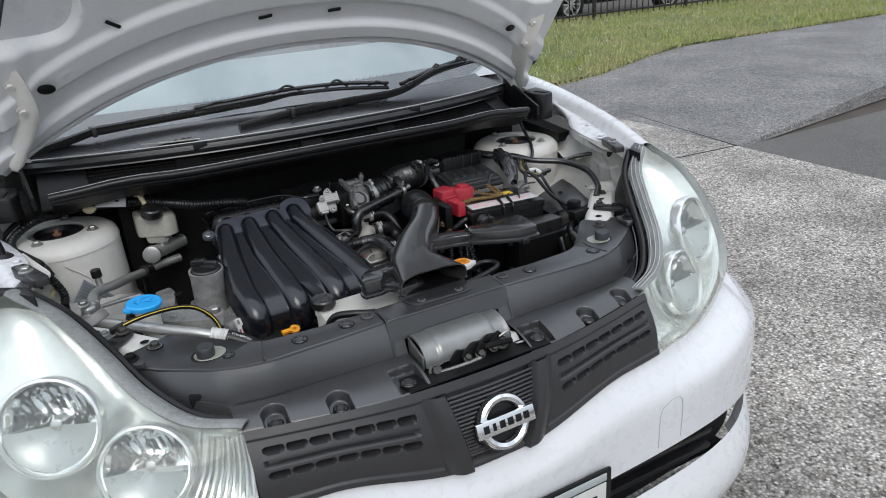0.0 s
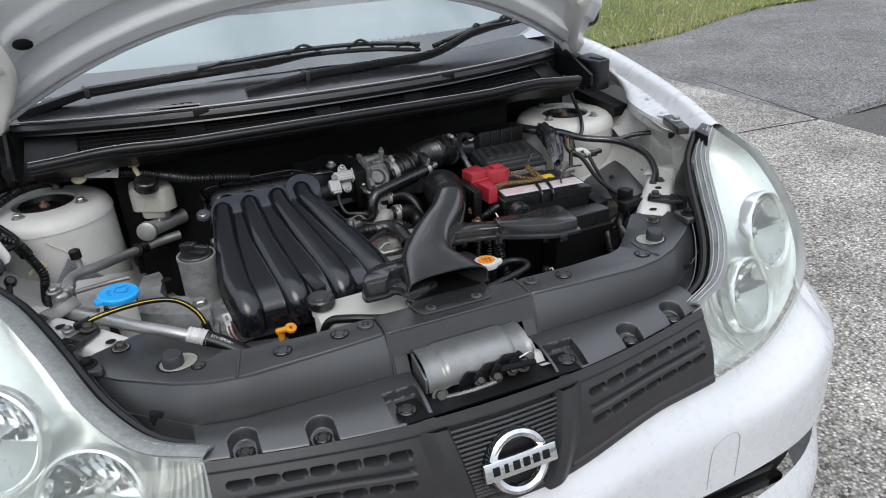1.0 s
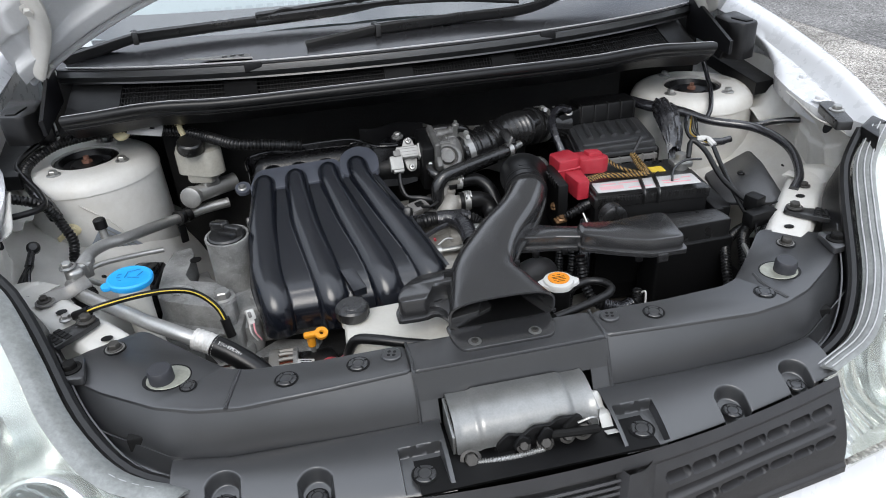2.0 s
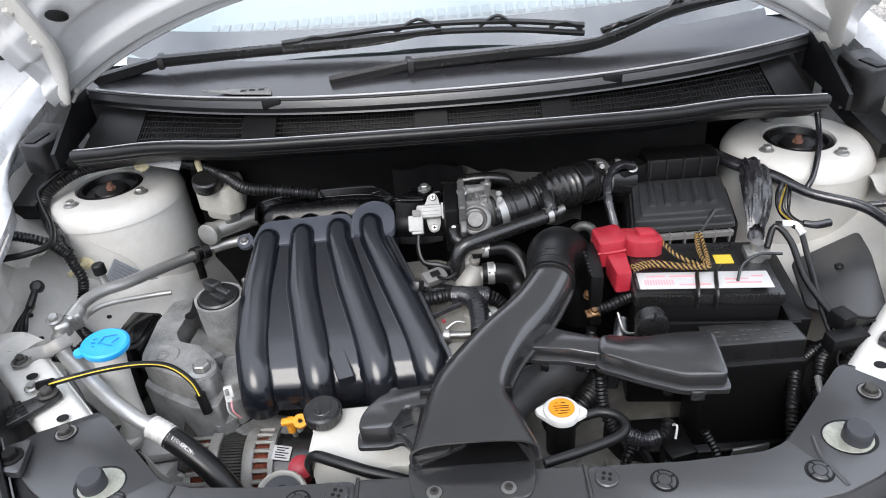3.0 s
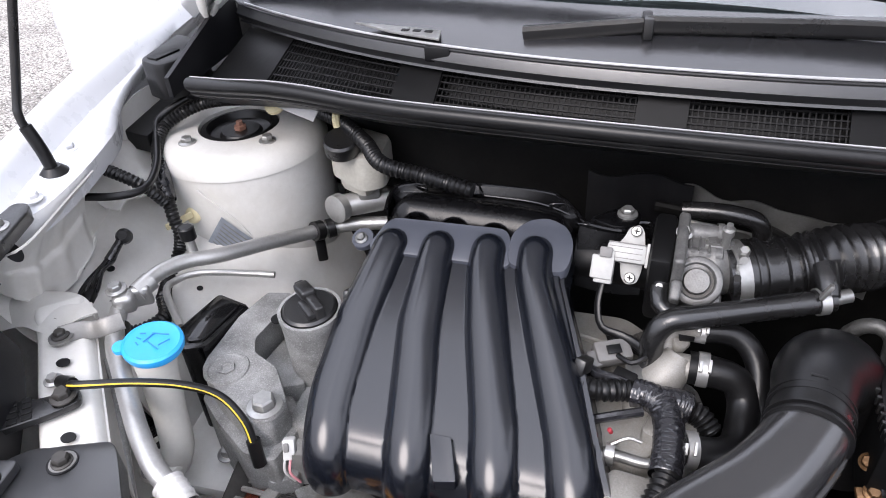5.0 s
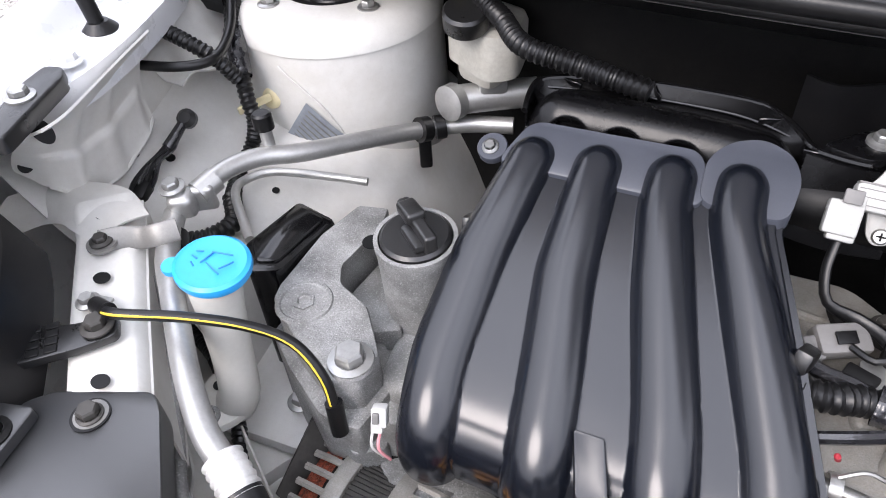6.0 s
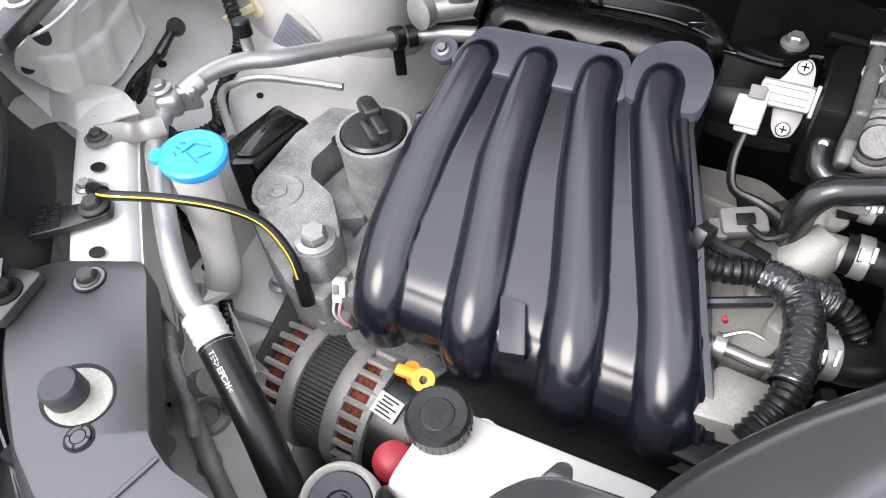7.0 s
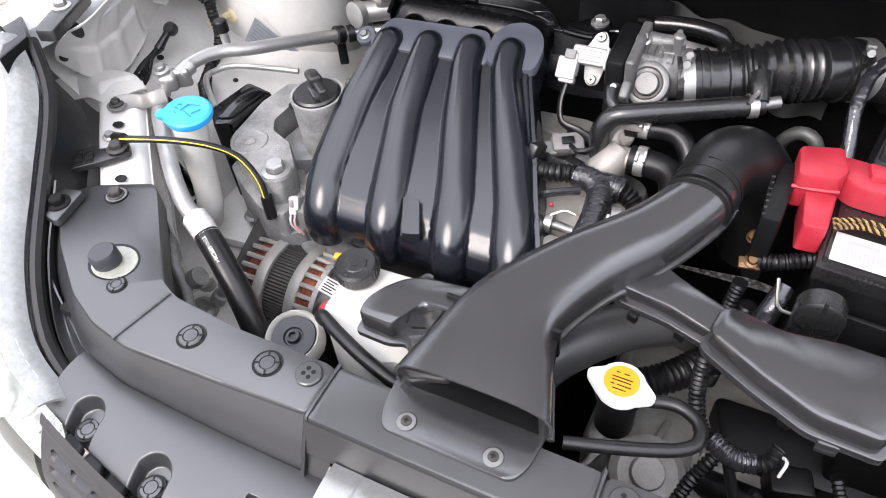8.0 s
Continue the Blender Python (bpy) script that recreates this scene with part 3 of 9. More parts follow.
# number plate with unreadable bars
plate = part("number_plate", rbox((0.02, 0.826, 0.405), (0.40, 0.008, 0.145), 0.006), INK, car, "white number plate in a black surround")
part("plate_face", rbox((0.02, 0.8215, 0.398), (0.372, 0.003, 0.105), 0.002), WHITEP, plate)
part("dealer_strip", rbox((0.02, 0.8213, 0.463), (0.372, 0.003, 0.016), 0.001), LABELG, plate)
for i in range(6):
    part("bar", rbox((-0.125 + i * 0.058, 0.819, 0.395), (0.036, 0.002, 0.07), 0.002), INK, plate)


# grille
def grille_top(x):
    return (0.888 + 0.34 * x * x, 0.730 + 0.006 * smooth(0.1, 0.4, abs(x)))


def grille_bot(x):
    a = abs(x)
    return (0.862 + 0.21 * x * x, 0.578 + 0.05 * smooth(0.05, 0.30, a))


def grille_pt(x, v, out=0.0):
    (y0, z0), (y1, z1) = grille_top(x), grille_bot(x)
    return Vector((x, lerp(y0, y1, v) - 0.012 * math.sin(v * math.pi) - out, lerp(z0, z1, v)))


def slot_depth(x, v):
    """How deep the moulded grille face is pressed in: two rows of rounded slots a side."""
    ax, deep = abs(x), 0.0
    if ax < 0.136 or ax > 0.378:
        return 0.0
    for vc in (0.235, 0.545):
        i = math.floor((ax - 0.138) / 0.0342)
        if 0 <= i < 7:
            dx = max(abs(ax - (0.1551 + i * 0.0342)) - 0.0095, 0) / 0.0058
            dv = abs(v - vc) / 0.047
            q = math.hypot(dx, dv)
            deep = max(deep, smooth(1.08, 0.82, q))
    return deep


def grille_face(u, v):
    x = lerp(-0.395, 0.395, u)
    vv = lerp(-0.04, 1.03, v)
    frame_edge = smooth(0.10, 0.06, vv) + smooth(0.90, 0.95, vv)
    ridge = -0.010 * (smooth(0.345, 0.37, vv) - smooth(0.42, 0.445, vv)) * (smooth(0.135, 0.15, abs(x)) - smooth(0.37, 0.38, abs(x)))
    back = 0.014 * smooth(1.0, 0.93, abs(x) / 0.105) * smooth(0.06, 0.12, vv) * smooth(1.0, 0.9, vv)
    return grille_pt(x, vv, 0.004 * frame_edge + ridge - 0.022 * slot_depth(x, vv) - back)


grille = part("grille", sheet(grille_face, 520, 100), GRILLEM, car, "dark grey moulded front grille with rows of slots", angle=50)
for s in (1, -1):
    def wing(u, v, s=s):
        xx = lerp(0.083, 0.142, u) - 0.035 * v * (1 - 0.2 * u)
        return grille_pt(s * xx, lerp(0.04, 1.02, v), 0.018 * smooth(0.0, 0.12, u) * smooth(1.0, 0.35, u) - 0.004)
    part("side_blade", sheet(wing, 24, 14), GRILLEM, grille, "thick black blade beside the emblem panel")
for i in range(17):
    v = 0.13 + i * 0.045
    part("rib", tube([grille_pt(-0.09 + 0.034 * v, v, 0.001), grille_pt(0, v, 0.001), grille_pt(0.09 - 0.034 * v, v, 0.001)], 0.0028, 6, 0.03), GRILLEM, grille)

# emblem: a chrome ring with a plain bar across
ec, en = Vector((0.0025, 0.853, 0.652)), Vector((0, -0.93, 0.36)).normalized()
emblem = part("emblem", lathe([(0.034, 0.0), (0.0325, 0.005), (0.035, 0.010), (0.041, 0.0125), (0.046, 0.010), (0.048, 0.004), (0.048, 0.0)], ec, en, 48), CHROME, car, "chrome ring emblem with a plain bar")
tilt = math.degrees(math.atan2(0.36, 0.93))
part("emblem_bar", rbox(ec + en * 0.012, (0.113, 0.008, 0.028), 0.0025, (-tilt, 0, 0)), CHROME, emblem)
for i in range(6):
    part("dark_block", rbox(ec + en * 0.0165 + Vector((-0.039 + i * 0.0156, 0, 0)), (0.0062 if i == 1 else 0.0105, 0.001, 0.0125), 0.0003, (-tilt, 0, 0)), INK, emblem)
part("emblem_base", lathe([(0.052, -0.012), (0.049, -0.002), (0.0, -0.002)], ec, en, 40), TRIM, emblem)


# headlamps
def lamp(s):
    def front(u, v):
        a, b = track(LI, u), track(LO, u)
        n = Vector((0.45 + 0.3 * u, -0.75, 0.45)).normalized()
        return mx(a.lerp(b, v) + n * 0.030 * math.sin(v * math.pi) ** 0.8 * (0.4 + 0.6 * math.sin(u * math.pi) ** 0.5), s)

    def back(u, v):
        a, b = track(LI, u), track(LO, u)
        n = Vector((0.35, -0.7, 0.35)).normalized()
        return mx(a.lerp(b, v) - n * (0.018 + 0.070 * math.sin(v * math.pi) ** 0.5 * math.sin(u * math.pi) ** 0.45), s)

    head = part("headlamp", sheet(back, 30, 18), LAMPGREY, car, "hazy-lensed halogen headlamp with chrome reflectors", angle=60)
    lens = part("lens", sheet(front, 36, 18), LENS, head, "slightly hazy clear polycarbonate lens", angle=60)
    lens.visible_shadow = False
    for (x, y, z), r in (((0.643, 1.038, 0.786), 0.066), ((0.536, 0.960, 0.716), 0.061)):
        ax = Vector((s * 0.30, -0.86, 0.36)).normalized()
        c = Vector((s * x, y, z)) - ax * 0.014
        side = ax.cross(Vector((0, 0, 1))).normalized()
        upv = side.cross(ax).normalized()

        def bowl_pt(u, v):
            """The upper half is cut into upright flutes."""
            a = u * 2 * math.pi
            px, py = v * math.cos(a), v * math.sin(a)
            deep = 0.056 * (1 - v * v)
            cell = abs((px * 4.6 + 0.13 * math.sin(py * 7)) % 1.0 - 0.5)
            deep -= 0.010 * cell * smooth(-0.05, 0.15, py) * smooth(1.0, 0.85, v) * smooth(0.12, 0.3, v)
            return c + side * (px * r) + upv * (py * r) - ax * deep
        bowl = part("reflector", sheet(bowl_pt, 110, 26), LAMPBACK, head, "round fluted chrome reflector bowl", angle=22)
        part("bezel", lathe([(r * 1.12, -0.012), (r * 1.13, 0.003), (r * 1.10, 0.009), (r * 1.05, 0.011), (r * 1.01, 0.007), (r * 0.99, -0.004)], c, ax, 56), LAMPGREY, bowl, "bright silver bezel ring")
        part("bulb_shield", lathe([(r * 0.16, -0.056), (r * 0.16, -0.026), (r * 0.12, -0.019), (0, -0.017)], c, ax, 20), CHROME, bowl)

        def dome(u, v):
            a = math.pi * (1 + u)
            rr = r * 0.97 * v
            return c + side * (rr * math.cos(a)) + upv * (rr * math.sin(a) * 0.98 - r * (0.02 + 0.10 * math.sin(u * math.pi)) * (1 - v)) + ax * (0.004 - 0.030 * (1 - v) ** 1.5)
        part("lower_shade", sheet(dome, 24, 8), SHADE, bowl, "smooth grey lower reflector shade")
    for i in range(9):
        u0 = 0.015 + i * 0.016
        part("flute", tube([back(u0, 0.12) + Vector((0, -0.010, 0.004)), back(u0, 0.5) + Vector((0, -0.014, 0.004)), back(u0, 0.9) + Vector((0, -0.010, 0.004))], 0.0030, 6, 0.02), LAMPBACK if i % 2 else LAMPGREY, head)
    part("divider", tube([back(0.17, 0.08) + Vector((0, -0.012, 0.006)), back(0.17, 0.5) + Vector((0, -0.03, 0.008)), back(0.165, 0.92) + Vector((0, -0.012, 0.006))], 0.005, 8, 0.01), LAMPGREY, head)
    # clear upper rim along the bay and the black seal beside it
    part("rim", sheet(lambda u, v: mx(track(LI, u) + Vector((-0.020, 0.020, -0.006)) * v + Vector((0, 0, 0.005 * math.sin(v * 3.14))), s), 30, 6, 0.004), RIMM, head, "smoky clear lens edge")
    seal = [track(LI, t / 10) + Vector((-0.028, 0.027, -0.012)) for t in range(11)]
    part("seal", tube([mx(p, s) for p in seal], 0.0075, 8, 0.02), RUBBER, head)
    for k in (0.25, 0.55, 0.85):
        part("edge_line", tube([mx(track(LI, t / 14) + Vector((-0.020, 0.020, -0.006)) * k + Vector((0, 0, 0.0062 * math.sin(k * 3.14) + 0.002)), s) for t in range(15)], 0.0010, 6, 0.01), LINEGLINT, head)
    part("seal_wall", sheet(lambda u, v: mx(track(LI, 0.02 + 0.86 * u) + Vector((-0.030, 0.029, -0.012)) + Vector((-0.012, 0.012, -0.055)) * v, s), 30, 4), TRIM, head)


lamp(1)
lamp(-1)


# fenders
def fender(s):
    CR = [(0.700, 1.255, 0.925), (0.735, 1.40, 0.952), (0.765, 1.58, 0.978), (0.785, 1.80, 1.005), (0.80, 2.15, 1.03)]
    IN = [(0.655, 1.268, 0.918), (0.630, 1.365, 0.923), (0.668, 1.515, 0.926), (0.742, 1.67, 0.93), (0.775, 2.15, 1.0)]

    def f(u, v):
        c, i = track(CR, u), track(IN, u)
        if v < 0.2:
            t = v / 0.2
            return mx(i.lerp(c + Vector((-0.045, 0, -0.022)), t) - Vector((0, 0, 0.007 * smooth(0.72, 0.98, t))), s)
        if v < 0.45:
            t = (v - 0.2) / 0.25
            return mx((c + Vector((-0.045, 0, -0.022))).lerp(c, t) + Vector((0, 0, 0.012 * math.sin(t * math.pi) - 0.007 * (1 - smooth(0.0, 0.35, t)))), s)
        t = (v - 0.45) / 0.55
        x = c.x + (lerp(0.772, 0.815, smooth(0.0, 0.8, u)) - c.x) * math.sin(min(t * 2.2, 1) * math.pi / 2) - 0.02 * t
        return mx((x, c.y - 0.07 * t * (1 - u), lerp(c.z, 0.42, t ** 1.3)), s)

    fe = part("fender", sheet(f, 40, 30), WHITE, car, "glossy white front fender with bolted inner flange", angle=50)
    part("flange_edge", sheet(lambda u, v: mx(track(IN, u) + Vector((0.004 * v, 0, -0.028 * v)), s), 30, 2), WHITE, fe)
    for y, x in ((1.367, 0.646), (1.464, 0.684), (1.542, 0.715)):
        bolt("bolt", (s * x, y, 0.928 + 0.05 * (y - 1.367)), fe, (0, 0, 1), 0.007, WHITE)
    return fe


def cheek(s):
    """The painted skin between the lamp and the fender's front edge."""
    def f(u, v):
        a = track(LO, lerp(0.36, 1.0, u))
        t = (1 - u) * 0.5
        x = 0.70 + 0.074 * math.sin(min(t * 2.2, 1) * math.pi / 2) - 0.02 * t
        b = Vector((x, 1.257 - 0.07 * t, lerp(0.925, 0.42, t ** 1.3)))
        p = a.lerp(b, v) + Vector((0.008, -0.008, 0.0)) * math.sin(v * math.pi) * (1 - u) ** 0.6
        return mx(p, s)
    return part("lamp_surround", sheet(f, 24, 12), WHITE, car, angle=60)


cheek(1)
cheek(-1)
fender(1)
fender(-1)
for s in (1, -1):
    for yy in (1.72, 4.32):
        wh = part("wheel", lathe([(0.18, -0.09), (0.27, -0.09), (0.30, -0.06), (0.30, 0.07), (0.27, 0.09), (0.2, 0.09), (0.19, 0.06)], (s * 0.735, yy, 0.30), (s, 0, 0), 36), RUBBER, car, "black road tyre")
        part("wheel_cover", lathe([(0.2, 0.05), (0.2, 0.085), (0.12, 0.095), (0, 0.08)], (s * 0.735, yy, 0.30), (s, 0, 0), 30), ALU, wh)
# plain cabin shell, past the bay
for s in (1, -1):
    part("cabin_side", sheet(lambda u, v, s=s: (s * (0.80 + 0.045 * math.sin(v * math.pi)), lerp(2.14, 5.15, u), lerp(1.03, 0.25, v)), 20, 8), WHITE, car, angle=60)
    part("side_glass", sheet(lambda u, v, s=s: (s * lerp(0.795, 0.63, v), lerp(lerp(2.16, 2.78, v), lerp(5.15, 4.95, v), u), lerp(1.025, 1.44, v)), 12, 4), TINT, car, "dark side window glass", angle=60)
    part("pillar", tube([(s * 0.70, 1.86, 1.03), (s * 0.66, 2.2, 1.24), (s * 0.60, 2.75, 1.45)], 0.035, 10, 0.1), WHITE, car)
    for yy in (3.25, 4.2):
        part("pillar", tube([(s * 0.795, yy - 0.03, 1.02), (s * 0.71, yy, 1.24), (s * 0.625, yy + 0.02, 1.45)], 0.03, 8, 0.1, flat=0.5), WHITE, car)
    if s > 0:
        part("mirror", join(rbox((s * 0.905, 2.14, 1.06), (0.18, 0.10, 0.13), 0.03, seg=3), tube([(s * 0.80, 2.16, 1.02), (s * 0.86, 2.15, 1.03)], 0.02, 8, 0.02)), TRIM, car, "black door mirror")
part("roof", sheet(lambda u, v: (lerp(-0.64, 0.64, u), lerp(2.75, 4.97, v), 1.45 + 0.05 * math.sin(u * math.pi)), 10, 6, 0.02), WHITE, car, angle=60)
part("tailgate", sheet(lambda u, v: (lerp(-1, 1, u) * lerp(0.63, 0.80, smooth(0.0, 0.4, v)), 4.96 + 0.20 * math.sin(v * math.pi * 0.6), lerp(1.46, 0.25, v)), 12, 12), WHITE, car, angle=60)


# the driver's door, swung open across the driveway
DOORA, DOORB = Vector((-0.80, 2.27, 0)), Vector((-1.62, 2.345, 0))
DN = Vector((-(DOORB - DOORA).y, (DOORB - DOORA).x, 0)).normalized()


def door_skin(u, v):
    z = lerp(0.94, 0.30, v)
    p = DOORA.lerp(DOORB, u * (1 - 0.02 * v))
    swell = 0.045 * math.sin(v * math.pi) - 0.010 * smooth(0.30, 0.34, v) + 0.006 * math.exp(-((v - 0.78) / 0.05) ** 2)
    edge = 0.04 * smooth(0.96, 1.0, u) + 0.04 * (1 - smooth(0.0, 0.04, u))
    return p + DN * (swell - edge) + Vector((0, 0, z))


def door_box(u0, u1, z0, z1, d, th, bev):
    c = DOORA.lerp(DOORB, (u0 + u1) / 2) + DN * d
    return rbox((c.x, c.y, (z0 + z1) / 2), ((DOORB - DOORA).length * (u1 - u0), th, z1 - z0), bev, (0, 0, -math.degrees(math.atan2(DOORB.y - DOORA.y, -(DOORB - DOORA).x))), 2)


door = part("front_door", sheet(door_skin, 60, 40), WHITE, car, "white front door standing wide open", angle=60)
part("inner_trim", door_box(0.02, 0.98, 0.31, 0.93, -0.07, 0.08, 0.02), SEAT, door, "grey inner door trim")
part("belt_strip", door_box(0.0, 1.0, 0.935, 0.962, -0.004, 0.03, 0.006), RUBBER, door)
part("window", door_box(0.05, 0.97, 0.955, 1.34, -0.025, 0.008, 0.002), GLOSSY, door, "dark door window")
part("window_frame", join(door_box(0.96, 1.0, 0.95, 1.36, -0.02, 0.03, 0.006), door_box(0.12, 1.0, 1.335, 1.365, -0.02, 0.03, 0.006)), TRIM, door)
part("door_mirror", join(rbox(DOORA.lerp(DOORB, 0.36) + DN * 0.10 + Vector((0, 0, 1.085)), (0.21, 0.13, 0.15), 0.045, (0, 0, 5), 4), rbox(DOORA.lerp(DOORB, 0.24) + DN * 0.05 + Vector((0, 0, 1.005)), (0.12, 0.08, 0.05), 0.02, (0, 0, 5), 3)), TRIM, door, "black door mirror housing")

# bonnet: propped up from hinges beside the cowl
HA = radians(51)
HD, HN = Vector((0, -math.cos(HA), math.sin(HA))), Vector((0, -math.sin(HA), -math.cos(HA)))


def hood_pt(x, s, out=0.0):
    """s runs from the hinge line to the front edge; out is towards the engine."""
    bow = 0.05 * (1 - (x / 0.7) ** 2) * 1.0 + 0.10 * smooth(0.5, 1.0, s) * (s - 0.5)
    return Vector((x, 1.75, 1.06)) + HD * s + HN * (out - bow + 0.05)


def hood_edge(x):
    return 0.215 - 0.215 * (abs(x) / 0.64) ** 2.3 - 0.02


def hood_under(u, v):
    x = lerp(-0.66, 0.66, u)
    e = hood_edge(x)
    front = 0.83 - 0.10 * (x / 0.66) ** 2
    s = lerp(e, front, v)
    d = s - e
    side = min(u, 1 - u) * 1.32
    rim = 0.016 * (smooth(0.010, 0.020, d) - smooth(0.050, 0.064, d)) + 0.010 * (smooth(0.105, 0.118, d) - smooth(0.165, 0.185, d))
    rim += 0.012 * (smooth(0.02, 0.045, side) - smooth(0.09, 0.12, side)) * smooth(0.0, 0.1, d)
    # pressed pockets either side of a centre rib
    px, ps = (abs(x) - 0.555) / 0.115, (s - 0.47) / 0.19
    pocket = smooth(1.0, 0.90, (px ** 4 + ps ** 4) ** 0.25)
    ring = max(0.0, 1 - abs(math.hypot(abs(x) - 0.487, s - 0.207) - 0.016) / 0.004)
    rim += 0.0015 * ring
    return hood_pt(x, s, rim * (1 - pocket) - 0.026 * pocket)


hood = part("bonnet", sheet(hood_under, 200, 160, 0.0), HOODW, car, "raised white bonnet showing its pressed inner panel", angle=50)
part("outer_skin", sheet(lambda u, v: hood_pt(lerp(-0.68, 0.68, u), lerp(hood_edge(lerp(-0.66, 0.66, u)) - 0.006, 0.85 - 0.10 * (2 * u - 1) ** 2, v), -0.022), 40, 24), WHITE, hood, angle=60)


def hood_edge_pt(t, off, out):
    x = lerp(-0.655, 0.655, t)
    return hood_pt(x, hood_edge(x) + off, out)


part("rear_flange", tube([hood_edge_pt(t / 16, 0.0, 0.002) for t in range(17)], 0.006, 8, 0.02), HOODW, hood)
for x, s, w in ((-0.533, 0.20, 0.016), (0.525, 0.21, 0.013)):
    part("hole_plug", lathe([(w, 0), (w, 0.0025), (w * 0.8, 0.004), (0, 0.004)], hood_pt(x, s, 0.019), HN, 24, 0.75), INK, hood)
for x, s, rz in ((-0.395, 0.317, -35), (-0.098, 0.286, 10), (0.056, 0.286, 4)):
    p = hood_pt(x, s, 0.006)
    sl = rbox((0, 0, 0), (0.030, 0.008, 0.004), 0.0018)
    sl.transform(Matrix.Translation(p) @ Matrix(((1, 0, 0), (0, HD.y, HN.y), (0, HD.z, HN.z))).to_4x4() @ pose(0, 0, 0, 0, 0, rz))
    part("slot", sl, RUBBER, hood)
for s in (1, -1):
    HP3 = [(s * 0.604, 1.568, 1.262), (s * 0.590, 1.586, 1.208), (s * 0.581, 1.608, 1.156), (s * 0.590, 1.640, 1.110), (s * 0.612, 1.675, 1.060), (s * 0.631, 1.700, 1.022), (s * 0.624, 1.708, 1.020), (s * 0.607, 1.706, 1.040)]
    hinge = part("hinge_arm", tube(HP3, [0.030, 0.034, 0.033, 0.025, 0.016, 0.012, 0.012, 0.012], 16, 0.006, flat=0.35), WHITE_IN, car, "white bonnet hinge arm")
    for xx, yy, zz in ((0.590, 1.584, 1.208), (0.581, 1.608, 1.156)):
        bolt("bolt", Vector((s * xx, yy, zz)) + HN * 0.011, hinge, HN, 0.008, WHITE_IN)


# ---- cowl, wipers, windscreen ----
def cowl_edge(x, dy=0.0, dz=0.0):
    a = abs(x) / 0.6
    return Vector((x, 1.592 + 0.16 * a ** 2.2 + dy, 1.032 - 0.012 * a * a + dz))


def seal_line(x, dy=0.0, dz=0.0):
    a = abs(x) / 0.58
    return Vector((x, 1.533 + 0.042 * a ** 2 + dy, 0.989 - 0.012 * a ** 2 + 0.007 * math.exp(-((abs(x) - 0.44) / 0.08) ** 2) + dz))


cowl = part("cowl_panel", sheet(lambda u, v: cowl_edge(lerp(-0.64, 0.64, u), 0.10 * v, 0.028 * v + 0.004 * math.sin(v * math.pi)), 60, 8, 0.003), COWLM, car, "black plastic cowl panel with slotted air intakes")
# painted highlight: a pale tube where the glossy cowl edge catches the sky
part("edge_glint", tube([cowl_edge(lerp(-0.60, 0.61, i / 24), -0.001, 0.002) for i in range(25)], 0.0015, 8, 0.02), LINEGLINT, cowl)
part("lip", sheet(lambda u, v: cowl_edge(lerp(-0.62, 0.62, u), 0.004 * math.sin(v * 9), -0.028 * v), 60, 6, 0.003), PANEL, cowl)
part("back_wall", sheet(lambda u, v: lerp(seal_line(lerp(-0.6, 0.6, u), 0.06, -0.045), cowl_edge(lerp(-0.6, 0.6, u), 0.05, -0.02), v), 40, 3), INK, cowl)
part("tray", sheet(lambda u, v: lerp(seal_line(lerp(-0.58, 0.57, u), 0.004, -0.014), seal_line(lerp(-0.58, 0.57, u), 0.055, -0.045), v), 40, 3, 0.003), TRIM, cowl)


def vent_pt(x, v):
    return lerp(seal_line(x, 0.030, -0.030), cowl_edge(x, 0.018, -0.030), v)


for x0, x1, name in ((-0.545, -0.505, "pad"), (-0.325, -0.27, "pad"), (-0.05, 0.0, "pad"), (0.145, 0.19, "pad"), (0.52, 0.58, "pad"), (-0.60, -0.545, "pad")):
    part(name, sheet(lambda u, v: vent_pt(lerp(x0, x1, u), v) + Vector((0, -0.003, 0.002)), 3, 3, 0.004), INK, cowl)
for k in range(9):
    v = 0.04 + k * 0.115
    part("slat", tube([vent_pt(lerp(-0.52, 0.54, i / 14), v) for i in range(15)], 0.0013, 6, 0.04), INK, cowl)
for i in range(190):
    x = -0.52 + i * 0.00557
    part("fin", tube([vent_pt(x, 0.02), vent_pt(x, 0.5), vent_pt(x, 0.98)], 0.0009, 4, 0.2), INK, cowl)
for x in (-0.27, 0.255):
    part("clip", rbox(cowl_edge(x, -0.003, -0.008), (0.03, 0.006, 0.018), 0.002), TRIM, cowl)
for x0, x1 in ((-0.34, -0.285), (0.40, 0.46)):
    part("drain_lip", tube([vent_pt(x0, 0.1) + Vector((0, -0.004, 0.003)), vent_pt(x1, 0.1) + Vector((0, -0.004, 0.003))], 0.006, 8, 0.02), TRIM, cowl)
part("nozzle_plate", prism([(-0.385, 1.655), (-0.275, 1.647), (-0.268, 1.618), (-0.33, 1.632)], 1.036, 1.0385, 0.0008), STEEL, cowl, "bare metal strip on the cowl")
for i in range(3):
    part("slot", rbox((-0.315 + i * 0.014, 1.638, 1.0388), (0.009, 0.006, 0.001), 0), INK, cowl)
strip = [seal_line(lerp(-0.580, 0.570, i / 20)) for i in range(21)]
wstrip = thing("weatherstrip", (0, 1.515, 0.98), "black rubber weatherstrip running along the bulkhead edge", "seal")
part("bulb", tube(strip, 0.0095, 14, 0.02, flat=0.9), RUBBER, wstrip)
# the strip's sky highlight, put in as a pale tube along its lip
part("lip", tube([p + Vector((0, 0.0045, 0.0083)) for p in strip], 0.0008, 6, 0.02), LINEGLINT, wstrip, "thin upper lip, its sky highlight put in as pale colour")
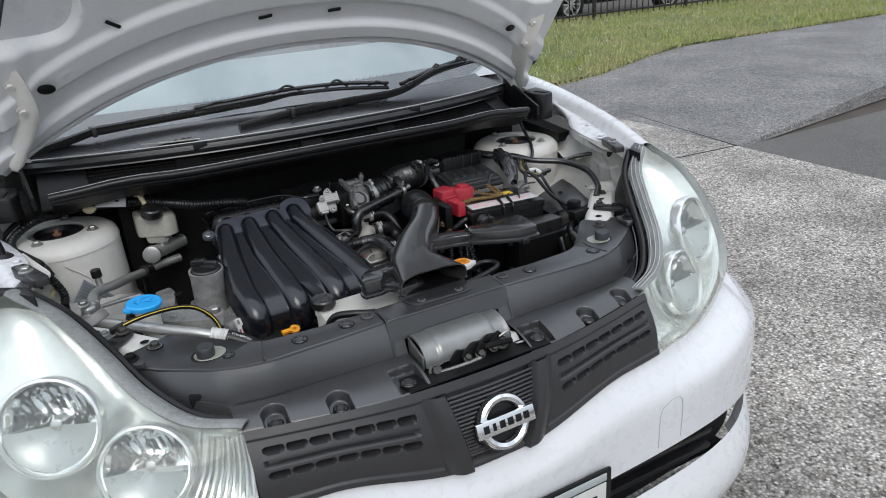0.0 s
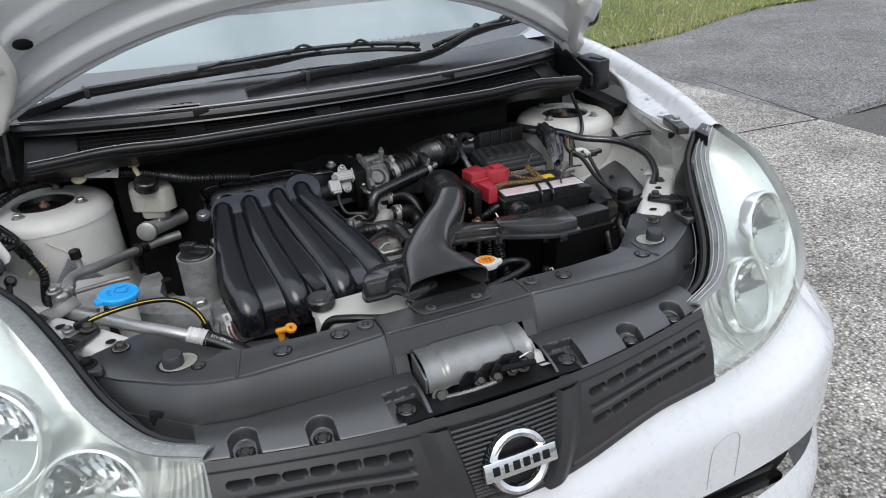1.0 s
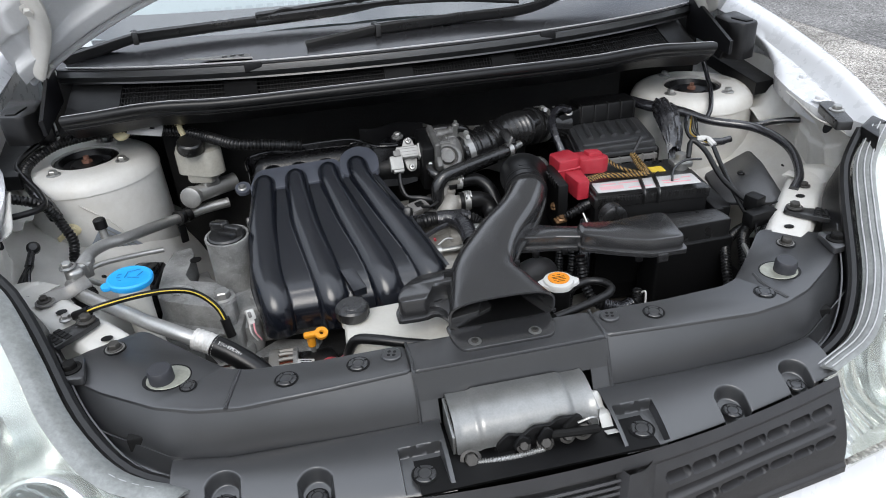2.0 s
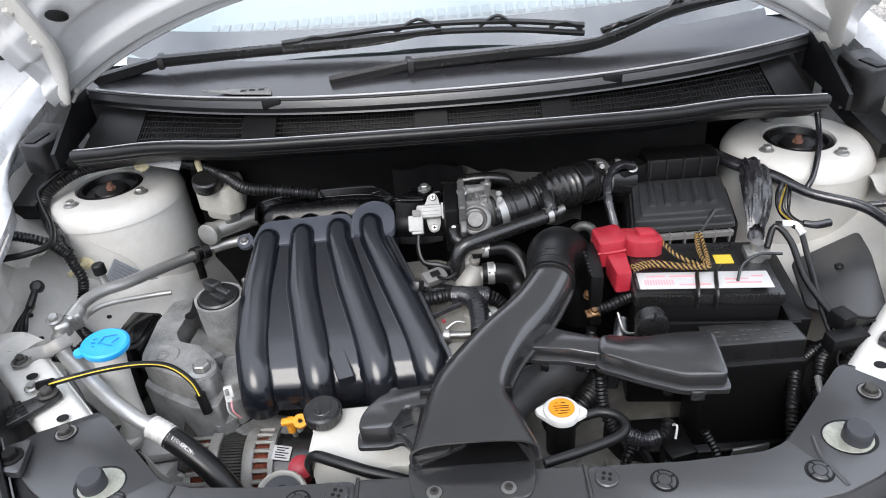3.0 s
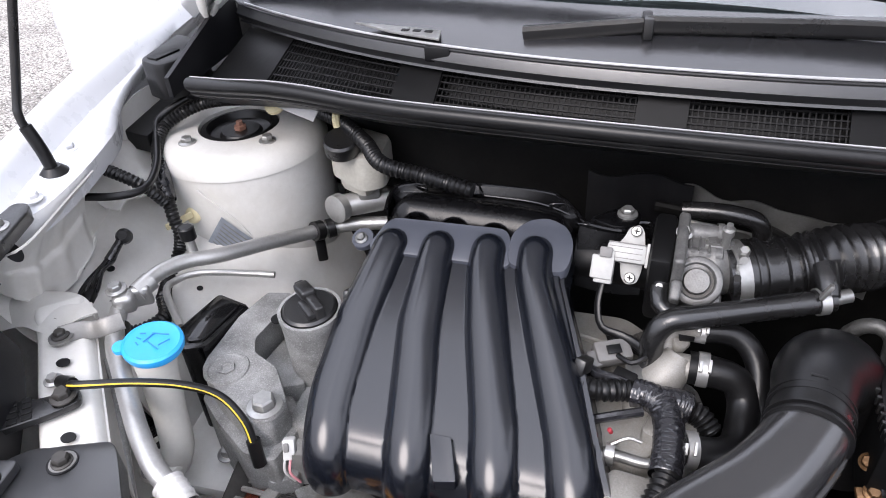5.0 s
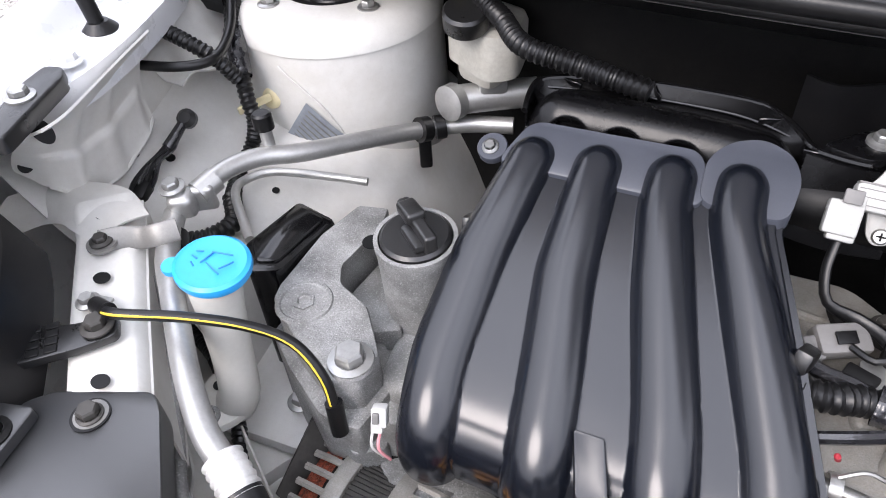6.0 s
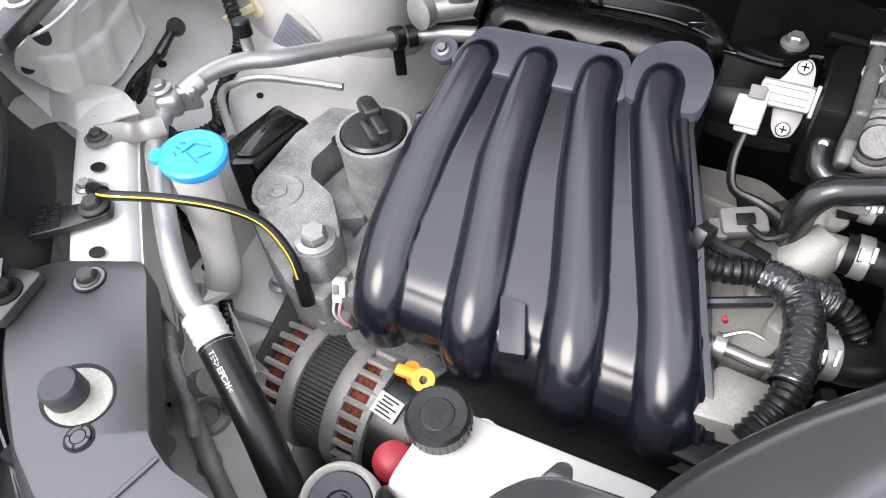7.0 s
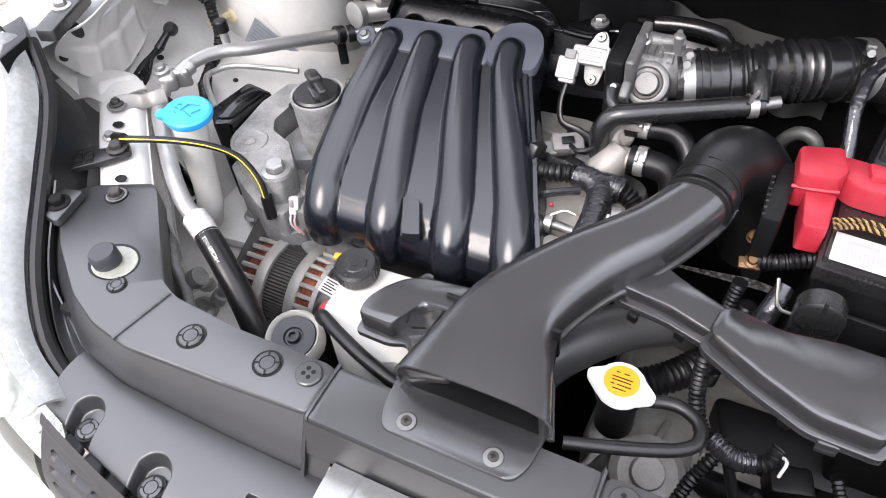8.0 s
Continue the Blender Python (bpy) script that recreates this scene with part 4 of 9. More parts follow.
part("channel", tube([p + Vector((0, 0.004, -0.010)) for p in strip], 0.006, 10, 0.02), RUBBER, wstrip)
for s in (1, -1):
    end = thing("cowl_end_block", (s * 0.66, 1.66, 0.95), "black foam and plastic filler block at the bonnet hinge", "filler", "cowl end blocks")
    part("block", prism([(s * 0.690, 1.620), (s * 0.650, 1.605), (s * 0.632, 1.63), (s * 0.638, 1.70), (s * 0.70, 1.72)], 0.935, 1.005 if s > 0 else 0.985, 0.006, 0.012), RUBBER, end)
    part("block_slot", rbox((s * 0.664, 1.640, 1.0055 if s > 0 else 0.9855), (0.018, 0.040, 0.004), 0.001, (0, 0, 12 * s)), INK, end)
    part("wing", sheet(lambda u, v: Vector((s * lerp(0.605, 0.625, u), lerp(1.57, 1.765, u), lerp(0.96, 0.985 + 0.055 * u, v))), 8, 4, 0.006), TRIM, end)
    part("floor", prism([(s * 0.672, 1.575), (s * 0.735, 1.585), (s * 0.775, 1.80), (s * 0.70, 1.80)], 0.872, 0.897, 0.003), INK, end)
    part("bracket", rbox((s * 0.638, 1.66, 0.96 if s > 0 else 0.95), (0.03, 0.05, 0.05), 0.006, (20, 0, 15)), TRIM, end)


def screen_pt(u, v, d=0.0):
    x = lerp(-0.66, 0.66, u)
    b = cowl_edge(x, 0.095, 0.026)
    return b + Vector((-x * 0.10 * v, 0.98 * v, 0.455 * v + 0.03 * math.sin(v * math.pi) - d))


screen = thing("windscreen", (0, 1.75, 1.05), "sloping windscreen reflecting a cloudy sky", "windscreen")
g = part("glass", sheet(lambda u, v: screen_pt(u, v), 40, 20), SCREEN, screen, angle=60)
g.visible_shadow = False
part("frit_band", sheet(lambda u, v: screen_pt(u, lerp(-0.01, 0.07, v), 0.006), 40, 3), INK, screen)
dash = thing("dashboard", (0, 2.1, 1.0), "pale grey dashboard behind the windscreen", "dashboard")
part("top", sheet(lambda u, v: (lerp(-0.66, 0.66, u), lerp(1.80, 2.45, v), 1.045 + 0.055 * math.sin(v * math.pi / 2) + 0.04 * math.exp(-((lerp(-0.66, 0.66, u) + 0.33) / 0.16) ** 2) * smooth(0.35, 0.8, v)), 30, 12), DASH, dash)
part("face", sheet(lambda u, v: (lerp(-0.66, 0.66, u), 2.45, lerp(1.10, 0.5, v)), 4, 4), DASH, dash)
for i in range(42):
    x = -0.42 + i * 0.021
    part("demister_slot", rbox((x, 1.90, 1.066), (0.014, 0.03, 0.006), 0.001, (12, 0, 0), 1), LABELG, dash)
wheel_rim = part("steering_wheel", lathe([(0.17, -0.012), (0.185, -0.012), (0.19, 0.0), (0.185, 0.012), (0.17, 0.012), (0.166, 0)], (-0.33, 2.62, 1.05), (0, 0.85, -0.5), 40), TRIM, dash)
for x in (-0.35, 0.35):
    seat = part("seat_backrest", rbox((x, 3.25, 0.9), (0.5, 0.14, 0.62), 0.06, (-14, 0, 0), 3), SEAT, car, "grey cloth front seat")
    part("headrest", rbox((x, 3.36, 1.28), (0.27, 0.1, 0.17), 0.045, (-8, 0, 0), 3), SEAT, seat)
    part("cushion", rbox((x, 2.95, 0.55), (0.5, 0.5, 0.16), 0.06, (4, 0, 0), 3), SEAT, seat)


def wiper(name, arm, blade, lift):
    w = thing(name, arm[0], "black wiper arm and blade resting low on the windscreen", "wiper", "windscreen wipers")
    part("pivot_cover", tube([Vector(arm[0]) + Vector((-0.004, 0, 0)), arm[1]], [0.015, 0.012], 10, 0.01, flat=0.6), PLASTIC, w)
    part("knuckle", rbox(arm[1], (0.010, 0.028, 0.022), 0.002, (0, 0, 10)), PLASTIC, w)
    part("arm", tube(arm[1:], [0.0150] + [0.0135] * (len(arm) - 3) + [0.0045], 10, 0.02, flat=0.55), PLASTIC, w)
    rubber = part("blade", tube([Vector(p) - Vector((0, 0.002, 0.012)) for p in blade], 0.0035, 6, 0.03, flat=1.6), RUBBER, w)
    spine = part("spine", tube(blade, 0.005, 6, 0.02), PLASTIC, w)
    for t in (0.08, 0.36, 0.64, 0.92):
        a, b, c = track(blade, t - 0.07), track(blade, t), track(blade, t + 0.07)
        part("yoke", tube([a - Vector((0, 0, 0.008)), b + Vector((0, -0.003, 0.010 if 0.2 < t < 0.8 else 0.004)), c - Vector((0, 0, 0.008))], 0.003, 6, 0.008), PLASTIC, w)
    return w


wiper("wiper_arm", [(-0.598, 1.772, 1.030), (-0.468, 1.735, 1.066), (-0.32, 1.716, 1.075), (-0.12, 1.695, 1.085), (0.0, 1.697, 1.092)], [(-0.255, 1.700, 1.090), (-0.05, 1.704, 1.100), (0.10, 1.700, 1.097), (0.225, 1.695, 1.083)], 0)
wiper("wiper_arm", [(-0.172, 1.634, 1.042), (-0.052, 1.640, 1.058), (0.10, 1.645, 1.062), (0.236, 1.652, 1.066), (0.36, 1.69, 1.095), (0.46, 1.705, 1.105)], [(0.247, 1.668, 1.080), (0.36, 1.70, 1.100), (0.46, 1.724, 1.110), (0.60, 1.755, 1.115)], 0)

# ---- engine-bay shell ----
bay = thing("engine_bay", (0, 1.4, 0.3), "off-white painted engine-bay panels with dusty seams", "engine bay")
part("firewall", sheet(lambda u, v: (lerp(-0.66, 0.66, u), 1.79 + 0.02 * math.sin(u * math.pi * 3), lerp(1.0, 0.3, v)), 30, 6, 0.004), DARK, bay, "black-lined bulkhead")
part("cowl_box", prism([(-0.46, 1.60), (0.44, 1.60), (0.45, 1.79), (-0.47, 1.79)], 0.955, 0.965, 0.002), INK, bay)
part("bulkhead_liner", sheet(lambda u, v: (lerp(-0.46, 0.44, u), 1.70 - 0.02 * math.sin(u * 9), lerp(0.95, 0.4, v)), 20, 4), DARK, bay, "black sound-deadening liner")
part("heat_shield", sheet(lambda u, v: (lerp(0.002, 0.22, u), 1.664 - 0.02 * u - 0.010 * smooth(0.3, 0.45, v) + 0.006 * math.sin(u * 17 + v * 4), lerp(0.866 - 0.02 * u, 0.76, v) + 0.003 * math.sin(u * 22)), 26, 14, 0.002), LATCHM, bay, "creased grey metal heat shield", angle=20)
part("shield_bar", tube([(-0.02, 1.65, 0.842), (0.04, 1.648, 0.838), (0.10, 1.645, 0.832), (0.14, 1.65, 0.81)], 0.012, 10, 0.01, flat=0.6), DARK, bay)
part("liner_fold", sheet(lambda u, v: (lerp(-0.10, 0.02, u), 1.66 - 0.01 * math.sin(u * 8), lerp(0.875, 0.78, v)), 10, 6, 0.003), TRIM, bay)
part("undertray", rbox((0, 1.35, 0.28), (1.3, 0.85, 0.02), 0.004), DARK, bay)
part("radiator_wall", rbox((0, 1.045, 0.55), (0.9, 0.03, 0.44), 0.004), DARK, bay, "black radiator and fan shroud")


def tower(s, cx, cy):
    prof = [(0.0, 0.864), (0.055, 0.864), (0.0565, 0.884), (0.090, 0.884), (0.104, 0.881), (0.1135, 0.874), (0.1185, 0.864), (0.1198, 0.857), (0.1178, 0.8562), (0.1186, 0.84), (0.1215, 0.74), (0.128, 0.60), (0.13, 0.45)]
    tw = part("strut_tower", lathe([(r, z) for r, z in prof], (cx, cy, 0), (0, 0, 1), 56), WHITE_IN, bay, "white suspension strut tower", angle=50)
    part("strut_mount", lathe([(0.0545, 0.8645), (0.054, 0.880), (0.046, 0.882), (0.042, 0.872), (0.030, 0.870), (0.026, 0.875), (0.0, 0.875)], (cx, cy, 0), (0, 0, 1), 40), RUBBER, tw, "black rubber strut mount")
    part("strut_nut", lathe([(0.009, 0.868), (0.009, 0.880), (0.005, 0.881), (0.005, 0.887), (0, 0.887)], (cx, cy, 0), (0, 0, 1), 6), mat("rusty_nut_%s" % ("a" if s > 0 else "b"), (0.20, 0.10, 0.07), 0.7), tw)
    for a in (-118, -30, 75):
        aa = radians(a) if s < 0 else math.pi - radians(a)
        bolt("stud_nut", (cx + 0.079 * math.cos(aa), cy + 0.079 * math.sin(aa), 0.884), tw, (0, 0, 1), 0.0075)
    return tw


tower(-1, -0.588, 1.662)
tower(1, 0.578, 1.648)


def by_x(pts, x):
    """The curve's y at half-width x."""
    for (a, b), (c, d) in zip(pts, pts[1:]):
        if a <= x <= c:
            return lerp(b, d, (x - a) / (c - a))
    return pts[-1][1]


WHEELZ = ([0.40, 0.44, 0.47, 0.50, 0.56, 0.61, 0.645, 0.665, 0.70, 0.76], [0.56, 0.655, 0.705, 0.728, 0.748, 0.762, 0.776, 0.79, 0.825, 0.90])


def apron(s):
    # wheel-house: a sloping, slightly dented pressing that rises to the wing rail
    def house(u, v):
        x = lerp(0.40, 0.76, v)
        y = lerp(lerp(1.20, 1.30, smooth(0.40, 0.47, x)), 1.76, u)
        z = float(np.interp(x, *WHEELZ))
        z += 0.010 * noise.noise((y * 9, x * 12, s * 3)) - 0.012 * math.exp(-((y - 1.40) / 0.035) ** 2) * smooth(0.66, 0.60, x)
        z += 0.014 * smooth(1.50, 1.56, y) * smooth(0.70, 0.62, x) - 0.10 * smooth(0.545, 0.485, x) * smooth(1.455, 1.39, y)
        return (s * x, y, z)
    wh = part("wheel_house", sheet(house, 70, 50, 0.002), WHITE_IN, bay, "dusty white wheel-house panel", angle=45)
    for x, y, r in ((0.560, 1.467, 0.0040), (0.672, 1.405, 0.0045), (0.655, 1.43, 0.005), (0.53, 1.43, 0.003)):
        z = house((y - 1.30) / 0.46, (x - 0.40) / 0.36)[2]
        part("hole", lathe([(r, 0.0012), (r, 0.0018), (0, 0.0018)], (s * x, y, z), (-s * 0.35, -0.1, 1), 18), INK, wh)
    # outer wing wall behind the plate, up under the flange
    part("wing_wall", sheet(lambda u, v: mx((lerp(0.690, 0.752, u), lerp(1.44, 1.78, u), lerp(0.925, 0.80, v) + 0.004 * math.sin(u * 14)), s), 20, 8, 0.002), WHITE_IN, bay, "shaded white wing wall")
    part("wing_step", sheet(lambda u, v: mx((lerp(0.655, 0.735, v), lerp(1.475, 1.60, u), 0.845 + 0.045 * smooth(0.25, 0.8, v) + 0.006 * math.sin(u * 12)), s), 16, 14, 0.002), WHITE_IN, bay)
    TOP = [(0.600, 1.292, 0.920), (0.600, 1.315, 0.921), (0.614, 1.36, 0.921), (0.628, 1.405, 0.921), (0.640, 1.446, 0.921)]
    LOW = [(0.684, 1.300, 0.852), (0.676, 1.317, 0.826), (0.667, 1.345, 0.803), (0.668, 1.395, 0.808), (0.674, 1.442, 0.822)]

    def platef(u, v):
        a, b = track(TOP, u), track(LOW, u)
        p = a.lerp(b, v)
        out = 0.016 * math.sin(v * math.pi) ** 0.8
        flute = 0.0045 * (math.exp(-((u - 0.42) / 0.045) ** 2) + math.exp(-((u - 0.66) / 0.05) ** 2)) * smooth(0.10, 0.3, v)
        step = 0.006 * smooth(0.55, 0.62, v) * smooth(0.15, 0.25, u) * smooth(0.98, 0.9, u)
        p.x += out - flute - step
        return mx(p, s)
    plate = part("apron_plate", sheet(platef, 90, 40, 0.002), WHITE_IN, bay, "pressed white wing rail plate with flutes", angle=40)
    hp = platef(0.10, 0.80)
    part("plate_hole", lathe([(0.0062, 0), (0.0062, 0.0015), (0, 0.0015)], hp - Vector((s * 0.001, 0, 0)), (-s, -0.35, 0.15), 20), INK, plate)
    hq = platef(0.13, 0.16)
    part("plate_hole", lathe([(0.012, 0), (0.012, 0.0015), (0, 0.0015)], hq - Vector((s * 0.001, 0, 0)), (-s, -0.25, 0.3), 20, 0.6), INK, plate)
    part("crease_lip", tube([platef(0.22 + 0.78 * i / 10, 1.0) for i in range(11)], 0.0026, 6, 0.01), WHITE_IN, plate)
    rail = part("side_rail", prism([(s * 0.62, 1.10), (s * 0.50, 1.10), (s * 0.455, 1.20), (s * 0.405, 1.30), (s * 0.42, 1.60), (s * 0.62, 1.60)], 0.5, lambda x, y: 0.625 + 0.02 * (y - 1.1), 0.008, 0.02), WHITE_IN, bay, "white chassis rail")
    part("rail_flange", rbox((s * 0.455, 1.36, 0.648), (0.10, 0.20, 0.02), 0.006, (4, 0, 5)), WHITE_IN, rail)
    bolt("bolt", (s * 0.43, 1.30, 0.665), rail, (0, 0, 1), 0.008)
    part("rail_hole", lathe([(0.008, 0), (0.008, 0.001), (0, 0.001)], (s * 0.49, 1.19, 0.6275), (0, 0, 1), 20), INK, rail)
    part("gusset", sheet(lambda u, v: mx((lerp(0.43, 0.52, u) + 0.01 * v, lerp(1.16, 1.245, u) - 0.02 * v, lerp(0.672, 0.615, v) + 0.01 * math.sin(u * 9)), s), 16, 8, 0.002), WHITE_IN, rail)
    for x, y, r in ((0.465, 1.135, 0.012), (0.44, 1.118, 0.008)):
        part("rail_boss", lathe([(r * 1.3, 0), (r * 1.2, 0.010), (r, 0.014), (r * 0.5, 0.012), (0, 0.012)], (s * x, y, 0.625), (0, -0.2, 1), 22), CASTL, rail)
    # curled bracket joining the lamp support to the wing rail
    CT = [(0.575, 1.330, 0.8165), (0.612, 1.346, 0.820), (0.652, 1.342, 0.820), (0.690, 1.328, 0.818), (0.722, 1.300, 0.812)]
    CB = [(0.595, 1.285, 0.812), (0.628, 1.290, 0.812), (0.657, 1.297, 0.804), (0.689, 1.293, 0.792), (0.722, 1.262, 0.780)]
    part("curled_bracket", sheet(lambda u, v: mx(track(CT, u).lerp(track(CB, u), v) + Vector((0, 0, 0.006 * math.sin(v * math.pi))), s), 30, 10, 0.002), WHITE_IN, bay, "curled white joining bracket", angle=50)
    part("lamp_gusset", sheet(lambda u, v: mx((lerp(0.64, 0.76, u), lerp(1.235, 1.30, u) - 0.02 * v, lerp(0.775, 0.70, v) + 0.012 * math.sin(u * 7 + v * 3)), s), 20, 10, 0.002), WHITE_IN, bay, "shaded white lamp panel gusset")
    # upper lamp-support bar with punched holes
    A, B = Vector((s * 0.472, 1.170, 0.802)), Vector((s * 0.622, 1.325, 0.812))
    d = (B - A).normalized()
    n = Vector((d.y, -d.x, 0)) * s
    hw = 0.029

    def strip(u, v):
        c = A.lerp(B, u)
        c.z += 0.012 * smooth(0.86, 1.0, u) + 0.004 * math.sin(u * math.pi)
        off = lerp(-hw, hw, v)
        z = -0.012 * smooth(0.78, 1.0, abs(2 * v - 1))
        return c + n * off + Vector((0, 0, z))
    barp = part("lamp_support", sheet(strip, 40, 12, 0.003), WHITE_IN, bay, "white sheet-metal lamp support bar with punched holes", angle=45)
    part("inner_fold", sheet(lambda u, v: strip(u, 0) + Vector((0, 0, -0.08 * v)), 24, 4, 0.002), WHITE_IN, barp)
    part("outer_fold", sheet(lambda u, v: strip(u, 1) + Vector((0, 0, -0.03 * v)), 24, 4, 0.002), WHITE_IN, barp)
    for t in (0.10, 0.56, 0.91):
        p = strip(t, 0.5) + Vector((0, 0, 0.0035))
        part("hole", lathe([(0.0075, 0), (0.0075, 0.0006), (0, 0.0006)], p, (0, 0, 1), 20, 0.8), INK, barp)
    if s < 0:
        b1 = part("stay_arm", join(tube([strip(0.74, 0.5) + Vector((0, 0, 0.006)), strip(0.742, 0.2) + Vector((0, 0, 0.007)), A.lerp(B, 0.725) - n * 0.030 + Vector((0, 0, 0.008)), A.lerp(B, 0.70) - n * 0.045 + Vector((0, 0, 0.012)), A.lerp(B, 0.70) - n * 0.062 + Vector((0, 0, 0.013))], [0.0115, 0.0095, 0.0095, 0.0095, 0.0095], 16, 0.003, flat=0.16), lathe([(0.0125, -0.0015), (0.0125, 0.0015), (0, 0.0015)], strip(0.74, 0.5) + Vector((0, 0, 0.006)), (0, 0, 1), 24)), STRAP, barp, "grey steel pipe bracket")
        bolt("bolt", strip(0.74, 0.5) + Vector((0, 0, 0.008)), b1, (0, 0, 1), 0.006, LAMIN)
    else:
        bolt("bolt", strip(0.74, 0.5) + Vector((0, 0, 0.004)), barp, (0, 0, 1), 0.006, LAMIN)
    clipb = part("plastic_clip", prism(rounded([(strip(0.24, 0.25))[:2], (strip(0.34, 0.25))[:2], (strip(0.34, 0.6) + n * 0.010)[:2], (strip(0.38, 0.6) + n * 0.045)[:2], (strip(0.22, 0.6) + n * 0.050)[:2], (strip(0.22, 0.6) + n * 0.010)[:2]], 0.006), 0.812, 0.819, 0.001), PLASTIC, barp, "black plastic lamp clip with a waffle pattern")
    for i in range(4):
        for j in range(3):
            p = strip(0.245 + i * 0.036, 0.9) + n * (0.008 + j * 0.0125)
            part("cell", rbox((p.x, p.y, 0.8194), (0.0062, 0.0092, 0.002), 0.0005, (0, 0, 44 * s), 1), INK, clipb)
    bolt("bolt", strip(0.29, 0.48) + Vector((0, 0, 0.013)), clipb, (0, 0, 1), 0.0078, LAMIN)


apron(-1)
apron(1)

# ---- radiator cover panel ----
cover = thing("radiator_cover", (0, 1.0, 0.74), "black plastic radiator support cover with push clips", "cover panel")
TOPF = [(0.0, 1.019), (0.119, 1.018), (0.201, 1.013), (0.316, 1.008), (0.367, 1.017), (0.412, 1.036), (0.479, 1.082), (0.515, 1.115)]
TOPR = [(0.530, 1.150), (0.515, 1.168), (0.450, 1.197), (0.438, 1.190), (0.369, 1.119), (0.33, 1.082), (0.305, 1.072), (0.219, 1.066), (0.12, 1.067), (0.0, 1.067)]
WALL = [(0.0, 0.994), (0.119, 0.992), (0.208, 0.992), (0.336, 0.996), (0.404, 1.010), (0.47, 1.046), (0.529, 1.084), (0.56, 1.11)]


for s in (1, -1):
    outl = [(s * x, y) for x, y in TOPF if x >= 0.119] + [(s * x, y) for x, y in TOPR if x >= 0.119]
    side = part("side_cover", prism(rounded(outl, 0.008, 3), 0.775, 0.805, 0.004), PANEL, cover, "black moulded side cover")

    def wallf(u, v):
        x = lerp(0.119, 0.515, u)
        xf = x
        yf, yw = by_x(TOPF, xf), by_x(WALL, xf + 0.01 * u)
        bow = 0.004 * math.sin(v * math.pi)
        return (s * (x + 0.012 * u * v), lerp(yf + 0.001, yw, v) - bow, lerp(0.802, 0.745, v))
    part("wall", sheet(wallf, 40, 8), PANEL, side, angle=50)

    def flangef(u, v):
        x = lerp(0.098, 0.40, u)
        yw = by_x(WALL, x)
        yg, zg = grille_top(x)
        y = lerp(yw, yg + 0.006, v)
        z = lerp(0.747, zg, v) + 0.009 * math.sin(v * math.pi) ** 0.7
        sq = max(abs(x - 0.128) / 0.025, abs(y - 0.930) / 0.026)
        z -= 0.015 * smooth(1.0, 0.92, sq)
        for px in (0.246, 0.344):
            py = grille_top(px)[0] + 0.020
            dx, dy = abs(x - px) / 0.0185, (y - py) / 0.024
            q = max(dx, math.hypot(dx * 0.9, max(dy, 0)) if dy > 0 else dx)
            z -= 0.017 * smooth(1.06, 0.80, q) * smooth(-1.6, -0.9, dy if dy < 0 else 0)
        return (s * x, y, z)
    part("flange", sheet(flangef, 330, 120, 0.0), PANEL, side, angle=70)
    for xx in (0.119, 0.325):
        part("seam", tube([(s * xx, by_x(TOPF, xx) + 0.052, 0.8055), (s * xx, by_x(TOPF, xx) + 0.003, 0.8055), (s * xx, by_x(TOPF, xx) - 0.006, 0.797), (s * xx, by_x(WALL, xx) - 0.003, 0.748)] if xx < 0.3 else ([(s * 0.318, 1.075, 0.8052), (s * 0.332, 1.010, 0.8052)] if s < 0 else [(0.364, 1.088, 0.8052), (0.362, 1.060, 0.8052), (0.372, 1.025, 0.8052)]), 0.0022, 6, 0.004), PANEL, side)
    # rim of the outer channel beside the lamp
    def channel(u, v):
        x = lerp(0.388, 0.535, u)
        a = Vector((x, by_x(WALL, x), lerp(0.748, 0.785, u)))
        b = track(LI, lerp(0.04, 0.60, u)) + Vector((-0.036, 0.035, -0.016))
        p = a.lerp(b, v)
        p.z -= 0.016 * math.sin(v * math.pi)
        return mx(p, s)
    part("channel_floor", sheet(channel, 24, 10, 0.002), PANEL, side, "glossy dark gutter beside the lamp")

    def clip(x, y, z, r=0.0125, recess=True):
        c = thing("push_clip", (s * x, y, z), "round black plastic push clip set in the cover", "clip", "cover push clips")
        part("recess", lathe([(r * 1.22, 0.0002), (r * 1.22, 0.0006), (r * 0.9, 0.0004), (0, 0.0004)], (s * x, y, z), (0, 0, 1), 28), INK, c)
        part("head", lathe([(r, 0.0), (r, 0.0012), (r * 0.94, 0.002), (r * 0.66, 0.0022), (r * 0.62, 0.0010), (r * 0.56, 0.0022), (0, 0.0024)], (s * x, y, z), (0, 0, 1), 28), PANEL, c)
        for k in range(4):
            a = k * math.pi / 2 + 0.4
            part("notch", rbox((s * x + r * 0.86 * math.cos(a), y + r * 0.86 * math.sin(a), z + 0.0018), (r * 0.34, r * 0.16, 0.0012), 0, (0, 0, math.degrees(a))), INK, c)
        return c
    if s < 0:
        clip(0.376, 1.062, 0.8052, 0.0085)
        clip(0.264, 1.042, 0.8052, 0.0115)
        clip(0.180, 1.046, 0.8052, 0.0115)
    else:
        clip(0.352, 1.044, 0.8052, 0.0115)
        clip(0.196, 1.044, 0.8052, 0.0115)
    plug = thing("cover_plug", (s * 0.139, 1.051, 0.805), "round black plastic plug with four holes", "clip", "cover plugs")
    part("disc", lathe([(0.0125, 0), (0.0122, 0.0025), (0.011, 0.0035), (0, 0.0038)], (s * 0.139, 1.051, 0.8052), (0, 0, 1), 28), PANEL, plug)
